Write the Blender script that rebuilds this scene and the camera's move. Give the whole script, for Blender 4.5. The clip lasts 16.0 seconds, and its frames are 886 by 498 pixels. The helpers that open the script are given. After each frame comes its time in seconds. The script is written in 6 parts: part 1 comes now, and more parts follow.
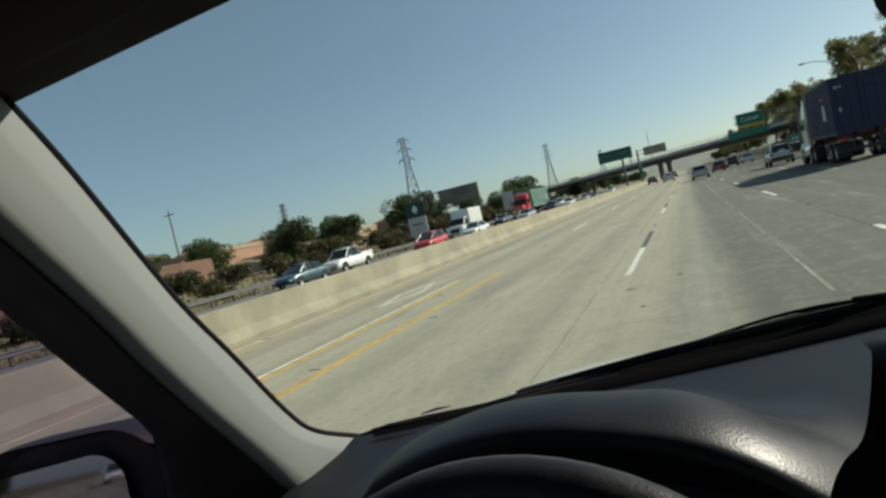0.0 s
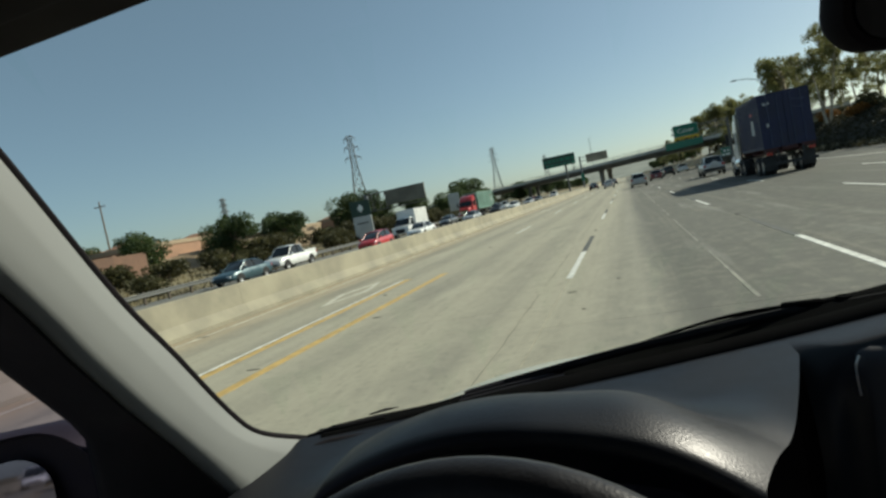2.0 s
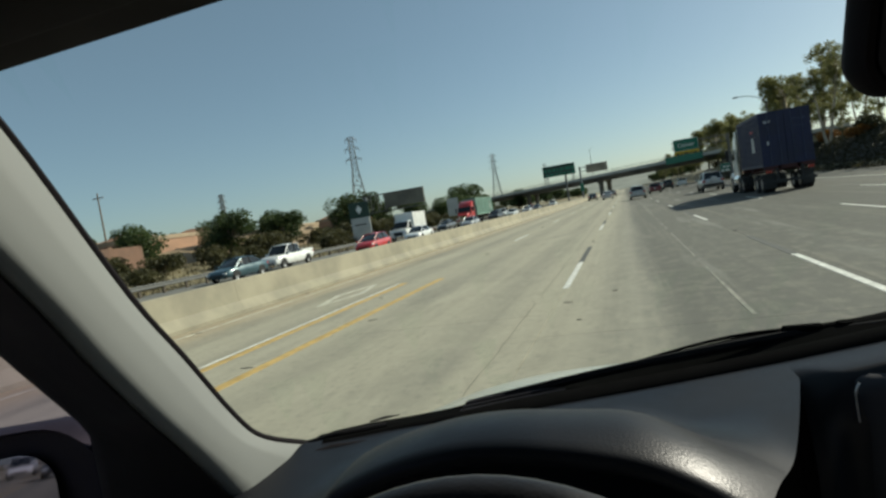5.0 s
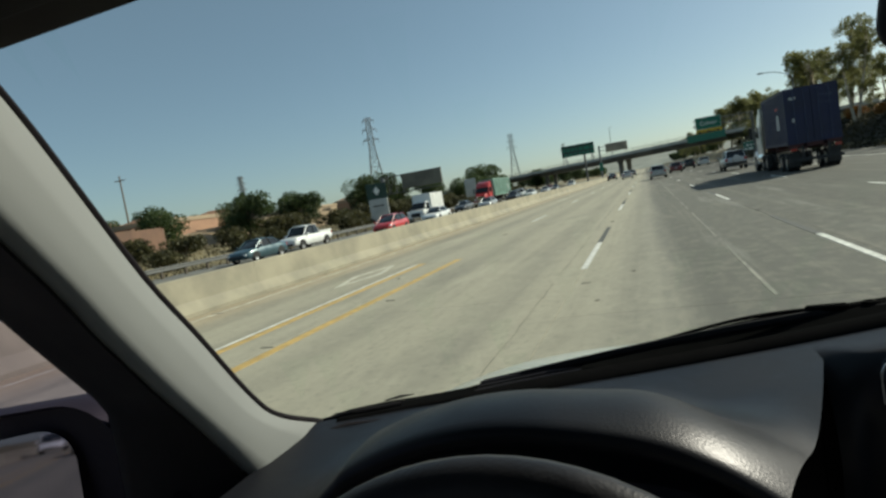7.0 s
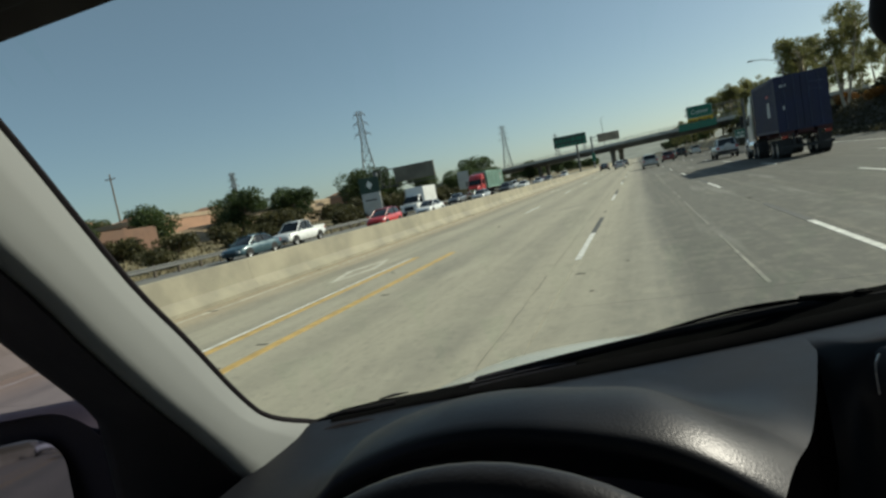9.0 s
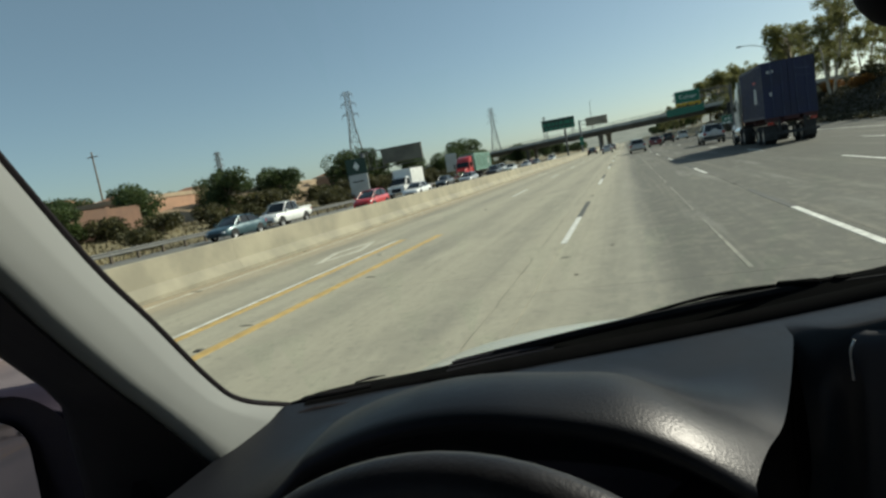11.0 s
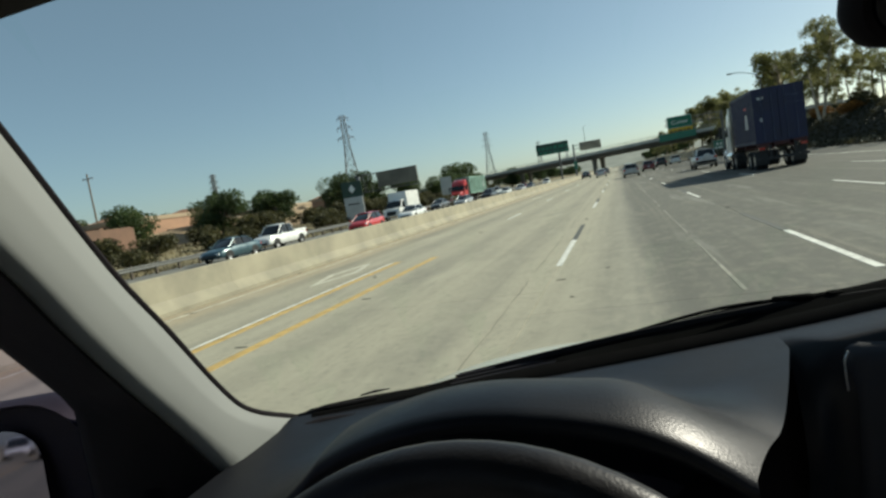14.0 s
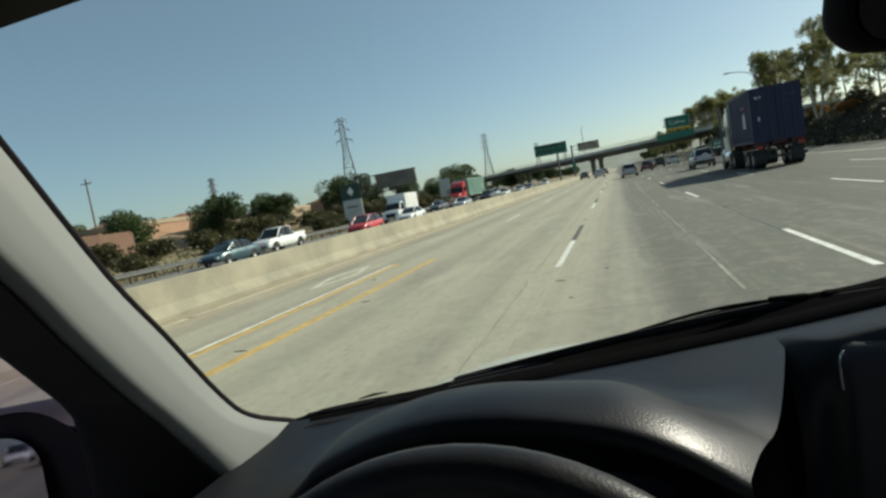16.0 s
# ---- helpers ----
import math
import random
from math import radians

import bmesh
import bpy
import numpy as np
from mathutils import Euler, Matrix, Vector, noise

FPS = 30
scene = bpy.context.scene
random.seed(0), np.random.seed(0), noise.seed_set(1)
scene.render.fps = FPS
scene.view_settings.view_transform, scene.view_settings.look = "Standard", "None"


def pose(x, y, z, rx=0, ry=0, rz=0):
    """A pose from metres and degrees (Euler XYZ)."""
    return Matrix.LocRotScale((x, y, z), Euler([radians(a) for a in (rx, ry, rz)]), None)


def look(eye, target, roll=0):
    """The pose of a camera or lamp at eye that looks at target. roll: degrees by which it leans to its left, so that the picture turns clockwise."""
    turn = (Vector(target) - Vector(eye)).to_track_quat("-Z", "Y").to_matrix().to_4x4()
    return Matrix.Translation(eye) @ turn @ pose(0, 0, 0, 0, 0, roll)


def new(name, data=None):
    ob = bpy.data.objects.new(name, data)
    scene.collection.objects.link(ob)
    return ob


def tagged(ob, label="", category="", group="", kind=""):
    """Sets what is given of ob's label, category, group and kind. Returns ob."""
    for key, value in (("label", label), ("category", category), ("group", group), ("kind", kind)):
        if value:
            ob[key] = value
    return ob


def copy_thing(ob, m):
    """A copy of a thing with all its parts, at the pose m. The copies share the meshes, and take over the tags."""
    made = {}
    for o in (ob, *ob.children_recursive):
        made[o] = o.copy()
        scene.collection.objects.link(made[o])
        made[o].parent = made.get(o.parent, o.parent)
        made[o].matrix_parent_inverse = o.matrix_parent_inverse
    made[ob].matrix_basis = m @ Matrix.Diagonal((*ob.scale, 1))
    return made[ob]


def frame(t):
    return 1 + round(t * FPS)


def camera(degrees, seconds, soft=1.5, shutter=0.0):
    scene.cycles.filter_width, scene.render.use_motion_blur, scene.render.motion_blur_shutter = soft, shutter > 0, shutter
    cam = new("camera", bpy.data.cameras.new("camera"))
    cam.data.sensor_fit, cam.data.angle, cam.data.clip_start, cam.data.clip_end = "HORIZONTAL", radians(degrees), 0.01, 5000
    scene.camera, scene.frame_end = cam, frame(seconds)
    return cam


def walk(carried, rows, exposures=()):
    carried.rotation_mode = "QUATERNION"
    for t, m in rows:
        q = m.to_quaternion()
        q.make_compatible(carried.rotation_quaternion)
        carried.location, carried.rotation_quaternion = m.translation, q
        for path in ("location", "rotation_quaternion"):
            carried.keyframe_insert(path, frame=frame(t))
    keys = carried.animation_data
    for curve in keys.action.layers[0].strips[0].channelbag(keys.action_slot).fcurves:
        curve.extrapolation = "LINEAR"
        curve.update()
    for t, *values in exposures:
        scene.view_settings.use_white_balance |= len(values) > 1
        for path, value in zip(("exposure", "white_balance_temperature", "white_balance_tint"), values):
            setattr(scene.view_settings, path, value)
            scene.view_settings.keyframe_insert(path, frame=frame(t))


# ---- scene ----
# ---------------------------------------------------------------- camera
cam = camera(74.0, 16.0, soft=2.65)
PATH = [
    (0.0, 0.0193, 0.0075, 1.4978, 87.60, 12.91, 22.89),
    (0.5, 0.0131, -0.0016, 1.5047, 87.43, 11.69, 16.70),
    (1.0, 0.0146, 0.0017, 1.5056, 86.78, 12.04, 16.41),
    (1.5, 0.0143, 0.0034, 1.5039, 86.57, 12.50, 17.36),
    (2.0, 0.0089, 0.0049, 1.5002, 86.50, 11.36, 17.49),
    (2.5, 0.0075, 0.0039, 1.5029, 86.56, 10.12, 15.13),
    (3.0, 0.0076, -0.0011, 1.5049, 86.84, 10.69, 16.72),
    (3.5, 0.0085, 0.0065, 1.5033, 85.97, 10.82, 17.27),
    (4.0, 0.0034, 0.0053, 1.5072, 85.75, 10.42, 18.18),
    (4.5, -0.0016, -0.0051, 1.5159, 86.78, 9.68, 18.12),
    (4.7, -0.0027, -0.0066, 1.5144, 86.92, 9.12, 17.30),
    (6.8, -0.0002, 0.0011, 1.5110, 86.20, 9.80, 18.30),
    (7.0, -0.0013, 0.0054, 1.5085, 85.34, 9.39, 19.05),
    (7.5, -0.0016, 0.0167, 1.5073, 83.37, 9.68, 18.44),
    (8.0, 0.0013, 0.0113, 1.5079, 84.42, 9.01, 18.32),
    (8.5, 0.0030, 0.0124, 1.5080, 85.69, 9.02, 18.27),
    (9.0, 0.0004, 0.0147, 1.5133, 84.54, 10.38, 18.37),
    (9.5, -0.0003, 0.0125, 1.5109, 84.39, 9.09, 18.38),
    (9.7, 0.0000, 0.0206, 1.5062, 83.16, 9.47, 17.79),
    (11.8, 0.0115, 0.0347, 1.5091, 82.32, 9.34, 16.74),
    (12.0, -0.0108, 0.0220, 1.5049, 82.03, 8.63, 16.08),
    (12.5, 0.0032, -0.0029, 1.5096, 86.44, 8.79, 17.08),
    (13.0, 0.0024, -0.0042, 1.5043, 86.64, 9.32, 17.27),
    (13.5, 0.0042, -0.0029, 1.5035, 86.55, 9.61, 17.80),
    (14.0, -0.0006, 0.0053, 1.5012, 84.78, 9.46, 16.67),
    (14.5, 0.0031, 0.0033, 1.5023, 85.06, 9.99, 16.63),
    (15.0, 0.0040, -0.0006, 1.5061, 85.49, 10.04, 17.04),
    (15.5, 0.0082, 0.0049, 1.5018, 84.59, 10.87, 15.93),
    (16.0, 0.0045, 0.0031, 1.5033, 84.93, 9.95, 16.55),
]
walk(cam, [(r[0], pose(*r[1:])) for r in PATH], exposures=[(0.0, 0.14, 6600, 4.0), (4.5, 0.14, 6600, 4.0), (7.0, 0.14, 6600, 4.0), (9.5, 0.03, 6600, 4.0), (12.0, 0.26, 6600, 3.5), (16.0, 0.28, 6600, 3.5)])

# ---------------------------------------------------------------- world, sun, exposure
SUN_AZ, SUN_EL = 46.0, 32.0          # degrees from the road's direction towards the right, and up
world = bpy.data.worlds.new("sky")
scene.world = world
world.use_nodes = True
wn = world.node_tree
sky = wn.nodes.new("ShaderNodeTexSky")
sky.sky_type, sky.sun_disc = "NISHITA", False
sky.sun_elevation, sky.sun_rotation = radians(SUN_EL), radians(SUN_AZ)
sky.air_density, sky.dust_density, sky.ozone_density, sky.altitude = 0.95, 2.9, 1.5, 1500
haze = wn.nodes.new("ShaderNodeMix")               # thin even summer haze over the whole sky
haze.data_type = "RGBA"
haze.inputs["Factor"].default_value, haze.inputs["B"].default_value = 0.32, (2.2, 2.98, 3.2, 1)
wn.links.new(sky.outputs[0], haze.inputs["A"])
wn.links.new(haze.outputs["Result"], wn.nodes["Background"].inputs[0])
wn.nodes["Background"].inputs[1].default_value = 0.099
sun_data = bpy.data.lights.new("sun", "SUN")
sun_data.energy, sun_data.angle, sun_data.color = 5.0, radians(0.55), (1.0, 0.93, 0.82)
sun = new("sun", sun_data)
sun_dir = Vector((math.sin(radians(SUN_AZ)) * math.cos(radians(SUN_EL)), math.cos(radians(SUN_AZ)) * math.cos(radians(SUN_EL)), math.sin(radians(SUN_EL))))
sun.matrix_world = look(sun_dir * 60, (0, 0, 0))


# ---------------------------------------------------------------- materials
def nodes_of(name):
    m = bpy.data.materials.new(name)
    m.use_nodes = True
    nt = m.node_tree
    return m, nt, nt.nodes["Principled BSDF"]


def math_node(nt, op, a, b=None, clamp=False):
    n = nt.nodes.new("ShaderNodeMath")
    n.operation, n.use_clamp = op, clamp
    for i, v in enumerate((a, b)):
        if v is None:
            continue
        if isinstance(v, (int, float)):
            n.inputs[i].default_value = v
        else:
            nt.links.new(v, n.inputs[i])
    return n.outputs[0]


def noise_node(nt, vec, scale, detail=3.0, rough=0.55):
    n = nt.nodes.new("ShaderNodeTexNoise")
    n.inputs["Scale"].default_value, n.inputs["Detail"].default_value, n.inputs["Roughness"].default_value = scale, detail, rough
    nt.links.new(vec, n.inputs["Vector"])
    return n.outputs["Fac"]


def ramp(nt, fac, lo, hi):
    """0 at lo to 1 at hi."""
    n = nt.nodes.new("ShaderNodeMapRange")
    n.clamp, n.interpolation_type = True, "SMOOTHSTEP"
    n.inputs["From Min"].default_value, n.inputs["From Max"].default_value = lo, hi
    nt.links.new(fac, n.inputs["Value"])
    return n.outputs["Result"]


def mix(nt, fac, a, b):
    n = nt.nodes.new("ShaderNodeMix")
    n.data_type = "RGBA"
    for sock, v in ((n.inputs["Factor"], fac), (n.inputs["A"], a), (n.inputs["B"], b)):
        if isinstance(v, (int, float)):
            sock.default_value = v
        elif isinstance(v, tuple):
            sock.default_value = (*v, 1)
        else:
            nt.links.new(v, sock)
    return n.outputs["Result"]


def position(nt, stretch=(1, 1, 1), local=False):
    m = nt.nodes.new("ShaderNodeMapping")
    m.inputs["Scale"].default_value = stretch
    if local:
        nt.links.new(nt.nodes.new("ShaderNodeTexCoord").outputs["Object"], m.inputs["Vector"])
    else:
        nt.links.new(nt.nodes.new("ShaderNodeNewGeometry").outputs["Position"], m.inputs["Vector"])
    return m.outputs[0]


def bump(nt, bs, height, strength, distance):
    n = nt.nodes.new("ShaderNodeBump")
    n.inputs["Strength"].default_value, n.inputs["Distance"].default_value = strength, distance
    nt.links.new(height, n.inputs["Height"])
    nt.links.new(n.outputs[0], bs.inputs["Normal"])


def surface(name, col, rough=0.6, metal=0.0, vary=0.25, scale=3.0, grain=60.0, relief=0.2, depth=0.004, local=True, coat=0.0, per_piece=0.0, spec=0.5):
    """A general surface: large stains, fine grain and a small relief over one base colour."""
    m, nt, bs = nodes_of(name)
    p = position(nt, local=local)
    big = ramp(nt, noise_node(nt, p, scale, 4), 0.3, 0.7)
    fine = noise_node(nt, p, grain, 2)
    dark = tuple(c * (1 - vary) for c in col)
    light = tuple(min(1, c * (1 + vary * 0.6)) for c in col)
    c = mix(nt, big, dark, light)
    c = mix(nt, math_node(nt, "MULTIPLY", fine, vary * 0.5), c, tuple(v * 0.5 for v in col))
    if per_piece:
        info = nt.nodes.new("ShaderNodeObjectInfo")
        c = mix(nt, math_node(nt, "MULTIPLY", info.outputs["Random"], per_piece), c, tuple(v * 0.45 for v in col))
    nt.links.new(c, bs.inputs["Base Color"])
    r = math_node(nt, "ADD", math_node(nt, "MULTIPLY", math_node(nt, "SUBTRACT", big, 0.5), 0.16), rough, True)
    nt.links.new(r, bs.inputs["Roughness"])
    bs.inputs["Metallic"].default_value = metal
    bs.inputs["Coat Weight"].default_value = coat
    bs.inputs["Coat Roughness"].default_value = 0.06
    bs.inputs["Specular IOR Level"].default_value = spec
    if relief:
        bump(nt, bs, fine, relief, depth)
    return m


def paint(name, col, metal=0.0):
    return surface(name, col, 0.34, metal, 0.08, 1.5, 25, 0.0, coat=0.8)


def leaf_material(name, dark, light):
    m, nt, bs = nodes_of(name)
    geo = nt.nodes.new("ShaderNodeNewGeometry")
    info = nt.nodes.new("ShaderNodeObjectInfo")
    big = ramp(nt, noise_node(nt, position(nt), 0.35, 3), 0.35, 0.65)
    f = math_node(nt, "ADD", math_node(nt, "MULTIPLY", geo.outputs["Random Per Island"], 0.55), math_node(nt, "MULTIPLY", big, 0.45))
    c = mix(nt, f, dark, light)
    c = mix(nt, math_node(nt, "MULTIPLY", info.outputs["Random"], 0.35), c, tuple(0.6 * v for v in dark))
    nt.links.new(c, bs.inputs["Base Color"])
    bs.inputs["Roughness"].default_value = 0.55
    bs.inputs["Specular IOR Level"].default_value = 0.3
    tr = nt.nodes.new("ShaderNodeBsdfTranslucent")
    nt.links.new(c, tr.inputs["Color"])
    mx = nt.nodes.new("ShaderNodeMixShader")
    mx.inputs[0].default_value = 0.45
    nt.links.new(bs.outputs[0], mx.inputs[1])
    nt.links.new(tr.outputs[0], mx.inputs[2])
    nt.links.new(mx.outputs[0], nt.nodes["Material Output"].inputs["Surface"])
    return m


def pane_material(name, tint, gloss=0.06):
    """Clear safety glass: lets light straight through and mirrors a little."""
    m, nt, bs = nodes_of(name)
    tr, gl, mx, fr = (nt.nodes.new(k) for k in ("ShaderNodeBsdfTransparent", "ShaderNodeBsdfGlossy", "ShaderNodeMixShader", "ShaderNodeFresnel"))
    tr.inputs["Color"].default_value = (*tint, 1)
    gl.inputs["Roughness"].default_value = 0.02
    fr.inputs["IOR"].default_value = 1.25
    nt.links.new(math_node(nt, "MULTIPLY", fr.outputs[0], gloss * 10), mx.inputs[0])
    nt.links.new(tr.outputs[0], mx.inputs[1])
    nt.links.new(gl.outputs[0], mx.inputs[2])
    nt.links.new(mx.outputs[0], nt.nodes["Material Output"].inputs["Surface"])
    return m


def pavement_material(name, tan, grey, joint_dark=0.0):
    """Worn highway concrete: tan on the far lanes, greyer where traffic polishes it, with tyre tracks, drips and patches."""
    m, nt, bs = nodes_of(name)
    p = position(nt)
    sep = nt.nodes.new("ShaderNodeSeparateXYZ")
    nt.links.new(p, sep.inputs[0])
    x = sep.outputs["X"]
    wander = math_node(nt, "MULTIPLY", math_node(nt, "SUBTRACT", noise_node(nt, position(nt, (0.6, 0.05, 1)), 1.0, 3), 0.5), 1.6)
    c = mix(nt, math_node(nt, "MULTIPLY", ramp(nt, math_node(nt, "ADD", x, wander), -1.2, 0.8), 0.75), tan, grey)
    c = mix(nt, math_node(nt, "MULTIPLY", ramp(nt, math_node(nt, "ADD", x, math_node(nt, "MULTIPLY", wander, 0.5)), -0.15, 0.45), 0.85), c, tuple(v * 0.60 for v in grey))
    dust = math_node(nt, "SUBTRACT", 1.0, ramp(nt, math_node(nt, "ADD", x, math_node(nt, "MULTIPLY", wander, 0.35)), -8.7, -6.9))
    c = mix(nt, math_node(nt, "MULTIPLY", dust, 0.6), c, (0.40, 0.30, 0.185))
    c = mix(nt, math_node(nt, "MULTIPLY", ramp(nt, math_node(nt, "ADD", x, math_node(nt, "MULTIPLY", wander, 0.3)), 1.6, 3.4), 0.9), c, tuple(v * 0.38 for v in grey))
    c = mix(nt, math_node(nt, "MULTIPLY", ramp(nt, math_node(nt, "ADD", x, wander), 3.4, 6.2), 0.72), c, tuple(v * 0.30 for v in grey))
    # two tyre tracks in each lane of 3.66 m, and a drip line between them
    lane = math_node(nt, "FRACT", math_node(nt, "DIVIDE", math_node(nt, "ADD", x, 34.14), 3.66))
    track = math_node(nt, "ABSOLUTE", math_node(nt, "SUBTRACT", math_node(nt, "ABSOLUTE", math_node(nt, "SUBTRACT", lane, 0.5)), 0.24))
    streak = noise_node(nt, position(nt, (3.0, 0.10, 1)), 1.0, 4)
    t1 = math_node(nt, "MULTIPLY", math_node(nt, "SUBTRACT", 1.0, ramp(nt, track, 0.02, 0.16)), math_node(nt, "MULTIPLY", streak, 0.55))
    c = mix(nt, t1, c, tuple(v * 0.62 for v in grey))
    patch = ramp(nt, noise_node(nt, position(nt, (0.9, 0.16, 1)), 0.8, 5, 0.6), 0.56, 0.72)
    c = mix(nt, math_node(nt, "MULTIPLY", patch, 0.3), c, tuple(v * 0.7 for v in grey))
    pale = ramp(nt, noise_node(nt, position(nt, (0.5, 0.12, 1)), 1.3, 5, 0.65), 0.55, 0.75)
    c = mix(nt, math_node(nt, "MULTIPLY", math_node(nt, "MULTIPLY", pale, math_node(nt, "SUBTRACT", 1.0, math_node(nt, "MULTIPLY", ramp(nt, x, 0.8, 2.2), 0.55))), 0.75), c, tuple(min(1, v * 1.25) for v in tan))
    blotch = ramp(nt, noise_node(nt, position(nt, (0.7, 0.09, 1)), 1.0, 6, 0.7), 0.46, 0.60)
    right = ramp(nt, x, 0.5, 3.5)
    c = mix(nt, math_node(nt, "MULTIPLY", math_node(nt, "MULTIPLY", blotch, right), 0.75), c, tuple(v * 0.55 for v in grey))
    cloud = noise_node(nt, position(nt, (1.0, 0.38, 1)), 1.7, 6, 0.72)
    c = mix(nt, math_node(nt, "MULTIPLY", ramp(nt, cloud, 0.46, 0.70), 0.20), c, tuple(v * 0.58 for v in grey))
    worn = math_node(nt, "MULTIPLY", ramp(nt, noise_node(nt, position(nt, (1.6, 0.55, 1)), 2.6, 5, 0.7), 0.56, 0.70), right)
    c = mix(nt, math_node(nt, "MULTIPLY", worn, 0.5), c, tuple(v * 1.05 for v in grey))
    fleck = noise_node(nt, position(nt, (1.0, 0.7, 1)), 3.2, 6, 0.78)
    c = mix(nt, math_node(nt, "MULTIPLY", ramp(nt, fleck, 0.48, 0.60), 0.22), c, tuple(min(1, v * 1.22) for v in tan))
    speck = noise_node(nt, p, 9.0, 5, 0.7)
    c = mix(nt, math_node(nt, "MULTIPLY", ramp(nt, speck, 0.50, 0.72), 0.42), c, tuple(v * 0.6 for v in grey))
    chips = math_node(nt, "MULTIPLY", ramp(nt, noise_node(nt, p, 5.0, 5, 0.75), 0.50, 0.58), ramp(nt, x, 0.9, 1.4))
    c = mix(nt, math_node(nt, "MULTIPLY", chips, 0.34), c, tuple(v * 0.5 for v in grey))
    c = mix(nt, math_node(nt, "MULTIPLY", ramp(nt, math_node(nt, "ADD", x, math_node(nt, "MULTIPLY", wander, 0.4)), 2.4, 6.0), 0.45), c, tuple(v * 0.26 for v in grey))
    streaks = math_node(nt, "MULTIPLY", ramp(nt, noise_node(nt, position(nt, (0.8, 0.14, 1)), 1.1, 6, 0.72), 0.55, 0.68), ramp(nt, x, 1.5, 4.0))
    c = mix(nt, math_node(nt, "MULTIPLY", streaks, 0.42), c, tuple(v * 0.95 for v in grey))
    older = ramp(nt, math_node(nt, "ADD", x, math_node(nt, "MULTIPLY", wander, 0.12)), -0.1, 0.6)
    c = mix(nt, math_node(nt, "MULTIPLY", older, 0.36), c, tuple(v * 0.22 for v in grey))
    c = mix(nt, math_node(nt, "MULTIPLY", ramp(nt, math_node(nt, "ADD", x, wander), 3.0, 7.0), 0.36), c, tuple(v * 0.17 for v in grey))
    stain = ramp(nt, noise_node(nt, position(nt, (0.75, 0.20, 1)), 0.75, 6, 0.68), 0.52, 0.70)
    c = mix(nt, math_node(nt, "MULTIPLY", stain, 0.34), c, tuple(v * 0.66 for v in grey))
    # long traffic streaks, paler and darker, and dusty pale bands on the older lanes
    long1 = noise_node(nt, position(nt, (2.4, 0.035, 1)), 1.0, 5, 0.62)
    c = mix(nt, math_node(nt, "MULTIPLY", ramp(nt, long1, 0.50, 0.72), 0.20), c, tuple(v * 0.52 for v in grey))
    c = mix(nt, math_node(nt, "MULTIPLY", math_node(nt, "SUBTRACT", 1.0, ramp(nt, long1, 0.28, 0.48)), 0.20), c, tuple(min(1, v * 1.18) for v in tan))
    dusty = math_node(nt, "MULTIPLY", ramp(nt, noise_node(nt, position(nt, (1.1, 0.075, 1)), 0.9, 6, 0.7), 0.52, 0.66), math_node(nt, "MULTIPLY", ramp(nt, x, 0.6, 1.2), math_node(nt, "SUBTRACT", 1.0, ramp(nt, x, 4.6, 7.5))))
    c = mix(nt, math_node(nt, "MULTIPLY", dusty, 0.5), c, tuple(v * 1.15 for v in grey))
    grit = noise_node(nt, p, 90.0, 2)
    c = mix(nt, math_node(nt, "MULTIPLY", grit, 0.22), c, tuple(v * 0.5 for v in tan))
    info = nt.nodes.new("ShaderNodeObjectInfo")
    c = mix(nt, math_node(nt, "MULTIPLY", info.outputs["Random"], 0.06), c, tuple(v * 0.6 for v in grey))
    nt.links.new(c, bs.inputs["Base Color"])
    bs.inputs["Roughness"].default_value = 0.86
    bs.inputs["Specular IOR Level"].default_value = 0.22
    bump(nt, bs, math_node(nt, "ADD", grit, math_node(nt, "MULTIPLY", speck, 1.5)), 0.35, 0.006)
    return m


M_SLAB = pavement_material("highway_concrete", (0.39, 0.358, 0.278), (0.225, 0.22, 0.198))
M_JOINT = surface("joint_filler", (0.16, 0.15, 0.13), 0.9, vary=0.3, local=False)
M_ASPHALT = surface("old_asphalt", (0.17, 0.165, 0.15), 0.85, vary=0.3, scale=0.3, grain=40, local=False)
M_BARRIER = surface("barrier_concrete", (0.30, 0.27, 0.20), 0.85, vary=0.28, scale=0.8, grain=14, relief=0.3, depth=0.01, local=False)
M_WHITE_LINE = surface("white_road_paint", (0.66, 0.65, 0.60), 0.75, vary=0.3, scale=5, grain=30, local=False)
M_YELLOW_LINE = surface("yellow_road_paint", (0.52, 0.345, 0.115), 0.7, vary=0.25, scale=5, grain=30, local=False)
M_FADED_LINE = surface("faded_edge_paint", (0.54, 0.51, 0.42), 0.8, vary=0.3, scale=3, grain=20, local=False)
M_BLACK_LINE = surface("black_contrast_paint", (0.075, 0.075, 0.07), 0.8, vary=0.3, scale=5, grain=30, local=False)
M_SEAM = surface("weathered_grout", (0.25, 0.24, 0.20), 0.85, vary=0.35, scale=2.5, grain=20, local=False)
M_CRACK = surface("dusty_crack_filler", (0.11, 0.10, 0.08), 0.9, vary=0.35, scale=4, grain=20, local=False)
M_RUBBER_BIT = surface("road_debris", (0.05, 0.045, 0.04), 0.9)
M_DIRT = surface("dry_grass_and_dirt", (0.20, 0.165, 0.09), 0.95, vary=0.5, scale=0.12, grain=6, relief=0.5, depth=0.05, local=False)
M_DRYHILL = surface("bare_dry_bank", (0.29, 0.205, 0.125), 0.95, vary=0.3, scale=0.25, grain=4, relief=0.4, depth=0.05, local=False)
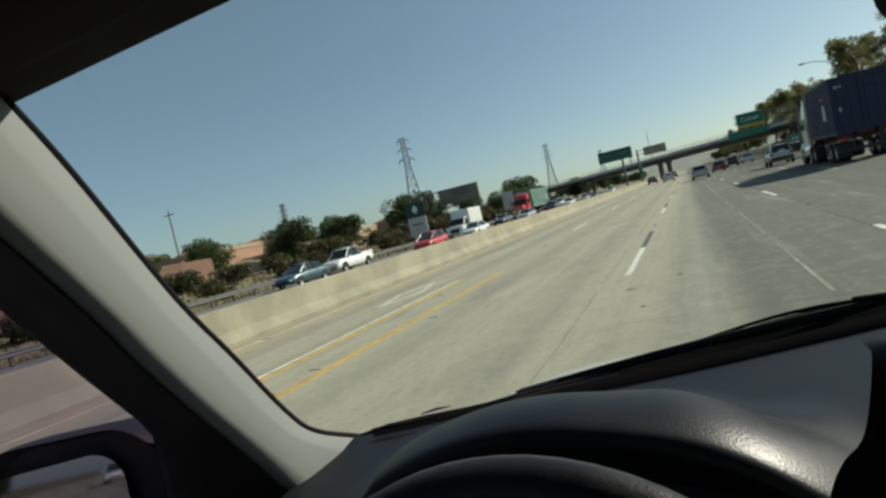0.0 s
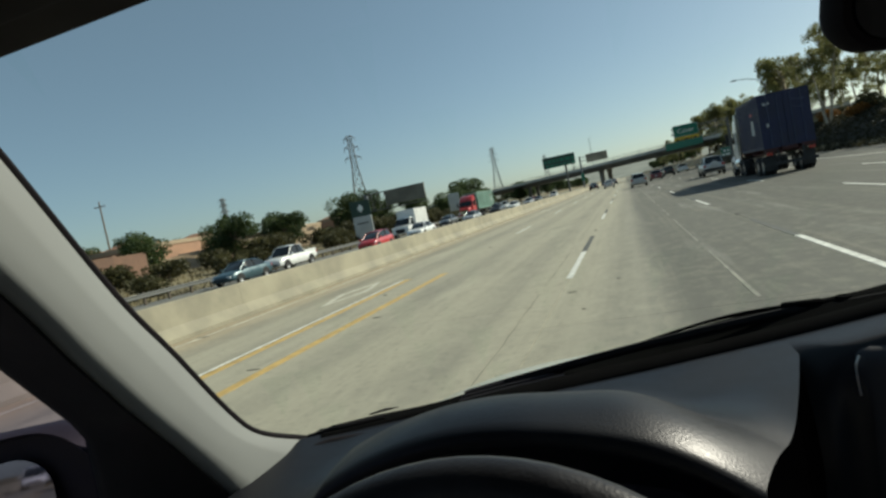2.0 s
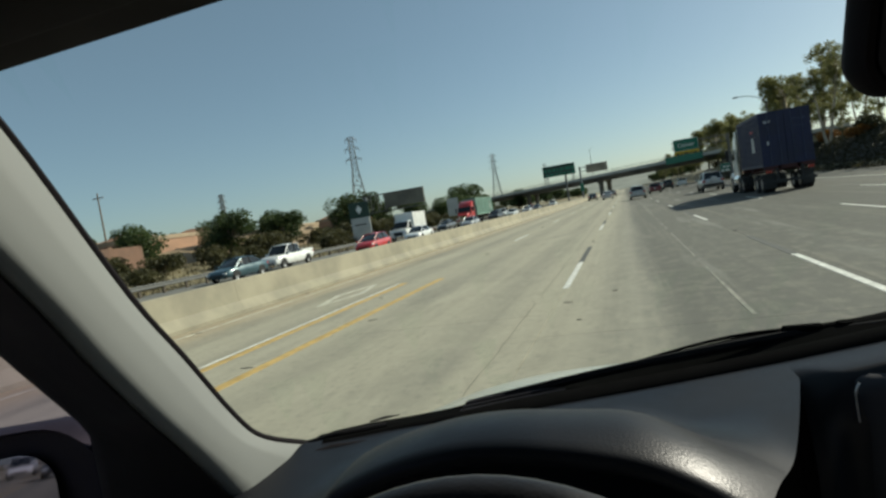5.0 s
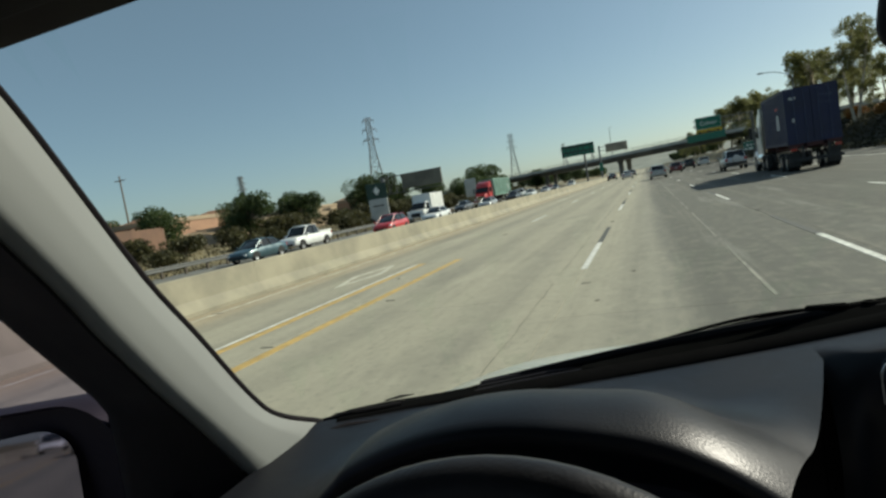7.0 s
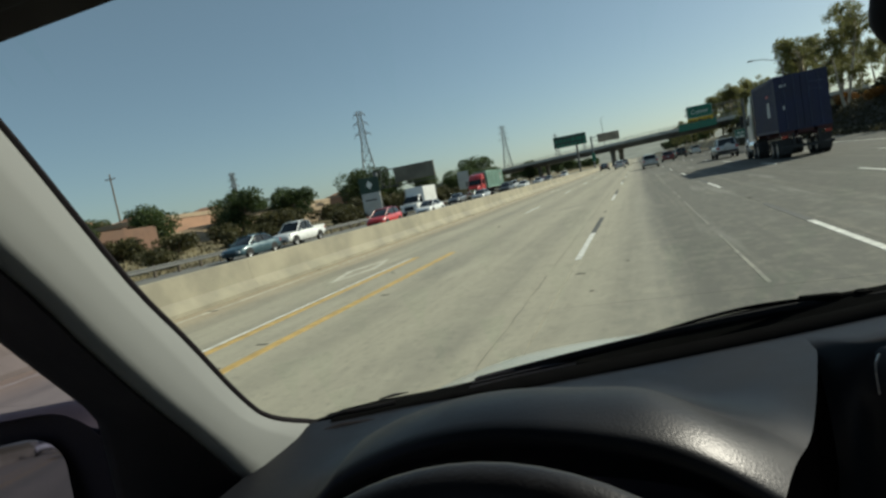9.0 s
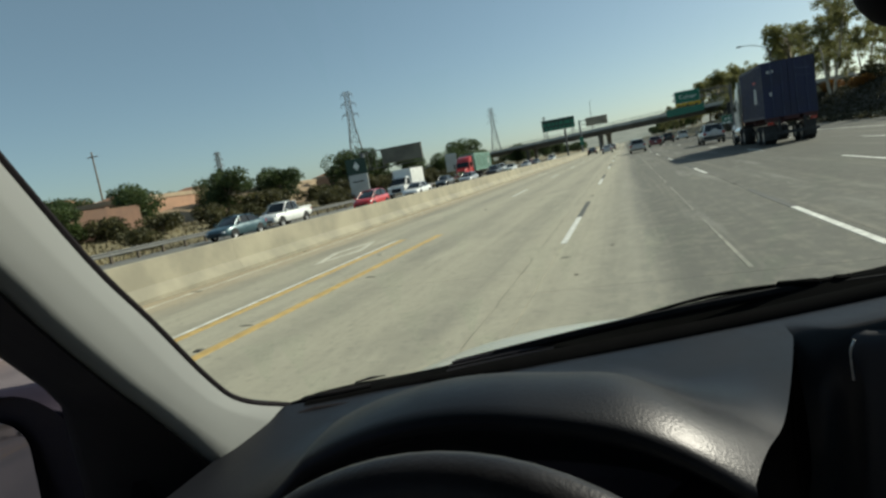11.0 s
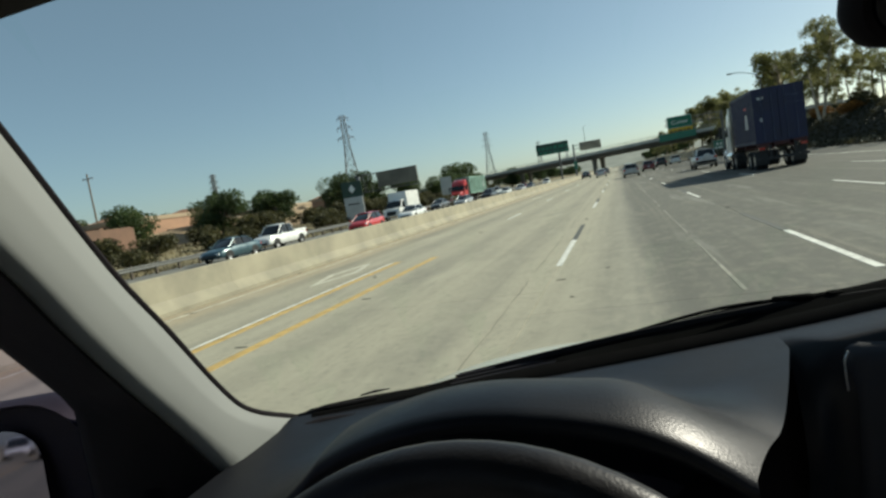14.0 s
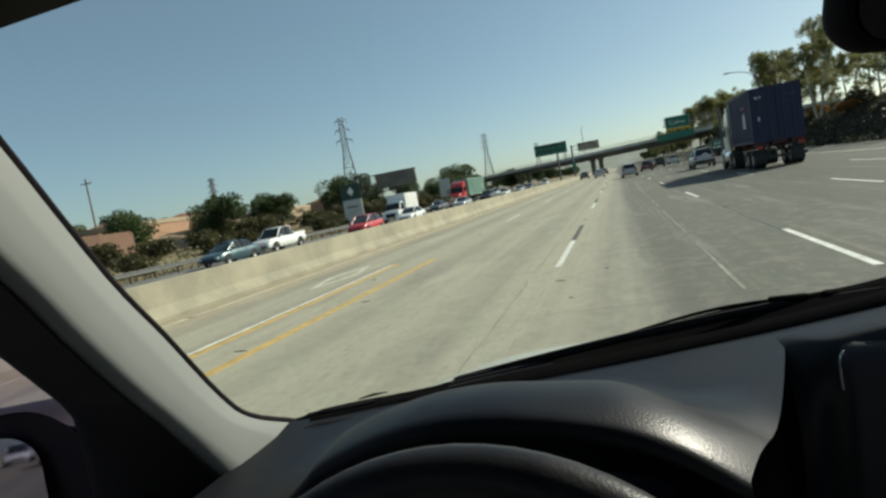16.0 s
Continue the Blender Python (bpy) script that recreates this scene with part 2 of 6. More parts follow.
M_FAR = surface("far_hill_scrub", (0.22, 0.23, 0.20), 0.95, vary=0.3, scale=0.02, grain=0.4, relief=0.0, local=False)
M_GALV = surface("galvanised_steel", (0.14, 0.14, 0.135), 0.75, 0.15, 0.2, 2, 30, 0.1)
M_PYLON = surface("weathered_pylon_steel", (0.20, 0.21, 0.215), 0.6, 0.4, 0.2, 0.5, 8, 0.0)
M_WOODPOST = surface("guard_rail_post", (0.10, 0.08, 0.06), 0.9)
M_BRIDGE = surface("bridge_concrete", (0.165, 0.158, 0.138), 0.85, vary=0.25, scale=0.25, grain=3, relief=0.2, depth=0.02, local=False)
M_BRIDGE_RAIL = surface("pale_bridge_railing", (0.50, 0.48, 0.43), 0.8, vary=0.15, scale=0.5, grain=6, local=False)
M_SIGN_BACK = surface("weathered_sign_back", (0.30, 0.27, 0.21), 0.6, 0.3, 0.25, 0.8, 10, 0.05)
M_SIGN_GREEN = surface("green_sign_sheeting", (0.012, 0.16, 0.10), 0.45, vary=0.12, scale=0.8)
M_SIGN_DARK = surface("dark_green_sign_face", (0.02, 0.055, 0.04), 0.5, vary=0.2, scale=0.8)
M_SIGN_YELLOW = surface("yellow_sign_sheeting", (0.75, 0.50, 0.03), 0.45, vary=0.1)
M_SIGN_WHITE = surface("white_sign_letters", (0.80, 0.80, 0.76), 0.5, vary=0.05)
M_SIGN_GREY = surface("grey_panel", (0.50, 0.51, 0.50), 0.6, vary=0.12, scale=0.7)
M_BILL_DARK = surface("billboard_back_panels", (0.17, 0.16, 0.13), 0.7, vary=0.3, scale=0.5)
M_TRUNK = surface("tree_bark", (0.17, 0.13, 0.09), 0.9, vary=0.35, scale=2, grain=12, relief=0.5, depth=0.02)
M_PALEBARK = surface("pale_eucalyptus_bark", (0.42, 0.36, 0.28), 0.8, vary=0.35, scale=1.2, grain=8, relief=0.3, depth=0.02)
M_LEAF_OAK = leaf_material("dark_round_tree_leaves", (0.032, 0.052, 0.020), (0.10, 0.135, 0.045))
M_LEAF_GUM = leaf_material("eucalyptus_leaves", (0.11, 0.115, 0.045), (0.31, 0.295, 0.11))
M_LEAF_BUSH = leaf_material("scrub_leaves", (0.042, 0.043, 0.019), (0.118, 0.108, 0.046))
M_LEAF_IVY = leaf_material("ivy_leaves", (0.022, 0.023, 0.013), (0.070, 0.062, 0.032))
# bed under the ivy: the shaded bank's darkness is put into this colour
M_IVY_SHADE = surface("ivy_bed_shade", (0.040, 0.034, 0.022), 0.95, vary=0.5, scale=1.5, grain=8, relief=0.5, depth=0.03, local=False)
M_LEAF_DRY = leaf_material("orange_dry_leaves", (0.16, 0.07, 0.015), (0.36, 0.17, 0.04))
M_LEAF_PALM = leaf_material("palm_fronds", (0.03, 0.04, 0.018), (0.09, 0.10, 0.04))
M_STUCCO = surface("tan_stucco", (0.38, 0.29, 0.20), 0.9, vary=0.12, scale=0.6, grain=12)
M_STUCCO_PINK = surface("terracotta_stucco", (0.38, 0.225, 0.15), 0.9, vary=0.15, scale=0.5, grain=12)
M_STUCCO_CREAM = surface("cream_stucco", (0.62, 0.52, 0.37), 0.9, vary=0.1, scale=0.6, grain=12)
M_ROOFTILE = surface("clay_roof_tiles", (0.33, 0.17, 0.10), 0.85, vary=0.3, scale=1.5, grain=10, relief=0.5, depth=0.05)
M_WALL_BROWN = surface("brown_noise_wall_blocks", (0.20, 0.115, 0.08), 0.9, vary=0.2, scale=0.6, grain=5, relief=0.3, depth=0.02, per_piece=0.3)
M_WINDOW = surface("dark_window_glass", (0.02, 0.025, 0.03), 0.12, vary=0.1, relief=0)
# car bodies
M_CARGLASS = surface("tinted_car_glass", (0.012, 0.015, 0.018), 0.08, vary=0.05, relief=0)
M_TYRE = surface("tyre_rubber", (0.018, 0.018, 0.018), 0.85, vary=0.2)
M_RIM = surface("alloy_rim", (0.45, 0.45, 0.46), 0.35, 0.9, 0.1, relief=0)
M_CHROME = surface("chrome", (0.75, 0.75, 0.75), 0.12, 1.0, 0.05, relief=0)
M_BLACK_PLASTIC = surface("black_plastic_trim", (0.018, 0.018, 0.019), 0.6, vary=0.15, relief=0.05)
M_TAIL = surface("red_tail_lamp", (0.35, 0.012, 0.01), 0.2, vary=0.05, relief=0, coat=0.6)
M_HEAD = surface("clear_head_lamp", (0.75, 0.77, 0.78), 0.12, vary=0.05, relief=0, coat=0.8)
M_PLATE = surface("plate_white", (0.7, 0.7, 0.68), 0.5, vary=0.05)
M_PLATE_BAR = surface("plate_bar", (0.05, 0.07, 0.2), 0.5, vary=0.05)
M_SILVER = paint("silver_paint", (0.42, 0.43, 0.44), 0.35)
M_SILVER_TAN = paint("pale_silver_paint", (0.40, 0.40, 0.385), 0.3)
M_WHITE = paint("white_paint", (0.78, 0.78, 0.76))
M_RED = paint("red_paint", (0.50, 0.018, 0.02))
M_DARKRED = paint("dark_red_paint", (0.17, 0.016, 0.018))
M_BLACKPAINT = paint("black_paint", (0.014, 0.015, 0.018))
M_TEAL = paint("dark_teal_paint", (0.03, 0.075, 0.095), 0.2)
M_GREYPAINT = paint("dark_grey_paint", (0.10, 0.105, 0.11), 0.3)
M_CONTAINER = surface("navy_container_paint", (0.013, 0.017, 0.056), 0.6, vary=0.3, scale=0.8, grain=10, relief=0.1)
M_CONTAINER_GREEN = surface("pale_green_container_paint", (0.22, 0.36, 0.29), 0.6, vary=0.2, scale=0.8, grain=10)
M_CHASSIS = surface("rusty_red_chassis", (0.060, 0.016, 0.015), 0.75, vary=0.4, scale=3)
M_MARK_NAVY = surface("worn_pale_navy_steel", (0.045, 0.058, 0.115), 0.5, vary=0.35, scale=4)
M_MARK_RED = surface("faded_red_mark", (0.35, 0.05, 0.06), 0.6)
# the car that the camera rides in
M_DASH = surface("grained_dark_vinyl", (0.0095, 0.0105, 0.0132), 0.43, vary=0.12, scale=6, grain=420, relief=0.24, depth=0.0013, spec=0.19)
M_POD = surface("dark_blue_grey_plastic", (0.021, 0.022, 0.028), 0.55, vary=0.12, scale=8, grain=300, relief=0.2, depth=0.0006, spec=0.3)
M_DASH_BLACK = surface("matt_black_plastic", (0.016, 0.016, 0.018), 0.7, vary=0.15, scale=8, grain=300, relief=0.2, depth=0.0006, spec=0.3)
M_PILLAR = surface("grey_pillar_trim", (0.176, 0.189, 0.180), 0.8, vary=0.07, scale=9, grain=350, relief=0.12, depth=0.0006)
M_HEADLINER = surface("charcoal_headliner_cloth", (0.0155, 0.0128, 0.0132), 0.95, vary=0.2, scale=12, grain=500, relief=0.3, depth=0.001, spec=0.1)
M_DOORFRAME = surface("black_door_frame", (0.012, 0.010, 0.0105), 0.8, vary=0.2, scale=12, grain=300, relief=0.1, depth=0.0006, spec=0.25)
M_UNDER = surface("dull_black_lower_trim", (0.060, 0.052, 0.060), 0.85, vary=0.15, scale=8, grain=300, relief=0.1, depth=0.0006, spec=0.2)
M_HOUSING = surface("dark_mirror_housing_plastic", (0.034, 0.028, 0.030), 0.6, vary=0.2, scale=12, grain=300, relief=0.1, depth=0.0006, spec=0.3)
# for unseen cabin parts, kept pale to bounce fill light onto the pillar trim
M_FILL_CLOTH = surface("pale_fill_cloth", (0.36, 0.35, 0.33), 0.9, vary=0.12, scale=10, grain=400, relief=0.3, depth=0.001)
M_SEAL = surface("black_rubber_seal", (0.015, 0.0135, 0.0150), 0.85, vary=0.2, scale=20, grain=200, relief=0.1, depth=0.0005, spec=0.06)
M_WHEEL = surface("worn_black_leather", (0.016, 0.016, 0.018), 0.42, vary=0.25, scale=20, grain=420, relief=0.22, depth=0.0014, spec=0.24)
M_HOOD = paint("pale_blue_silver_hood_paint", (0.50, 0.56, 0.56), 0.15)
M_WIPER = surface("black_wiper_metal", (0.005, 0.005, 0.005), 0.9, vary=0.2, scale=30, grain=200, relief=0.1, depth=0.0005, spec=0.06)
M_WIPER.node_tree.nodes["Principled BSDF"].inputs["IOR"].default_value = 1.12
M_ACCENT = surface("bright_accent_trim", (0.60, 0.60, 0.58), 0.3, 0.8, 0.05, relief=0)
M_MIRROR, _nt, _bs = nodes_of("mirror_glass")
_bs.inputs["Base Color"].default_value, _bs.inputs["Metallic"].default_value, _bs.inputs["Roughness"].default_value = (0.30, 0.31, 0.335, 1), 1.0, 0.03
M_DIMMED, _nt, _bs = nodes_of("dimmed_mirror_glass")
_bs.inputs["Base Color"].default_value, _bs.inputs["Roughness"].default_value = (0.004, 0.004, 0.006, 1), 0.12
_bs.inputs["Specular IOR Level"].default_value = 0.25
M_SIDE_PANE = pane_material("tinted_side_glass", (0.68, 0.66, 0.75), 0.012)
M_PANE = pane_material("windshield_glass", (0.925, 0.98, 0.945), 0.0012)


# ---------------------------------------------------------------- mesh helpers
def part(name, bm, material, parent=None, label="", smooth=False):
    """Links a bmesh as one mesh object, under parent where one is given."""
    me = bpy.data.meshes.new(name)
    bmesh.ops.recalc_face_normals(bm, faces=bm.faces)
    bm.to_mesh(me)
    bm.free()
    me.materials.append(material)
    if smooth:
        for poly in me.polygons:
            poly.use_smooth = True
        me.set_sharp_from_angle(angle=radians(smooth if smooth is not True else 40))
    ob = new(name, me)
    ob.parent = parent
    if label:
        ob["label"] = label
    return ob


def mesh_part(name, verts, faces, material, parent=None, label="", smooth=False):
    me = bpy.data.meshes.new(name)
    me.from_pydata(verts, [], faces)
    me.materials.append(material)
    if smooth:
        for poly in me.polygons:
            poly.use_smooth = True
    ob = new(name, me)
    ob.parent = parent
    if label:
        ob["label"] = label
    return ob


def thing(name, m, label, category, group="", kind=""):
    ob = new(name)
    ob.empty_display_size = 0.3
    ob.matrix_basis = m
    return tagged(ob, label, category, group, kind)


def box(bm, x0, x1, y0, y1, z0, z1, m=None):
    vs = [bm.verts.new(Vector((x, y, z)) if m is None else m @ Vector((x, y, z))) for x in (x0, x1) for y in (y0, y1) for z in (z0, z1)]
    for f in ((0, 1, 3, 2), (4, 6, 7, 5), (0, 4, 5, 1), (2, 3, 7, 6), (0, 2, 6, 4), (1, 5, 7, 3)):
        bm.faces.new([vs[i] for i in f])
    return vs


def soft_box(bm, x0, x1, y0, y1, z0, z1, r=0.01, seg=2):
    """A box with rounded edges."""
    b2 = bmesh.new()
    box(b2, x0, x1, y0, y1, z0, z1)
    bmesh.ops.bevel(b2, geom=b2.edges[:], offset=r, segments=seg, affect="EDGES", profile=0.5)
    tmp = bpy.data.meshes.new("tmp")
    b2.to_mesh(tmp)
    b2.free()
    bm.from_mesh(tmp)
    bpy.data.meshes.remove(tmp)


def rings(bm, loops, close=True, caps=True):
    """Skins a row of loops of points with the same count."""
    vs = [[bm.verts.new(Vector(p)) for p in loop] for loop in loops]
    n = len(vs[0])
    for a, b in zip(vs, vs[1:]):
        for i in range(n if close else n - 1):
            j = (i + 1) % n
            bm.faces.new((a[i], a[j], b[j], b[i]))
    if caps and close:
        bm.faces.new(vs[0][::-1])
        bm.faces.new(vs[-1])
    return vs


def tube(bm, pts, radii, seg=8, flat=1.0):
    """A round bar along points; flat squeezes it upwards."""
    pts = [Vector(p) for p in pts]
    if isinstance(radii, (int, float)):
        radii = [radii] * len(pts)
    loops = []
    for i, p in enumerate(pts):
        d = (pts[min(i + 1, len(pts) - 1)] - pts[max(i - 1, 0)]).normalized()
        side = d.cross(Vector((0, 0, 1)))
        side = side.normalized() if side.length > 1e-3 else Vector((1, 0, 0))
        up = side.cross(d).normalized()
        loops.append([p + radii[i] * (math.cos(a) * side + flat * math.sin(a) * up) for a in (2 * math.pi * k / seg for k in range(seg))])
    rings(bm, loops)


def bezier_points(ctrl, steps=4):
    """A smooth line through control points."""
    ctrl = [Vector(c) for c in ctrl]
    ext = [2 * ctrl[0] - ctrl[1], *ctrl, 2 * ctrl[-1] - ctrl[-2]]
    out = []
    for i in range(1, len(ext) - 2):
        p0, p1, p2, p3 = ext[i - 1:i + 3]
        for k in range(steps):
            t = k / steps
            out.append(0.5 * (2 * p1 + (p2 - p0) * t + (2 * p0 - 5 * p1 + 4 * p2 - p3) * t * t + (3 * p1 - p0 - 3 * p2 + p3) * t ** 3))
    out.append(ctrl[-1])
    return out


def smooth01(t):
    t = min(1.0, max(0.0, t))
    return t * t * (3 - 2 * t)


# ---------------------------------------------------------------- ground, road, barrier
Y0, Y1 = -260.0, 900.0
LANES = [-8.49, -4.83, -1.17, 2.49, 6.15, 9.81, 13.47]
BAR_X = -9.05                       # the barrier's foot on our side


def ground_height(x, y):
    """Flat under both roadways, a bank on the right, a low verge on the left."""
    h = -0.12 if x > -9.5 else -0.55        # the opposite roadway lies a little lower
    ease = smooth01((y - 12) / 40)
    if x > 20.5:
        h += (3.4 * smooth01((x - 20.3) / 5.2) + 1.0 * smooth01((x - 30) / 30)) * ease
        h += 0.25 * noise.noise(Vector((x * 0.12, y * 0.06, 3.0))) * smooth01((x - 21) / 5)
    if x < -30:
        h += 1.33 * smooth01((-30 - x) / 14) + 1.2 * smooth01((-60 - x) / 60)
        h += 0.35 * noise.noise(Vector((x * 0.07, y * 0.05, 8.0))) * smooth01((-31 - x) / 6)
    if abs(x) > 200:
        h += 10 * smooth01((abs(x) - 200) / 900)
    return h


def build_ground():
    xs = [-4200, -2000, -1100, -700, -450, -300, -200, -140, -110, -90, -75, -62, -54, -48, -44, -40, -37, -34, -32, -30, -20, -9.6, -9.4, 0, 10, 19, 20.5, 22, 23.5, 25, 26.5, 28, 30, 33, 37, 42, 50, 62, 80, 110, 150, 220, 320, 500, 800, 1400, 2400, 4200]
    ys = [-4200, -1500, -600, -300] + list(range(-200, 420, 10)) + [450, 500, 560, 640, 750, 900, 1200, 1700, 2500, 4200]
    verts = [(x, y, ground_height(x, y)) for y in ys for x in xs]
    n = len(xs)
    faces = [(j * n + i, j * n + i + 1, (j + 1) * n + i + 1, (j + 1) * n + i) for j in range(len(ys) - 1) for i in range(n - 1)]
    tagged(mesh_part("ground", verts, faces, M_DIRT, smooth=True), "dry grass and bare dirt beside a freeway", "ground", kind="structure")


build_ground()

bm = bmesh.new()
box(bm, -9.3, 19.2, Y0, Y1, -0.30, -0.022)
road = tagged(part("road", bm, M_JOINT), "sunlit multi-lane freeway of worn concrete slabs", "road", kind="structure")
bm = bmesh.new()
box(bm, -29.5, -9.60, Y0, Y1, -0.70, -0.404)
tagged(part("opposite_road", bm, M_ASPHALT), "grey opposite carriageway behind the median barrier", "road", kind="structure")


def barrier_profile(x_foot, width=0.61, h=0.81):
    """A concrete median barrier's half-sloped section, from its right foot over the top to its left foot."""
    return [(x_foot, -0.01), (x_foot, 0.075), (x_foot - 0.16, 0.30), (x_foot - 0.21, h - 0.02), (x_foot - 0.23, h),
            (x_foot - width + 0.23, h), (x_foot - width + 0.21, h - 0.02), (x_foot - width + 0.16, 0.30), (x_foot - width, 0.075), (x_foot - width, -0.50)]


def build_barrier():
    barrier = thing("median_barrier", pose(0, 0, 0), "tan concrete median barrier with stained face", "barrier", kind="structure")
    prof = barrier_profile(BAR_X)
    step = 12.0
    y = -120.0
    while y < 420:
        bm = bmesh.new()
        rings(bm, [[(x, y + 0.002, z) for x, z in prof], [(x, y + step - 0.002, z) for x, z in prof]])
        part("barrier_length", bm, M_BARRIER, barrier)
        y += step
    bm = bmesh.new()
    rings(bm, [[(x, 420, z) for x, z in prof], [(x, Y1, z) for x, z in prof]])
    rings(bm, [[(x, Y0, z) for x, z in prof], [(x, -120, z) for x, z in prof]])
    part("far_barrier", bm, M_BARRIER, barrier)
    return barrier


build_barrier()


# ---------------------------------------------------------------- road markings
def marking(name, x0, x1, y0, y1, material, label, group, z=0.004):
    bm = bmesh.new()
    box(bm, x0, x1, y0, y1, -0.01, z)
    return tagged(part(name, bm, material), label, "road marking", group, "structure")


DASH, CYCLE = 3.7, 14.63
YELLOW_END = 14.0
PHASES = {LANES[1]: 10.7, LANES[2]: 10.0, LANES[3]: 7.2, LANES[4]: 17.0, LANES[5]: 12.0}
for lx, ph in PHASES.items():
    k = -3
    while ph + k * CYCLE < 330:
        y = ph + k * CYCLE
        k += 1
        if lx == LANES[1] and y < YELLOW_END:
            continue
        marking("lane_dash", lx - 0.052, lx + 0.052, y, y + DASH, M_WHITE_LINE, "worn white dashed lane line on concrete", "lane dashes")
        if lx in LANES[2:4]:
            marking("contrast_dash", lx - 0.06, lx + 0.06, y + DASH + 0.02, y + 2 * DASH, M_BLACK_LINE, "black contrast stripe after a white dash", "contrast dashes")
marking("edge_line", 13.41, 13.53, -120, 700, M_WHITE_LINE, "solid white edge line of the freeway", "edge lines")
marking("edge_line", LANES[0] - 0.06, LANES[0] + 0.02, -120, 700, M_FADED_LINE, "faded pale edge line by the barrier", "edge lines")
# the double yellow lines that close the carpool lane end a little ahead; dashes go on from there
marking("buffer_line", -5.86, -5.80, -200, YELLOW_END, M_WHITE_LINE, "thin pale line beside the double yellow line", "edge lines")
for x in (-5.66, -4.66):
    marking("yellow_line", x - 0.085, x + 0.085, -200, YELLOW_END, M_YELLOW_LINE, "double yellow line that closes the carpool lane", "double yellow lines")
for k in range(-2, 9):
    bm = bmesh.new()
    cy = 13.0 + k * 36.6
    loop = [(0, -1.7), (0.42, 0), (0, 1.7), (-0.42, 0)]
    outer = [bm.verts.new((-6.75 + x, cy + y, 0.004)) for x, y in loop]
    inner = [bm.verts.new((-6.75 + x * 0.62, cy + y * 0.78, 0.004)) for x, y in loop]
    low_o = [bm.verts.new((v.co.x, v.co.y, -0.01)) for v in outer]
    low_i = [bm.verts.new((v.co.x, v.co.y, -0.01)) for v in inner]
    for i in range(4):
        j = (i + 1) % 4
        bm.faces.new((outer[i], outer[j], inner[j], inner[i]))
        bm.faces.new((outer[i], low_o[i], low_o[j], outer[j]))
        bm.faces.new((inner[i], inner[j], low_i[j], low_i[i]))
    tagged(part("carpool_diamond", bm, M_FADED_LINE), "white carpool diamond outline painted on the lane", "road marking", "carpool diamonds", "structure")
# pale grout seam down the middle of the lane, and the broken crack beside the lane line
bm = bmesh.new()
r3 = random.Random(12)
y = -60.0
while y < 260:
    w, l = r3.uniform(0.010, 0.028), r3.uniform(0.6, 2.6)
    box(bm, 1.10 - w, 1.10 + w, y, y + l, -0.01, 0.003)
    y += l + (r3.uniform(0.2, 2.5) if r3.random() < 0.6 else 0.0)
tagged(part("pale_seam", bm, M_SEAM), "pale worn grout seam along the lane", "road marking", kind="structure")
bm = bmesh.new()
for x0, y0, y1 in ((-1.52, 2.5, 60), (2.66, 4, 90), (6.45, 8, 70)):
    y, x = y0, x0
    while y < y1:
        step = r3.uniform(0.10, 0.45)
        x2 = x0 + r3.uniform(-0.014, 0.014)
        w = r3.uniform(0.002, 0.006)
        if r3.random() < 0.86:
            vs = [bm.verts.new(p) for p in ((x - w, y, 0.0025), (x + w, y, 0.0025), (x2 + w, y + step, 0.0025), (x2 - w, y + step, 0.0025))]
            bm.faces.new(vs)
        x, y = x2, y + step
tagged(part("road_crack", bm, M_CRACK), "broken dark cracks running beside the lane lines", "crack", kind="stuff")
# raised reflectors at the ends of the dashes
for lx in LANES[1:4]:
    for k in range(-1, 12):
        bm = bmesh.new()
        y = PHASES[lx] + k * CYCLE - 5.4
        rings(bm, [[(lx + sx * (0.05 - i * 0.02), y + sy * (0.05 - i * 0.03), 0.002 + i * 0.016) for sx, sy in ((-1, -1), (1, -1), (1, 1), (-1, 1))] for i in range(2)])
        tagged(part("road_reflector", bm, M_RUBBER_BIT), "small dark raised reflector between lane dashes", "reflector", "road reflectors")


def debris(x, y, s, label):
    bm = bmesh.new()
    rng = random.Random(int(x * 10 + y * 7))
    base = [(s * (0.5 + 0.5 * rng.random()) * math.cos(a), 0.22 * s * (0.4 + 0.5 * rng.random()) * math.sin(a)) for a in (k * math.pi / 5 for k in range(10))]
    rings(bm, [[(x + a, y + b, -0.001) for a, b in base], [(x + a * 0.9, y + b * 0.9, 0.006) for a, b in base], [(x + a * 0.4, y + b * 0.4, 0.010) for a, b in base]])
    tagged(part("road_debris", bm, M_CRACK), label, "debris", "road debris")


for x, y, s in ((-1.0, 8.6, 0.10), (-4.3, 8.9, 0.12), (-0.75, 7.3, 0.05), (-5.3, 11.6, 0.08), (-4.9, 6.3, 0.15), (-8.85, 14.5, 0.12), (-8.8, 31.0, 0.15), (-0.35, 9.2, 0.05), (-8.5, 9.6, 0.2)):
    debris(x, y, s, "dark scrap of rubber lying on the concrete")


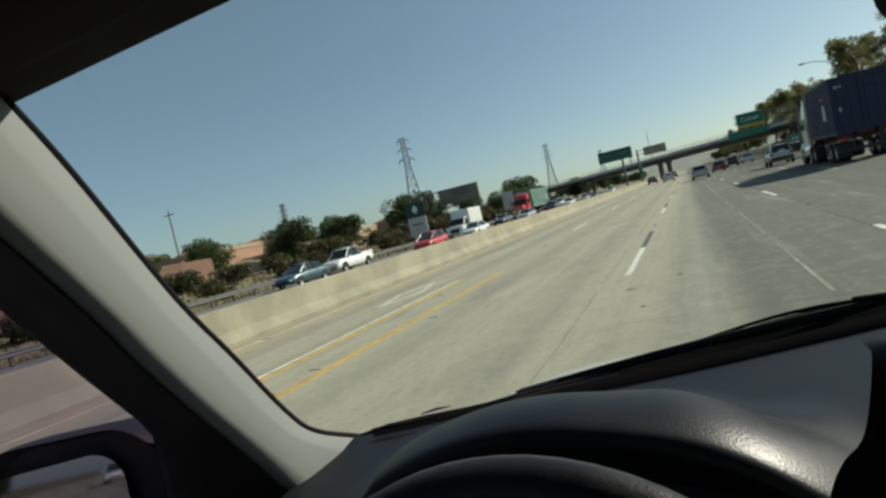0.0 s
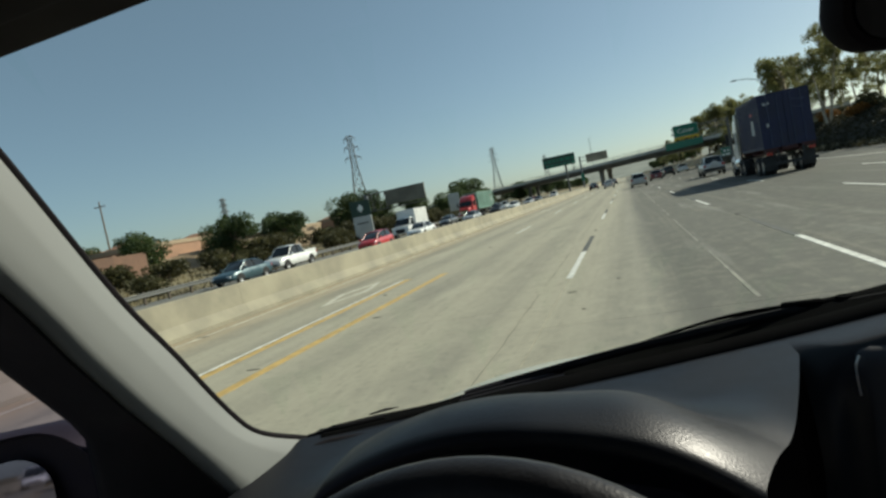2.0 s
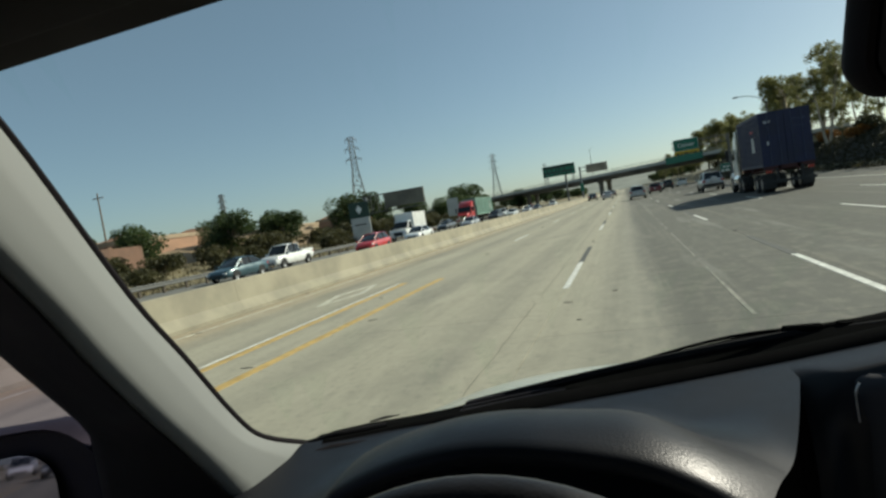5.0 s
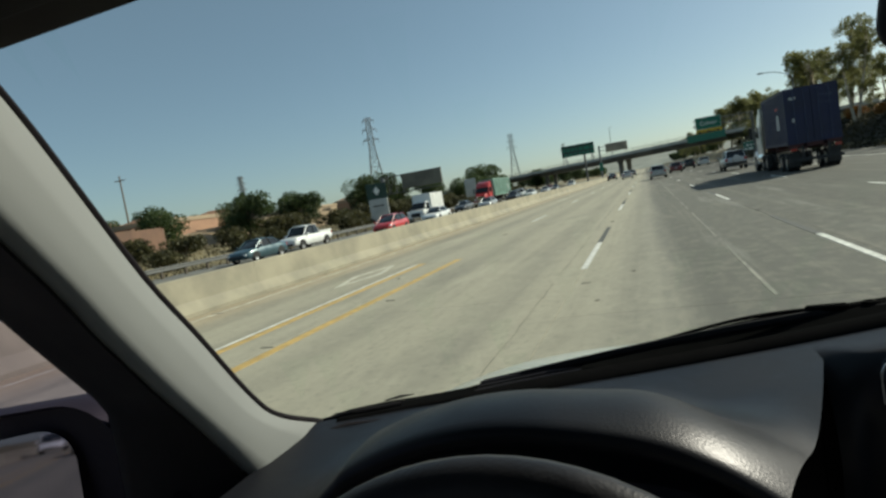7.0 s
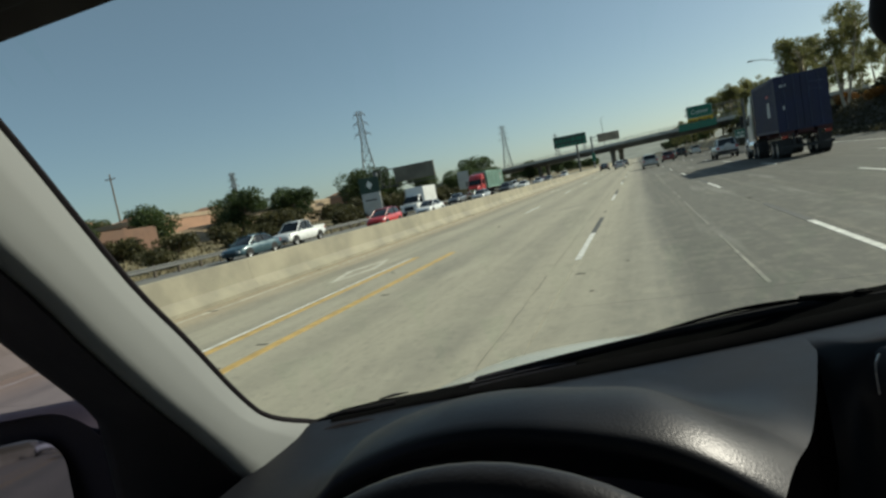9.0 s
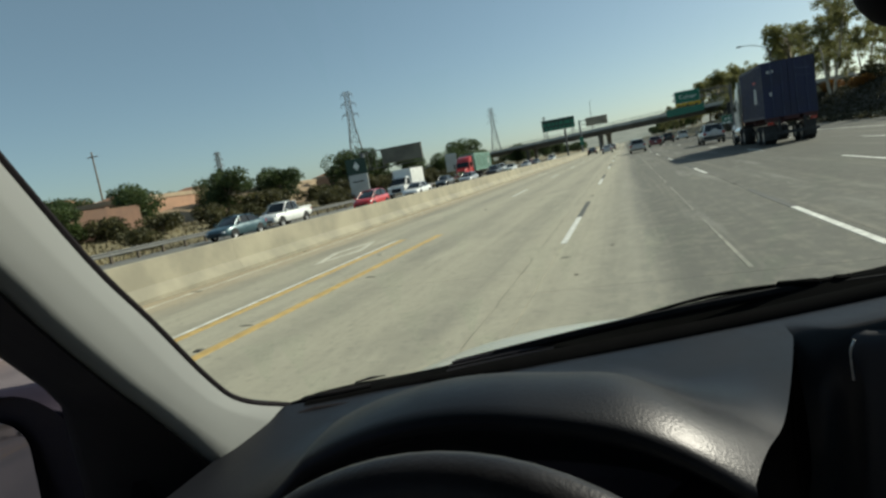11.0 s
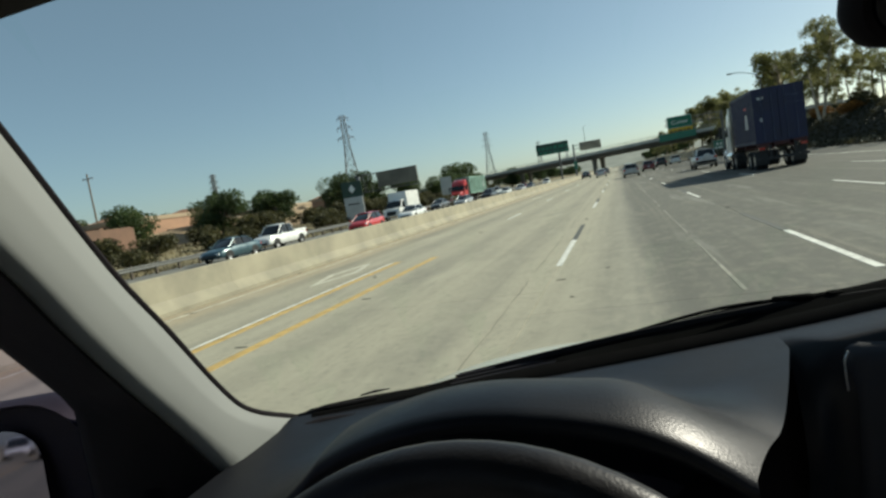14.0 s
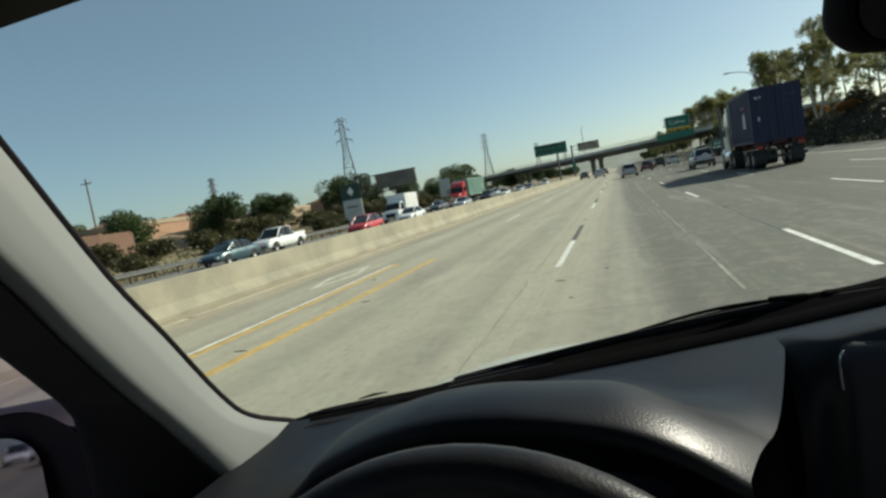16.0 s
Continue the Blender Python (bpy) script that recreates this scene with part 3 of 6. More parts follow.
# ---------------------------------------------------------------- guard rail on the far verge
def build_guard_rail():
    rail = thing("guard_rail", pose(0, 0, -0.42), "galvanised guard rail on dark posts along the verge", "guard rail")
    sec = [(0.0, 0.45), (0.05, 0.50), (0.0, 0.56), (0.0, 0.62), (0.05, 0.68), (0.0, 0.74), (-0.02, 0.74), (-0.02, 0.45)]
    bm = bmesh.new()
    rings(bm, [[(-28.3 + x, y, z) for x, z in sec] for y in (-40, 40, 120, 240)])
    part("rail_beam", bm, M_GALV, rail)
    bm = bmesh.new()
    box(bm, -28.46, -28.34, -0.08, 0.08, -0.15, 0.78)
    post = part("rail_post", bm, M_WOODPOST, rail)
    post.location = (0, -40, 0)
    for k in range(1, 140):
        o = post.copy()
        scene.collection.objects.link(o)
        o.location = (0, -40 + 2.0 * k, 0)


build_guard_rail()


# ---------------------------------------------------------------- the car that the camera rides in
car_in = thing("car", pose(0, 0, 0), "dark car interior seen from the driver's seat, pale silver hood", "car")
CX = 0.20                            # the car's middle line


def screen_foot(x):
    """The windshield's foot in plan: furthest ahead in the middle."""
    return 1.0 - 0.28 * ((x - CX) / 0.70) ** 2


def dash_z(x, y):
    """The dashboard's top: a level shelf with the binnacle's hump before the wheel."""
    z = 1.204 + 0.24 * max(0.0, min(x, 0.62) + 0.12) ** 2 + 0.4 * max(0.0, -0.30 - x) ** 2
    d = x + 0.135
    e = smooth01((d - 0.09) / 0.10)                  # the shoulder on the right rises later
    back = smooth01((0.86 - 0.08 * e - y) / (0.40 - 0.06 * e))
    hump = 0.1268 - 1.55 * d * d - 1.5 * max(0.0, d - 0.10) ** 2 - max(0.0, 0.57 - y) ** 2
    hump += 0.9 * smooth01((d - 0.03) / 0.15) * (0.0175 - max(0.0, 0.57 - y) ** 2)   # the lip rolls over further there
    hump = 0.5 * (hump + math.sqrt(hump * hump + 0.0004))
    return z + hump * back * (1.0 if x > -0.30 else max(0.0, 1 - (-0.30 - x) / 0.16))


def shelf_right(y):
    """Where the shelf ends on the right, at the dark valley before the centre pod."""
    t = min(y, 0.86) - 0.46
    return 0.066 + 0.34 * t - 0.12 * t * t


def sheet(cols):
    """One skin over columns of points."""
    n = len(cols[0])
    verts = [p for col in cols for p in col]
    faces = [(i * n + j, i * n + j + 1, (i + 1) * n + j + 1, (i + 1) * n + j) for i in range(len(cols) - 1) for j in range(n - 1)]
    return verts, faces


def build_dashboard():
    cols = []
    nx, ny = 110, 60
    for i in range(nx + 1):
        u = i / nx
        yf = screen_foot(-0.497 + u * (shelf_right(1.0) + 0.497))
        col = []
        for j in range(ny + 1):
            y = yf + (0.46 - yf) * (j / ny) ** 0.9
            x = -0.497 + u * (shelf_right(y) + 0.497)
            col.append((x, y, dash_z(x, y)))
        x, y, zr = col[-1]
        for dy, dz in ((-0.006, -0.004), (-0.008, -0.011), (-0.004, -0.018), (0.02, -0.026), (0.10, -0.06), (0.14, -0.13)):
            col.append((x, 0.46 + dy, zr + dz))
        cols.append(col)
    last = cols[-1]
    mesh_part("dashboard", *sheet(cols), M_DASH, car_in, "dark grained vinyl dashboard with a rounded binnacle hood", smooth=True)
    # near-black flank: the valley's shade is put into its colour
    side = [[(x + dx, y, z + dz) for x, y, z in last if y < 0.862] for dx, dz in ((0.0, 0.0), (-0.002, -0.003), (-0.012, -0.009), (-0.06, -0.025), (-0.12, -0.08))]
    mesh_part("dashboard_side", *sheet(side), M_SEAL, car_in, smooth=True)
    # black strip with the defroster slots along the glass
    strip = []
    for i in range(71):
        x = -0.47 + 1.36 * i / 70
        y = screen_foot(x)
        wide = 0.012 + 0.045 * smooth01((x + 0.42) / 0.25)
        strip.append([(x, y + 0.004, dash_z(x, y) + 0.001), (x, y - 0.002, dash_z(x, y) + 0.003), (x, y - wide, dash_z(x, y - wide) + 0.003), (x, y - wide - 0.003, dash_z(x, y - wide) - 0.003)])
    mesh_part("defroster_strip", *sheet(strip), M_WIPER, car_in, "black defroster strip along the windshield", smooth=True)
    # the passenger's side of the shelf, rolling down softly into the dark valley before the pod
    cols = []
    for i in range(61):
        x = shelf_right(1.0) + (0.93 - shelf_right(1.0)) * i / 60
        yf = screen_foot(min(x, 0.9))
        yn = min(0.905 - 0.044 * smooth01((x - 0.185) / 0.05), yf - 0.06)
        z = dash_z(x, yf)
        col = [(x, yf + (yn - yf) * j / 6, z) for j in range(7)]
        wide = 1 + 0.75 * (1 - smooth01((x - 0.196) / 0.03))
        deep = 0.029 + 0.067 * (wide - 1)
        col += [(x, yn - deep * math.sin(b), z - 0.080 * wide * (1 - math.cos(b))) for b in (math.pi / 2 * k / 9 for k in range(1, 10))]
        col += [(x, yn - 0.9 * deep, z - 0.18), (x, yn - 0.015, z - 0.28)]
        cols.append(col)
    mesh_part("dashboard_shelf", *sheet(cols), M_DASH, car_in, "dark vinyl shelf of the dashboard", smooth=True)


build_dashboard()
# console pieces are added near-black sheets that stand in for the valley's shade
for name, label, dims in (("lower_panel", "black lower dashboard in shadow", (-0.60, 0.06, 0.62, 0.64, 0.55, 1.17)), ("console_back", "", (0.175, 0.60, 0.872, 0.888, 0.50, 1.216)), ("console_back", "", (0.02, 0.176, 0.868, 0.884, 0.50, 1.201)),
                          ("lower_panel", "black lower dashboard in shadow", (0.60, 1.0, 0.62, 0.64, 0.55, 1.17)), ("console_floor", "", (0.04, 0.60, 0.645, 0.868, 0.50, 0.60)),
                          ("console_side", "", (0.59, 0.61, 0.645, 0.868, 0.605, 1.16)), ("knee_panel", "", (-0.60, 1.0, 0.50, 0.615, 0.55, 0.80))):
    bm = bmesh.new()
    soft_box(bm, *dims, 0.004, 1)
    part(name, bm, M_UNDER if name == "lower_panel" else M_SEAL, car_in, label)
bm = bmesh.new()
soft_box(bm, -0.33, 0.05, 0.585, 0.61, 1.05, 1.21, 0.02)
part("dial_panel", bm, M_UNDER, car_in, "unlit black dial panel")
# centre pod with a bright edge
bm = bmesh.new()
soft_box(bm, 0.2350, 0.60, 0.829, 0.90, 0.90, 1.2325, 0.024, 4)
part("centre_pod", bm, M_POD, car_in, "dark vinyl centre pod of the dashboard", smooth=True)
bm = bmesh.new()
tube(bm, bezier_points([(0.2365, 0.829, 1.176), (0.2355, 0.829, 1.202), (0.2363, 0.829, 1.2155), (0.2415, 0.830, 1.2265)]), 0.0013, 6)
part("accent_trim", bm, M_ACCENT, car_in, "thin bright trim on the centre pod")


def smooth_rows(rows, steps=4):
    return bezier_points([(0, y, z) for y, z in rows], steps)


PILLAR_FRONT = [(0.344, 1.69), (0.388, 1.623), (0.469, 1.483), (0.526, 1.404), (0.592, 1.310), (0.641, 1.262), (0.739, 1.212)]
PILLAR_BACK = [(0.266, 1.69), (0.314, 1.62), (0.408, 1.49), (0.450, 1.424), (0.503, 1.349), (0.562, 1.272), (0.628, 1.178)]


def inward(y, z, k=0.925):
    """The trim's back edge stands this far in from the door frame."""
    return Vector((-0.55 * k, y * k, 1.51 + (z - 1.51) * k))


def build_pillar():
    f = [Vector((-0.50, p.y, p.z)) for p in smooth_rows(PILLAR_FRONT)]
    b = [inward(p.y, p.z) for p in smooth_rows(PILLAR_BACK)]
    loops = []
    for p, q in zip(f, b):
        bow = [p.lerp(q, t) + Vector((dx, dy, 0)) for t, dx, dy in ((0.05, 0.0035, -0.0025), (0.23, 0.0105, -0.0062), (0.28, 0.0120, -0.0067), (0.33, 0.0128, -0.0067), (0.55, 0.0150, -0.0060), (0.78, 0.0160, -0.0045), (0.93, 0.0140, -0.002), (0.985, 0.007, 0.0))]
        loops.append([p + Vector((-0.01, 0.012, 0)), p, *bow, q,
                      q + Vector((-0.07, 0.030, 0)), p + Vector((-0.07, 0.03, 0))])
    bm = bmesh.new()
    rings(bm, loops)
    part("pillar_trim", bm, M_PILLAR, car_in, "light grey windshield pillar trim", smooth=60)
    # rubber seal between trim and glass, on along the windshield's foot
    seal = [p + Vector((-0.002, 0.004, 0.0)) for p in f]
    seal += [Vector((x, screen_foot(x) + 0.012, dash_z(x, screen_foot(x)) + 0.002)) for x in (-0.46, -0.43, -0.40)]
    bm = bmesh.new()
    tube(bm, seal, 0.0043, 8)
    part("windshield_seal", bm, M_SEAL, car_in)
    # little ribbed strip at the dashboard's corner
    bm = bmesh.new()
    tube(bm, [(-0.487, 0.690, 1.214), (-0.45, 0.725, 1.2135), (-0.40, 0.757, 1.208)], [0.002, 0.005, 0.001], 6, 0.5)
    part("corner_strip", bm, M_SEAL, car_in)
    # black door frame behind the trim
    d_line = [(y - 0.022 - 0.001 * i, z - 0.015) for i, (y, z) in enumerate(PILLAR_BACK)]
    edge = [(0.246, 1.69), (0.294, 1.62), (0.385, 1.49), (0.431, 1.424), (0.484, 1.351), (0.499, 1.322), (0.499, 1.16)]
    loops = []
    for p, q in zip([inward(y, z) + Vector((-0.003, 0, 0)) for y, z in PILLAR_BACK], [Vector((-0.62, y, z)) for y, z in edge]):
        loops.append([p + Vector((0.0, 0.02, 0)), p + Vector((0.004, -0.004, 0)), p.lerp(q, 0.5) + Vector((0.014, -0.003, 0)), q + Vector((0.012, 0, 0)), q, q + Vector((-0.03, 0.02, 0)), p + Vector((-0.09, 0.06, 0))])
    bm = bmesh.new()
    rings(bm, loops)
    part("door_frame", bm, M_DOORFRAME, car_in, "black door frame and window seal", smooth=50)


build_pillar()

bm = bmesh.new()
soft_box(bm, -0.66, -0.470, 0.42, 0.80, 0.80, 1.170, 0.01, 1)
part("kick_panel", bm, M_SEAL, car_in, "black panel under the pillar")
bm = bmesh.new()
soft_box(bm, -0.61, -0.555, 0.515, 0.70, 0.80, 1.232, 0.01, 1)
part("door_corner_panel", bm, M_SEAL, car_in)

# roof: headliner, folded sun visor, outer skin and the closed back of the cabin
bm = bmesh.new()
soft_box(bm, -0.64, 1.04, -1.9, 0.368, 1.690, 1.76, 0.008, 3)
part("headliner", bm, M_HEADLINER, car_in, "dark cloth headliner", smooth=True)
bm = bmesh.new()
soft_box(bm, -0.50, -0.06, 0.12, 0.298, 1.672, 1.688, 0.007, 2)
part("sun_visor", bm, M_HEADLINER, car_in, "folded dark sun visor", smooth=True)
bm = bmesh.new()
loops = []
for i in range(15):
    x = -0.66 + 1.72 * i / 14
    s = (x - CX) / 0.86
    top = 1.825 - 0.045 * s ** 4
    loops.append([(x, 0.35 + 0.02 * (1 - s * s), 1.762), (x, 0.33, top - 0.012), (x, 0.1, top), (x, -1.2, top), (x, -1.85, top - 0.03), (x, -2.0, 1.762)])
rings(bm, loops)
part("roof_skin", bm, M_HOOD, car_in, "pale silver roof", smooth=40)
for sx, x0 in ((-1, -0.69), (1, 1.06)):
    bm = bmesh.new()
    soft_box(bm, x0, x0 + 0.03, -0.68, 0.64, 0.36, 1.14, 0.012, 2)
    door = part("front_door", bm, M_HOOD, car_in, "pale silver front door", smooth=40)
    bm = bmesh.new()
    soft_box(bm, x0 + 0.02 + sx * 0.035 - 0.012, x0 + 0.02 + sx * 0.035, -0.55, -0.38, 0.98, 1.01, 0.005, 1)
    part("door_handle", bm, M_BLACK_PLASTIC, door)
    bm = bmesh.new()
    soft_box(bm, x0, x0 + 0.03, -2.02, -0.70, 0.36, 1.14, 0.012, 2)
    part("rear_side", bm, M_HOOD, car_in, smooth=40)
    for wy in (1.30, -1.45):
        hub = new("wheel")
        hub.parent = car_in
        hub.location = (x0 + 0.015 - sx * 0.03, wy, 0.32)
        bm = bmesh.new()
        rings(bm, [[(px, pr * math.cos(2 * math.pi * k / 24), pr * math.sin(2 * math.pi * k / 24)) for k in range(24)] for px, pr in ((-0.10, 0.20), (-0.10, 0.30), (-0.075, 0.32), (0.075, 0.32), (0.10, 0.30), (0.10, 0.20))], caps=False)
        part("tyre", bm, M_TYRE, hub, smooth=True)
        bm = bmesh.new()
        rings(bm, [[(sx * px, pr * math.cos(2 * math.pi * k / 24), pr * math.sin(2 * math.pi * k / 24)) for k in range(24)] for px, pr in ((-0.08, 0.198), (0.07, 0.198), (0.05, 0.15), (0.08, 0.04))])
        part("rim", bm, M_RIM, hub, smooth=True)
bm = bmesh.new()
soft_box(bm, -0.68, 1.08, -2.10, -2.0, 0.36, 1.18, 0.03, 2)
part("tailgate", bm, M_HOOD, car_in, "pale silver tailgate", smooth=40)
bm = bmesh.new()
soft_box(bm, -0.66, 1.06, -2.20, -2.09, 0.34, 0.58, 0.04, 2)
part("rear_bumper", bm, M_HOOD, car_in, smooth=40)
for x in (-0.67, 0.93):
    bm = bmesh.new()
    soft_box(bm, x, x + 0.14, -2.13, -2.09, 0.80, 1.12, 0.015, 1)
    part("tail_lamp", bm, M_TAIL, car_in)
bm = bmesh.new()
box(bm, -0.66, 1.06, -1.98, -1.9, 0.35, 1.20)
part("cabin_back", bm, M_FILL_CLOTH, car_in)
bm = bmesh.new()
box(bm, -0.66, 1.06, -1.9, 0.62, 0.30, 0.36)
part("cabin_floor", bm, M_FILL_CLOTH, car_in)
bm = bmesh.new()
box(bm, -0.58, 0.98, -1.945, -1.94, 1.20, 1.76)
part("rear_glass", bm, M_SIDE_PANE, car_in, "tinted rear window").visible_shadow = False
for x0, x1 in ((-0.68, -0.605), (1.0, 1.075)):
    bm = bmesh.new()
    soft_box(bm, x0, x1, -1.9, 0.66, 0.36, 1.165, 0.02, 2)
    part("door_panel", bm, M_DOORFRAME if x0 < 0 else M_FILL_CLOTH, car_in)
    bm = bmesh.new()
    box(bm, x0 + 0.005, x1 - 0.005, -0.75, -0.62, 1.16, 1.70)
    part("door_post", bm, M_PILLAR, car_in)
    bm = bmesh.new()
    box(bm, x0 + 0.005, x1 - 0.005, -1.9, -1.5, 1.16, 1.70)
    part("rear_post", bm, M_PILLAR, car_in)
for x in (-0.645, 1.04):
    bm = bmesh.new()
    rings(bm, [[(x + dx, -0.62, 1.15), (x + dx, 0.60, 1.15), (x + dx, 0.60, 1.28), (x + dx, 0.31, 1.70), (x + dx, -0.62, 1.70)] for dx in (0.0, 0.004)])
    part("side_glass", bm, M_SIDE_PANE, car_in, "tinted side window").visible_shadow = False
bm = bmesh.new()
tube(bm, bezier_points([(1.02, 0.30, 1.70), (1.01, 0.50, 1.45), (1.0, 0.74, 1.18)]), 0.05, 8)
part("passenger_pillar", bm, M_PILLAR, car_in, smooth=True)
# unseen seats, added in the pale fill cloth
for x in (-0.30, 0.42):
    bm = bmesh.new()
    soft_box(bm, x, x + 0.50, -0.85, -0.62, 0.40, 1.30, 0.06, 3)
    part("seat_back", bm, M_FILL_CLOTH, car_in, smooth=True)
    bm = bmesh.new()
    soft_box(bm, x, x + 0.50, -0.60, -0.10, 0.40, 0.72, 0.06, 3)
    part("seat_cushion", bm, M_FILL_CLOTH, car_in, smooth=True)


# windshield
def build_windshield():
    bm = bmesh.new()
    verts = []
    for i in range(41):
        x = -0.575 + 1.48 * i / 40
        s = (x - CX) / 0.70
        foot, top = Vector((x, 1.017 - 0.28 * s * s, 1.192)), Vector((x, 0.404 - 0.06 * s * s, 1.735))
        verts.append([bm.verts.new(foot.lerp(top, t / 8) + Vector((0, 0.14 * t / 8 * (1 - t / 8), 0))) for t in range(9)])
    for a, b in zip(verts, verts[1:]):
        for k in range(8):
            bm.faces.new((a[k], a[k + 1], b[k + 1], b[k]))
    bmesh.ops.solidify(bm, geom=bm.faces[:], thickness=0.005)
    ob = part("windshield", bm, M_PANE, car_in, "clear windshield glass", smooth=True)
    ob.visible_shadow = False


build_windshield()


# cowl, hood and wipers
def build_front():
    verts, faces = [], []
    n = 60
    for i in range(n + 1):
        x = -0.50 + 1.40 * i / n
        y = screen_foot(x)
        z = dash_z(x, y)
        lift = 0.012 * smooth01((x + 0.10) / 0.12) + 0.003 * smooth01((x - 0.02) / 0.10) * (1 - smooth01((x - 0.14) / 0.12)) - 0.009 * smooth01((x - 0.20) / 0.15) - 0.012 * smooth01((-0.2 - x) / 0.2)
        verts += [(x, y - 0.004, z - 0.011), (x, y + 0.015, z - 0.006), (x, y + 0.060, z - 0.004 + lift * 0.5), (x, y + 0.080, z - 0.004 + lift), (x, y + 0.10, z - 0.02), (x, y + 0.24, z - 0.06), (x, y + 0.25, z - 0.13)]
    for i in range(n):
        for j in range(6):
            a = i * 7 + j
            faces.append((a, a + 1, a + 8, a + 7))
    mesh_part("cowl_panel", verts, faces, M_WIPER, car_in, "black cowl panel under the windshield", smooth=True)
    bm = bmesh.new()
    for k in range(3):
        xs = [-0.30 + 0.16 * t / 6 for t in range(7)]
        tube(bm, [(x, screen_foot(x) + 0.018 + 0.016 * k, dash_z(x, screen_foot(x)) - 0.002 + 0.001 * k) for x in xs], 0.0022, 5)
    part("cowl_vent", bm, M_UNDER, car_in, "slatted dark vent at the windshield's foot")
    verts, faces = [], []
    nx, ny = 36, 22
    for i in range(nx + 1):
        x = CX + 0.86 * (2 * i / nx - 1)
        s = (x - CX) / 0.86
        for j in range(ny + 1):
            t = j / ny
            y = 1.10 - 0.28 * s * s + (0.98 - 0.10 * s * s) * t
            z = 1.146 - 0.20 * (y - 1.10) - 0.05 * t ** 6 - 0.075 * s ** 4 - 0.06 * s ** 8
            verts.append((x, y, z))
        verts.append((x, 2.16 - 0.36 * s * s, 0.62))
    m = ny + 2
    for i in range(nx):
        for j in range(m - 1):
            a = i * m + j
            faces.append((a, a + 1, a + m + 1, a + m))
    mesh_part("hood", verts, faces, M_HOOD, car_in, "pale silver hood", smooth=True)
    bm = bmesh.new()
    soft_box(bm, -0.62, 1.02, 0.66, 1.9, 0.30, 0.84, 0.1, 3)
    part("front_body", bm, M_HOOD, car_in, smooth=True)
    # washer jet on the hood
    bm = bmesh.new()
    tube(bm, [(-0.445, 0.842, 1.204), (-0.425, 0.860, 1.2035), (-0.405, 0.872, 1.202)], [0.002, 0.004, 0.001], 6, 0.5)
    part("washer_jet", bm, M_SEAL, car_in)


build_front()


def build_wiper(name, foot, knee, tip, blade_a, blade_b):
    wiper = new(name)
    wiper.parent = car_in
    bm = bmesh.new()
    tube(bm, bezier_points([foot, knee, tip], 6), [0.006 - 0.003 * i / 12 for i in range(13)], 8, 0.7)
    part("wiper_arm", bm, M_WIPER, wiper, smooth=True)
    bm = bmesh.new()
    a, b = Vector(blade_a), Vector(blade_b)
    pts = [a.lerp(b, t / 8) + Vector((0, -0.02 * math.sin(math.pi * t / 8) * 0, 0.006 * math.sin(math.pi * t / 8))) for t in range(9)]
    tube(bm, pts, 0.006, 6, 1.3)
    part("wiper_blade", bm, M_SEAL, wiper)
    bm = bmesh.new()
    tube(bm, [Vector(foot) - Vector((0, 0, 0.02)), Vector(foot) + Vector((0, 0, 0.006))], [0.016, 0.012], 10)
    part("wiper_pivot", bm, M_WIPER, wiper, smooth=True)
    bm = bmesh.new()
    c = Vector(foot).lerp(Vector(knee), 0.35)
    soft_box(bm, c.x - 0.030, c.x + 0.030, c.y - 0.008, c.y + 0.010, c.z - 0.004, c.z + 0.007, 0.003, 1)
    part("wiper_bracket", bm, M_WIPER, wiper, smooth=True)


def over_cowl(x, up, ahead=0.07):
    y = screen_foot(x) + ahead
    return (x, y, dash_z(x, screen_foot(x)) + up)


build_wiper("wiper", over_cowl(0.30, -0.004), over_cowl(0.13, 0.0175), over_cowl(-0.06, 0.004), over_cowl(0.26, -0.002), over_cowl(-0.30, -0.010))
build_wiper("wiper", over_cowl(0.80, -0.014), over_cowl(0.60, -0.006), over_cowl(0.40, -0.008), over_cowl(0.86, -0.016), over_cowl(0.26, -0.008))


# steering wheel, tilted 25 degrees
def build_wheel():
    wheel = new("steering_wheel")
    wheel.parent = car_in
    wheel.matrix_basis = Matrix.Translation((-0.106, 0.226, 1.1805)) @ Matrix.Rotation(radians(-25), 4, "X")
    bm = bmesh.new()
    loops = []
    for i in range(72):
        a = 2 * math.pi * i / 72
        c = Vector((0.185 * math.cos(a), 0, 0.185 * math.sin(a)))
        out = c.normalized()
        loops.append([c + 0.0165 * (math.cos(b) * out + math.sin(b) * Vector((0, 1, 0))) for b in (2 * math.pi * k / 14 for k in range(14))])
    rings(bm, loops + loops[:1], caps=False)
    bmesh.ops.remove_doubles(bm, verts=bm.verts, dist=1e-5)
    part("rim", bm, M_WHEEL, wheel, smooth=True)
    for a in (200, 340, 270):
        bm = bmesh.new()
        d = Vector((math.cos(radians(a)), 0, math.sin(radians(a))))
        tube(bm, [d * 0.04 + Vector((0, 0.02, 0)), d * 0.12 + Vector((0, 0.012, 0)), d * 0.182], [0.03, 0.018, 0.014], 8)
        part("spoke", bm, M_DASH_BLACK, wheel, smooth=True)
    bm = bmesh.new()
    soft_box(bm, -0.075, 0.075, 0.0, 0.05, -0.07, 0.05, 0.025, 3)
    part("hub", bm, M_DASH_BLACK, wheel, smooth=True)
    bm = bmesh.new()
    tube(bm, [(0, 0.05, -0.01), (0, 0.40, -0.02)], 0.045, 12)
    part("column", bm, M_DASH_BLACK, wheel)


build_wheel()


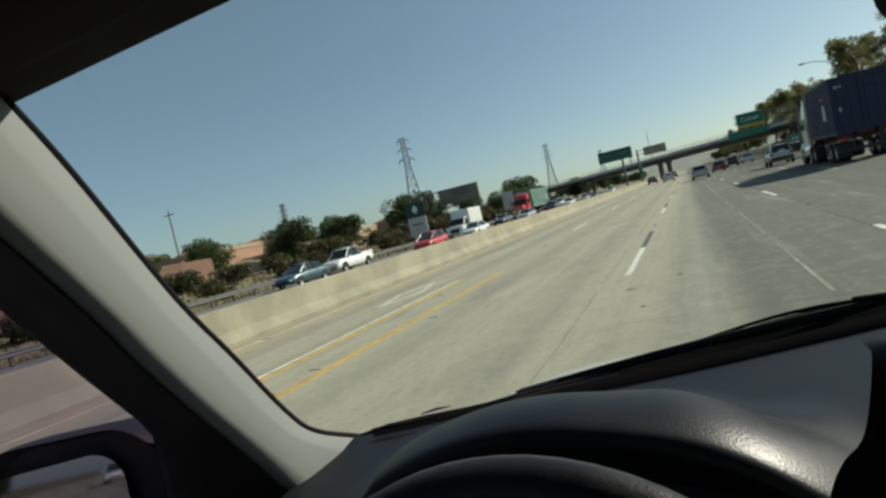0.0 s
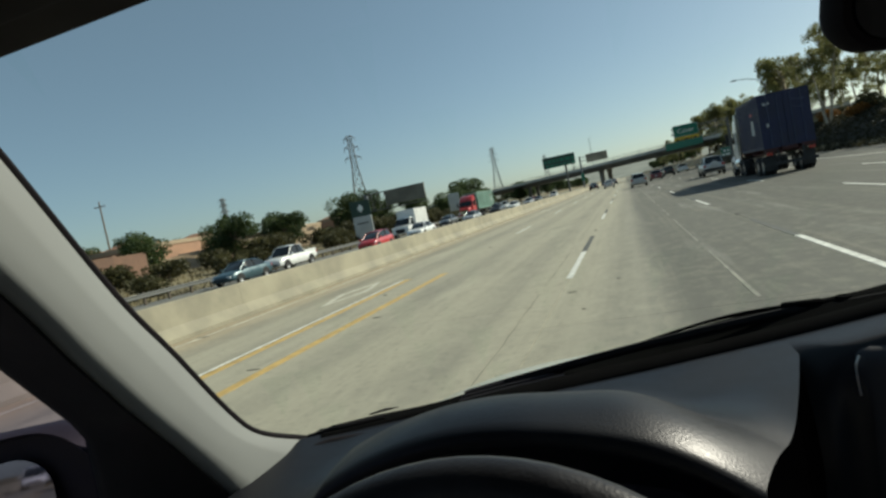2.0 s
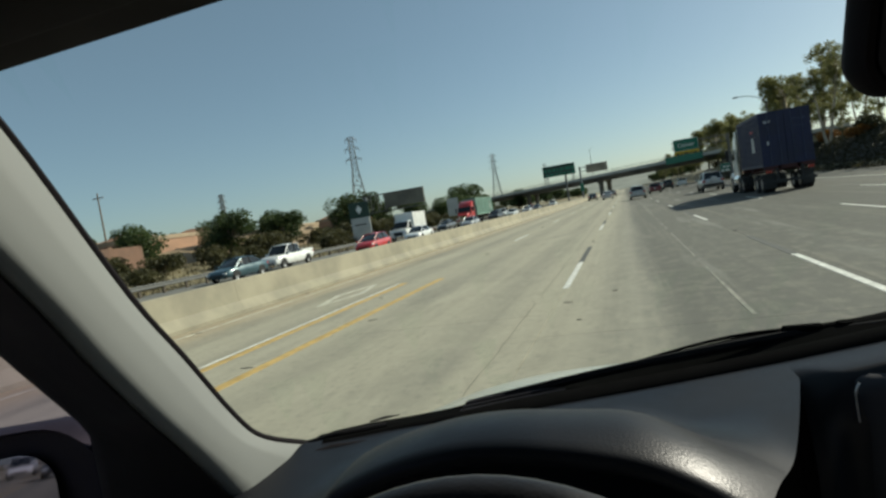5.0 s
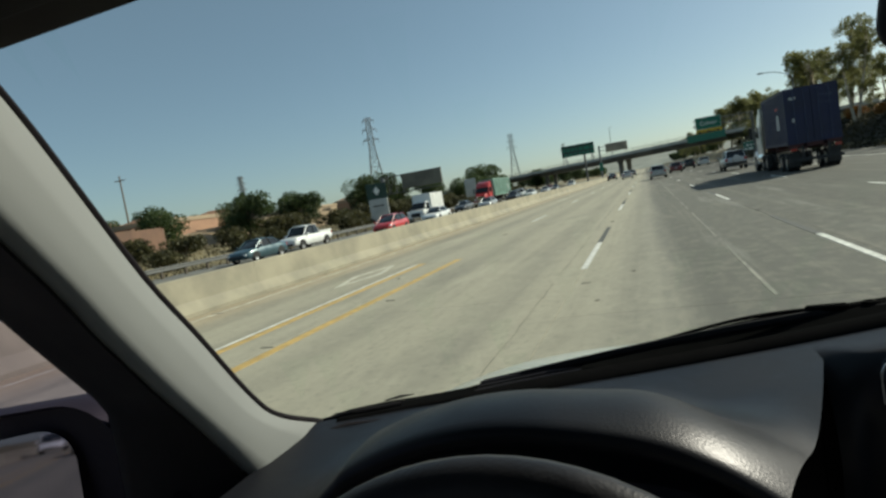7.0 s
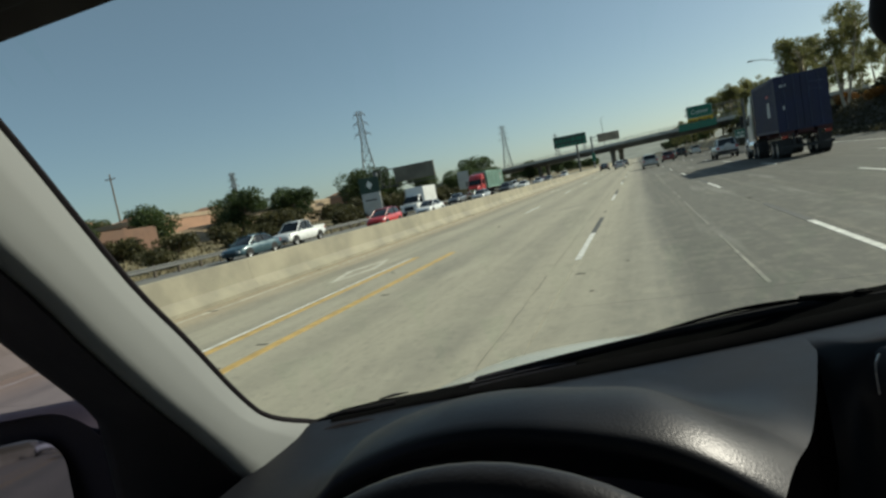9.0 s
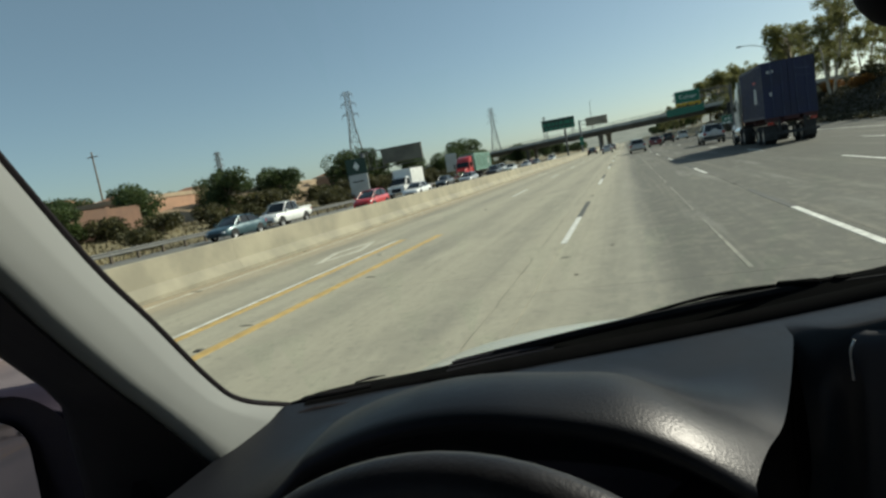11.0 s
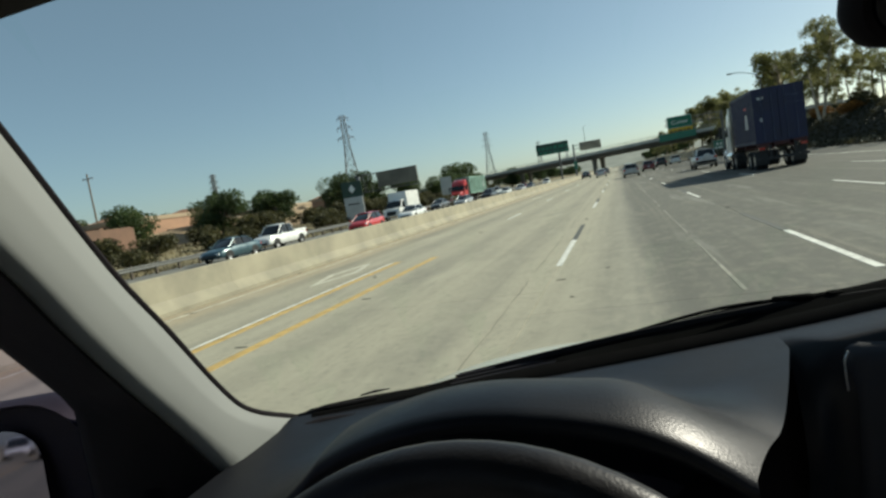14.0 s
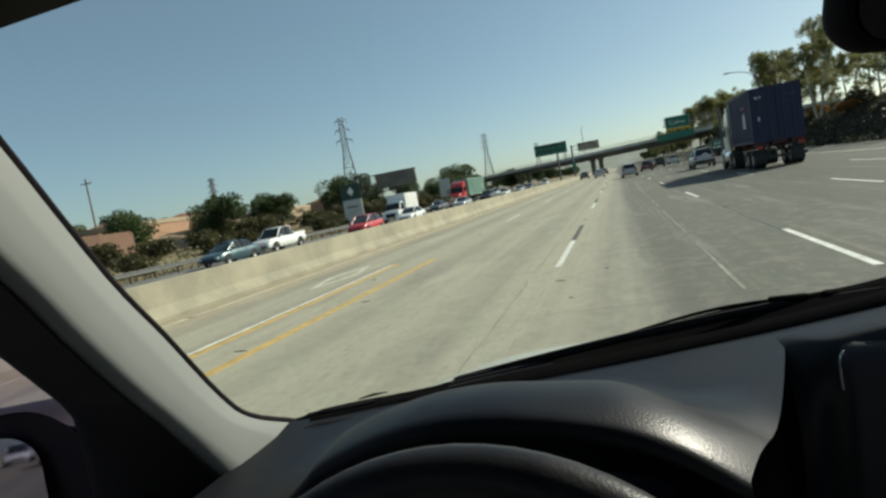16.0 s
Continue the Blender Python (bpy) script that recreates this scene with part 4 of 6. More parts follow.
def rounded_loop(w, h, r, n=6, cx=0.0, cz=0.0):
    pts = []
    for qx, qz, a0 in ((1, 1, 0), (-1, 1, 90), (-1, -1, 180), (1, -1, 270)):
        for k in range(n + 1):
            a = radians(a0 + 90 * k / n)
            pts.append((cx + qx * (w / 2 - r) + r * math.cos(a), cz + qz * (h / 2 - r) + r * math.sin(a)))
    return pts


# door mirror
def build_door_mirror():
    mirror = new("door_mirror")
    mirror.parent = car_in
    mirror.matrix_basis = pose(-0.785, 0.49, 1.234, 0, -2, 12)
    bm = bmesh.new()
    loops = []
    for y, s in ((0.025, 0.90), (0.0, 0.97), (-0.004, 1.0), (0.02, 1.0), (0.06, 0.95), (0.10, 0.80), (0.125, 0.5), (0.13, 0.1)):
        loops.append([(x * s, y, z * s) for x, z in rounded_loop(0.315, 0.205, 0.085, 8)])
    rings(bm, loops)
    part("mirror_housing", bm, M_HOUSING, mirror, "black door mirror housing", smooth=60)
    bm = bmesh.new()
    tilt = pose(-0.04, -0.002, -0.006, -7.3, 0, 13)
    outline = rounded_loop(0.225, 0.150, 0.045, 8)
    rings(bm, [[tilt @ Vector((x, y, z)) for x, z in outline] for y in (-0.012, -0.008)])
    part("mirror_face", bm, M_MIRROR, mirror, "mirror glass showing the road behind")
    bm = bmesh.new()
    tube(bm, [(0.10, 0.05, -0.07), (0.19, 0.06, -0.09)], 0.03, 8)
    part("mirror_foot", bm, M_DOORFRAME, mirror)


build_door_mirror()


# rear-view mirror
def build_rear_mirror():
    mirror = new("rear_view_mirror")
    mirror.parent = car_in
    mirror.matrix_basis = pose(0.2550, 0.395, 1.563, 8, 7, 12)
    bm = bmesh.new()
    loops = []
    for y, s in ((-0.004, 0.97), (0.0, 1.0), (0.012, 1.0), (0.026, 0.9), (0.036, 0.6)):
        loops.append([(x * (1 - (1 - s) * 0.4), y, z * s) for x, z in rounded_loop(0.262, 0.076, 0.020, 8)])
    rings(bm, loops)
    part("mirror_housing", bm, M_SEAL, mirror, "black rear-view mirror housing", smooth=60)
    bm = bmesh.new()
    rings(bm, [[(x, y, z) for x, z in rounded_loop(0.250, 0.066, 0.017, 8)] for y in (-0.0075, -0.0035)])
    part("mirror_face", bm, M_DIMMED, mirror, "dimmed mirror glass")
    bm = bmesh.new()
    tube(bm, [(0, 0.03, 0.0), (0.0, 0.06, 0.05), (0, 0.05, 0.10)], 0.010, 8)
    part("mirror_stem", bm, M_DASH_BLACK, mirror)


build_rear_mirror()


# ---------------------------------------------------------------- vehicles
OPPOSITE_Z = -0.404
def build_wheel_part(parent, x, y, r, w):
    hub = new("wheel")
    hub.parent = parent
    hub.location = (x, y, r)
    side = 1 if x > 0 else -1
    bm = bmesh.new()
    prof = [(-w / 2, r * 0.62), (-w / 2, r * 0.93), (-w / 2 + 0.03, r), (w / 2 - 0.03, r), (w / 2, r * 0.93), (w / 2, r * 0.62)]
    seg = 20
    rings(bm, [[(px, pr * math.cos(2 * math.pi * k / seg), pr * math.sin(2 * math.pi * k / seg)) for k in range(seg)] for px, pr in prof], caps=False)
    part("tyre", bm, M_TYRE, hub, smooth=True)
    bm = bmesh.new()
    rings(bm, [[(side * px, pr * math.cos(2 * math.pi * k / seg), pr * math.sin(2 * math.pi * k / seg)) for k in range(seg)] for px, pr in ((-w / 2 + 0.02, r * 0.60), (w / 2 - 0.03, r * 0.60), (w / 2 - 0.05, r * 0.45), (w / 2 - 0.02, r * 0.12))])
    part("rim", bm, M_RIM, hub, smooth=True)


STYLES = {
    # body: (y, half width, low, belt) from tail to nose; cabin: (y, low, roof or belt, half width low, half width high)
    "sedan": dict(body=[(-2.33, .70, .42, .78), (-2.28, .82, .34, .93), (-1.9, .88, .28, .99), (-1.0, .90, .24, .96), (0.6, .90, .24, .93), (1.3, .89, .26, .88), (1.95, .86, .28, .78), (2.25, .76, .32, .66), (2.32, .64, .40, .56)],
                  cabin=[(-1.75, .95, .99, .74, .70), (-1.05, .93, 1.40, .80, .60), (-0.1, .92, 1.47, .82, .62), (0.35, .92, 1.42, .82, .61), (1.15, .89, .93, .79, .72)], wheel=.325, base=(-1.38, 1.40)),
    "hatch": dict(body=[(-2.0, .72, .45, .85), (-1.96, .84, .36, 1.0), (-1.6, .88, .28, 1.03), (-0.8, .89, .24, 1.0), (0.7, .89, .24, .96), (1.3, .87, .26, .92), (1.85, .82, .30, .78), (2.05, .70, .36, .62)],
                  cabin=[(-1.97, .98, 1.04, .74, .70), (-1.55, .97, 1.50, .79, .63), (-0.4, .96, 1.56, .81, .64), (0.3, .95, 1.50, .81, .63), (1.25, .92, .96, .78, .70)], wheel=.315, base=(-1.28, 1.32)),
    "suv": dict(body=[(-2.2, .78, .52, .95), (-2.15, .88, .44, 1.10), (-1.8, .92, .36, 1.14), (-0.8, .93, .32, 1.10), (0.7, .93, .32, 1.08), (1.3, .92, .34, 1.04), (1.95, .88, .38, .94), (2.2, .78, .44, .75)],
                cabin=[(-2.14, 1.08, 1.16, .78, .74), (-1.92, 1.07, 1.70, .84, .68), (-0.5, 1.06, 1.76, .86, .70), (0.3, 1.06, 1.70, .86, .68), (1.15, 1.03, 1.09, .82, .76)], wheel=.36, base=(-1.35, 1.38)),
    "van": dict(body=[(-2.5, .86, .45, 1.05), (-2.46, .95, .36, 1.16), (-1.8, .98, .30, 1.16), (0.8, .98, .30, 1.08), (1.6, .95, .32, 1.0), (2.25, .88, .36, .84), (2.45, .74, .42, .66)],
                cabin=[(-2.45, 1.13, 1.2, .88, .84), (-2.25, 1.12, 1.72, .90, .76), (-0.4, 1.10, 1.80, .92, .78), (0.6, 1.08, 1.72, .92, .76), (1.75, 1.0, 1.06, .86, .80)], wheel=.34, base=(-1.5, 1.55)),
    "pickup": dict(body=[(-2.75, .86, .52, 1.0), (-2.72, .93, .48, 1.10), (-1.8, .95, .40, 1.10), (-0.7, .96, .36, 1.10), (0.8, .96, .36, 1.10), (1.6, .95, .38, 1.06), (2.4, .92, .40, .98), (2.65, .86, .44, .80)],
                   cabin=[(-0.95, 1.08, 1.14, .84, .80), (-0.80, 1.08, 1.76, .85, .72), (0.1, 1.08, 1.82, .86, .74), (0.55, 1.08, 1.76, .86, .72), (1.25, 1.06, 1.11, .82, .78)], wheel=.38, base=(-1.75, 1.75)),
}


def vehicle(name, style, x, y, towards, material, label, group, z=0.0, turn=0.0):
    """A road vehicle on its wheels; towards: it comes towards the camera."""
    st = STYLES[style]
    car = thing(name, pose(x, y, z, 0, 0, (180 if towards else 0) + turn), label, "pickup" if style == "pickup" else "car", group)
    # body shell
    bm = bmesh.new()
    loops = []
    for by, w, lo, hi in bezier_stations(st["body"]):
        mid = lo + (hi - lo) * 0.45
        loops.append([(-w * 0.90, by, lo), (w * 0.90, by, lo), (w, by, lo + (hi - lo) * 0.22), (w * 1.0, by, mid), (w * 0.97, by, hi - 0.06), (w * 0.90, by, hi), (w * 0.5, by, hi + 0.025), (0, by, hi + 0.03),
                      (-w * 0.5, by, hi + 0.025), (-w * 0.90, by, hi), (-w * 0.97, by, hi - 0.06), (-w * 1.0, by, mid), (-w, by, lo + (hi - lo) * 0.22)])
    rings(bm, loops)
    body = part("body", bm, material, car, smooth=45)
    # wheel arches as dark housings a little proud of the shell
    wr = st["wheel"]
    for wy in st["base"]:
        for sx in (-1, 1):
            bm = bmesh.new()
            wx = sx * (st["body"][3][1] + 0.004)
            arc = [(wy + (wr + 0.07) * math.cos(a), wr + (wr + 0.07) * math.sin(a)) for a in (math.pi * k / 10 for k in range(11))]
            rings(bm, [[(wx - sx * 0.05, a, b) for a, b in arc], [(wx, a, b) for a, b in arc]])
            part("wheel_arch", bm, M_BLACK_PLASTIC, car)
            build_wheel_part(car, sx * (st["body"][3][1] - 0.09), wy, wr, 0.21)
    # cabin: dark glass with painted roof and posts
    cab = st["cabin"]
    bm = bmesh.new()
    rings(bm, [[(-wl, cy, lo), (wl, cy, lo), (wh, cy, hi - 0.03), (wh * 0.9, cy, hi), (-wh * 0.9, cy, hi), (-wh, cy, hi - 0.03)] for cy, lo, hi, wl, wh in cab])
    part("glasshouse", bm, M_CARGLASS, car, smooth=30)
    bm = bmesh.new()
    rings(bm, [[(-wh * 0.985, cy, hi - 0.045), (wh * 0.985, cy, hi - 0.045), (wh * 1.02, cy, hi - 0.03), (wh * 0.92, cy, hi + 0.012), (0, cy, hi + 0.03), (-wh * 0.92, cy, hi + 0.012), (-wh * 1.02, cy, hi - 0.03)] for cy, lo, hi, wl, wh in cab[1:4]])
    part("roof", bm, material, car, smooth=40)
    posts = [(cab[0], cab[1]), (cab[3], cab[4])]
    for a, b in posts:
        for sx in (-1, 1):
            top, low = (b, a) if b[2] > a[2] else (a, b)
            bm = bmesh.new()
            tube(bm, [(sx * low[4] * 1.0, low[0], low[2] - 0.02), (sx * top[4] * 0.99, top[0], top[2] - 0.02)], 0.034, 6)
            part("window_post", bm, material, car)
    for sx in (-1, 1):
        bm = bmesh.new()
        cy = (cab[1][0] + cab[3][0]) / 2
        tube(bm, [(sx * cab[2][3] * 1.005, cy, cab[2][1]), (sx * cab[2][4] * 1.01, cy, cab[2][2] - 0.03)], 0.04, 4)
        part("door_post", bm, M_BLACK_PLASTIC, car)
        # lamps and mirrors
        tail, nose = st["body"][1], st["body"][-2]
        bm = bmesh.new()
        soft_box(bm, min(sx * tail[1] * 0.72, sx * tail[1] * 1.0), max(sx * tail[1] * 0.72, sx * tail[1] * 1.0), tail[0] - 0.055, tail[0] + 0.10, tail[3] - 0.26, tail[3] - 0.06, 0.02)
        part("tail_lamp", bm, M_TAIL, car)
        bm = bmesh.new()
        soft_box(bm, min(sx * nose[1] * 0.62, sx * nose[1] * 0.99), max(sx * nose[1] * 0.62, sx * nose[1] * 0.99), nose[0] - 0.12, nose[0] + 0.06, nose[3] - 0.17, nose[3] - 0.03, 0.02)
        part("head_lamp", bm, M_HEAD, car)
        bm = bmesh.new()
        wy = cab[4][0] - 0.25
        soft_box(bm, min(sx * (cab[3][3] + 0.05), sx * (cab[3][3] + 0.24)), max(sx * (cab[3][3] + 0.05), sx * (cab[3][3] + 0.24)), wy - 0.06, wy + 0.06, cab[3][1] + 0.02, cab[3][1] + 0.16, 0.02)
        part("door_mirror", bm, material, car)
    bm = bmesh.new()
    tail = st["body"][0]
    soft_box(bm, -tail[1] * 1.1, tail[1] * 1.1, tail[0] - 0.06, tail[0] + 0.15, tail[2] - 0.04, tail[2] + 0.16, 0.04)
    part("rear_bumper", bm, M_BLACK_PLASTIC if style in ("suv", "pickup") else material, car, smooth=True)
    bm = bmesh.new()
    nose = st["body"][-1]
    soft_box(bm, -nose[1] * 0.75, nose[1] * 0.75, nose[0] - 0.05, nose[0] + 0.03, nose[2] + 0.02, nose[2] + 0.15, 0.02)
    part("grille", bm, M_BLACK_PLASTIC, car)
    bm = bmesh.new()
    box(bm, -0.15, 0.15, tail[0] - 0.075, tail[0] - 0.055, tail[2] + 0.18, tail[2] + 0.33)
    plate = part("number_plate", bm, M_PLATE, car)
    bm = bmesh.new()
    box(bm, -0.11, 0.11, tail[0] - 0.081, tail[0] - 0.074, tail[2] + 0.23, tail[2] + 0.29)
    part("plate_bar", bm, M_PLATE_BAR, plate)
    if style == "pickup":
        bm = bmesh.new()
        box(bm, -0.72, 0.72, -2.62, -1.0, 0.95, 1.155)
        part("bed_liner", bm, M_BLACK_PLASTIC, car)
        for sx in (-1, 1):
            bm = bmesh.new()
            soft_box(bm, min(sx * 0.74, sx * 0.93), max(sx * 0.74, sx * 0.93), -2.72, -0.95, 1.05, 1.22, 0.03)
            part("bed_side", bm, material, car)
        bm = bmesh.new()
        soft_box(bm, -0.90, 0.90, -2.76, -2.66, 0.60, 1.22, 0.03)
        part("tailgate", bm, material, car)
    if name == "sport_utility":
        # spare wheel on the tail gate, under a pale cover
        bm = bmesh.new()
        seg = 22
        rings(bm, [[(0.05 + pr * math.cos(2 * math.pi * k / seg), -2.2 - py, 0.98 + pr * math.sin(2 * math.pi * k / seg)) for k in range(seg)] for py, pr in ((0.0, .33), (.17, .33), (.20, .30), (.205, .05))])
        part("spare_wheel_cover", bm, material, car, "pale round spare wheel cover", smooth=True)
        for sx in (-1, 1):
            bm = bmesh.new()
            tube(bm, [(sx * 0.6, -1.7, 1.80), (sx * 0.6, -0.3, 1.83), (sx * 0.6, 0.1, 1.78)], 0.02, 6)
            part("roof_rail", bm, M_BLACK_PLASTIC, car)
    return car


def bezier_stations(rows):
    out = []
    for a, b in zip(rows, rows[1:]):
        out.append(a)
        out.append(tuple((p + q) / 2 for p, q in zip(a, b)))
    out.append(rows[-1])
    return out


AHEAD = "cars ahead on the freeway"
vehicle("hatchback", "hatch", 1.35, 74, False, M_SILVER_TAN, "silver hatchback driving ahead on the concrete lane", AHEAD)
vehicle("sport_utility", "suv", 7.55, 60, False, M_SILVER, "silver sport utility with a spare wheel on its tail", AHEAD)
vehicle("sedan", "sedan", -3.1, 112, False, M_SILVER, "silver sedan far ahead", AHEAD)
vehicle("sedan", "sedan", -3.0, 150, False, M_GREYPAINT, "dark grey sedan far ahead", AHEAD)
vehicle("sedan", "sedan", -6.6, 128, False, M_BLACKPAINT, "black sedan far ahead by the barrier", AHEAD)
vehicle("hatchback", "hatch", 4.4, 98, False, M_DARKRED, "dark red hatchback far ahead", AHEAD)
vehicle("sport_utility", "suv", 7.6, 118, False, M_BLACKPAINT, "black sport utility far ahead", AHEAD)
vehicle("sedan", "sedan", 8.0, 152, False, M_GREYPAINT, "dark grey sedan far ahead beyond the bridge", AHEAD)
vehicle("van", "van", 11.6, 136, False, M_WHITE, "white van far ahead in the outer lane", AHEAD)

FACING = "oncoming cars behind the barrier"
vehicle("pickup", "pickup", -25.7, 40.0, True, M_WHITE, "white pickup coming the other way behind the barrier", FACING, OPPOSITE_Z)
vehicle("sedan", "sedan", -20.6, 128.0, True, M_SILVER, "silver sedan coming the other way", FACING, OPPOSITE_Z)
vehicle("hatchback", "hatch", -20.7, 45.6, True, M_RED, "red hatchback coming the other way", FACING, OPPOSITE_Z)
vehicle("sedan", "sedan", -20.4, 56.4, True, M_WHITE, "white sedan coming the other way", FACING, OPPOSITE_Z)
vehicle("sedan", "sedan", -25.3, 33.5, True, M_TEAL, "dark teal sedan coming the other way", FACING, OPPOSITE_Z)
vehicle("sedan", "sedan", -25.3, 82.3, True, M_GREYPAINT, "dark grey sedan coming the other way", FACING, OPPOSITE_Z)
vehicle("sedan", "sedan", -20.4, 77.5, True, M_SILVER, "silver sedan coming the other way", FACING, OPPOSITE_Z)
vehicle("sport_utility", "suv", -20.5, 94.5, True, M_BLACKPAINT, "black sport utility coming the other way", FACING, OPPOSITE_Z)
vehicle("sedan", "sedan", -20.4, 108.8, True, M_WHITE, "white sedan further off coming the other way", FACING, OPPOSITE_Z)
vehicle("pickup", "pickup", -25.4, 125.1, True, M_WHITE, "white pickup further off coming the other way", FACING, OPPOSITE_Z)
vehicle("sedan", "sedan", -20.4, 141.4, True, M_GREYPAINT, "grey sedan further off coming the other way", FACING, OPPOSITE_Z)
vehicle("sedan", "sedan", -25.3, 165.9, True, M_RED, "red sedan far off coming the other way", FACING, OPPOSITE_Z)
vehicle("van", "van", -20.4, 174.1, True, M_WHITE, "white van far off coming the other way", FACING, OPPOSITE_Z)
# behind, for the mirror
vehicle("van", "van", -6.6, -64.0, False, M_WHITE, "white van following in the carpool lane", "cars behind")
vehicle("sedan", "sedan", -3.0, -46.0, False, M_GREYPAINT, "grey sedan following in the next lane", "cars behind")


def corrugated_side(bm, x, y0, y1, z0, z1, out, n):
    """A container's ribbed wall along y at x, its ribs towards out."""
    pts = []
    step = (y1 - y0) / n
    for k in range(n):
        a = y0 + k * step
        pts += [(x, a), (x, a + step * 0.35), (x - out * 0.036, a + step * 0.5), (x - out * 0.036, a + step * 0.85)]
    pts.append((x, y1))
    lo = [bm.verts.new((px, py, z0)) for px, py in pts]
    hi = [bm.verts.new((px, py, z1)) for px, py in pts]
    for i in range(len(pts) - 1):
        bm.faces.new((lo[i], lo[i + 1], hi[i + 1], hi[i]))


def container_truck(x, y, towards, box_mat, cab_mat, length, label, cab_len=5.6):
    truck = thing("container_truck", pose(x, y, OPPOSITE_Z if towards else 0, 0, 0, 180 if towards else 0), label, "truck", "trucks")
    w, z0, z1 = 1.22, 1.42, 4.30
    bm = bmesh.new()
    box(bm, -w + 0.04, w - 0.04, 0.06, length - 0.06, z0 + 0.02, z1 - 0.02)
    body = part("container", bm, box_mat, truck, "ribbed steel shipping container")
    for sx in (-1, 1):
        bm = bmesh.new()
        corrugated_side(bm, sx * w, 0.12, length - 0.12, z0 + 0.12, z1 - 0.12, sx, int(length / 0.28))
        part("ribbed_side", bm, box_mat, body)
        for z in (z0, z1 - 0.14):
            bm = bmesh.new()
            box(bm, min(sx * (w - 0.08), sx * (w + 0.012)), max(sx * (w - 0.08), sx * (w + 0.012)), 0, length, z, z + 0.14)
            part("rail", bm, box_mat, body)
        for yy in (0, length - 0.14):
            bm = bmesh.new()
            box(bm, min(sx * (w - 0.12), sx * (w + 0.016)), max(sx * (w - 0.12), sx * (w + 0.016)), yy - 0.01, yy + 0.14, z0, z1)
            part("corner_post", bm, box_mat, body)
        # door leaves with locking bars
        bm = bmesh.new()
        box(bm, min(sx * 0.015, sx * 1.10), max(sx * 0.015, sx * 1.10), -0.012, 0.05, z0 + 0.14, z1 - 0.14)
        leaf = part("door", bm, box_mat, body)
        for bx in (0.32, 0.80):
            bm = bmesh.new()
            tube(bm, [(sx * bx, -0.045, z0 + 0.10), (sx * bx, -0.045, z1 - 0.10)], 0.022, 6)
            part("locking_bar", bm, M_MARK_NAVY if box_mat == M_CONTAINER else M_GALV, leaf)
        # small worn marks, set differently on the two leaves
        bm = bmesh.new()
        for mx, zz, ww, hh in (((-0.98, 3.72, 0.10, 0.13), (-0.86, 3.70, 0.09, 0.13), (-0.75, 3.73, 0.08, 0.12), (-0.92, 2.55, 0.14, 0.24)) if sx < 0 else ((0.30, 3.72, 0.30, 0.05), (0.66, 3.66, 0.30, 0.09), (0.36, 3.36, 0.20, 0.05), (0.62, 3.30, 0.34, 0.05))):
            box(bm, mx, mx + ww, -0.02, -0.012, zz, zz + hh)
        part("marking_bars", bm, M_SIGN_GREY if sx < 0 else M_MARK_NAVY, leaf)
        # pressed ribs of the leaf and the hinges at its outer edge
        bm = bmesh.new()
        for zz in (1.95, 2.75, 3.55):
            box(bm, min(sx * 0.06, sx * 1.04), max(sx * 0.06, sx * 1.04), -0.024, -0.012, zz, zz + 0.09)
        part("leaf_rib", bm, box_mat, leaf)
        for zz in (1.75, 2.5, 3.2, 3.9):
            bm = bmesh.new()
            box(bm, min(sx * 1.08, sx * 1.21), max(sx * 1.08, sx * 1.21), -0.04, -0.012, zz, zz + 0.12)
            part("hinge", bm, box_mat, leaf)
    for z in (z0, z1 - 0.14):
        bm = bmesh.new()
        box(bm, -w, w, -0.008, 0.10, z, z + 0.14)
        part("rail", bm, box_mat, body)
    # plain blocks in place of the painted marks on the side
    bm = bmesh.new()
    for yy, lean in ((1.55, 0.12), (1.83, -0.02), (2.12, -0.16)):
        rings(bm, [[(x, yy + lean, 3.12), (x, yy + lean + 0.20, 3.12), (x, yy + 0.22, 2.30), (x, yy + 0.02, 2.30)] for x in (-w - 0.008, -w + 0.002)])
    part("side_mark", bm, M_SIGN_GREY, body)
    bm = bmesh.new()
    box(bm, -w - 0.006, -w + 0.002, 1.7, 2.35, 3.38, 3.52)
    part("side_mark", bm, M_MARK_RED, body)
    # chassis, axles, lamps
    bm = bmesh.new()
    for sx in (-0.45, 0.45):
        box(bm, sx - 0.07, sx + 0.07, 0.0, length + 1.2, 1.08, 1.42)
    for yy in (0.1, length * 0.5, length - 0.2):
        box(bm, -1.2, 1.2, yy - 0.1, yy + 0.1, 1.22, 1.42)
    part("chassis", bm, M_CHASSIS, truck, "rusty red container chassis")
    bm = bmesh.new()
    box(bm, -1.2, 1.2, -0.12, -0.02, 0.50, 0.66)
    for sx in (-0.6, 0.6):
        box(bm, sx - 0.05, sx + 0.05, -0.1, 0.0, 0.6, 1.3)
    part("rear_bumper", bm, M_BLACK_PLASTIC, truck)
    for sx in (-1, 1):
        bm = bmesh.new()
        box(bm, min(sx * 0.85, sx * 1.15), max(sx * 0.85, sx * 1.15), -0.05, 0.02, 1.06, 1.20)
        part("tail_lamp", bm, M_TAIL, truck)
        bm = bmesh.new()
        box(bm, min(sx * 0.62, sx * 1.2), max(sx * 0.62, sx * 1.2), 0.35, 0.40, 0.25, 1.05)
        part("mud_flap", bm, M_BLACK_PLASTIC, truck)
    for yy in (1.0, 2.25, length + 0.4, length + 1.6):
        for sx in (-1, 1):
            build_wheel_part(truck, sx * 1.08, yy, 0.51, 0.30)
            build_wheel_part(truck, sx * 0.76, yy, 0.51, 0.28)
    # tractor
    c0 = length + 0.9
    cab = new("cab")
    cab.parent = truck
    cab.location = (0, c0, 0)
    bm = bmesh.new()
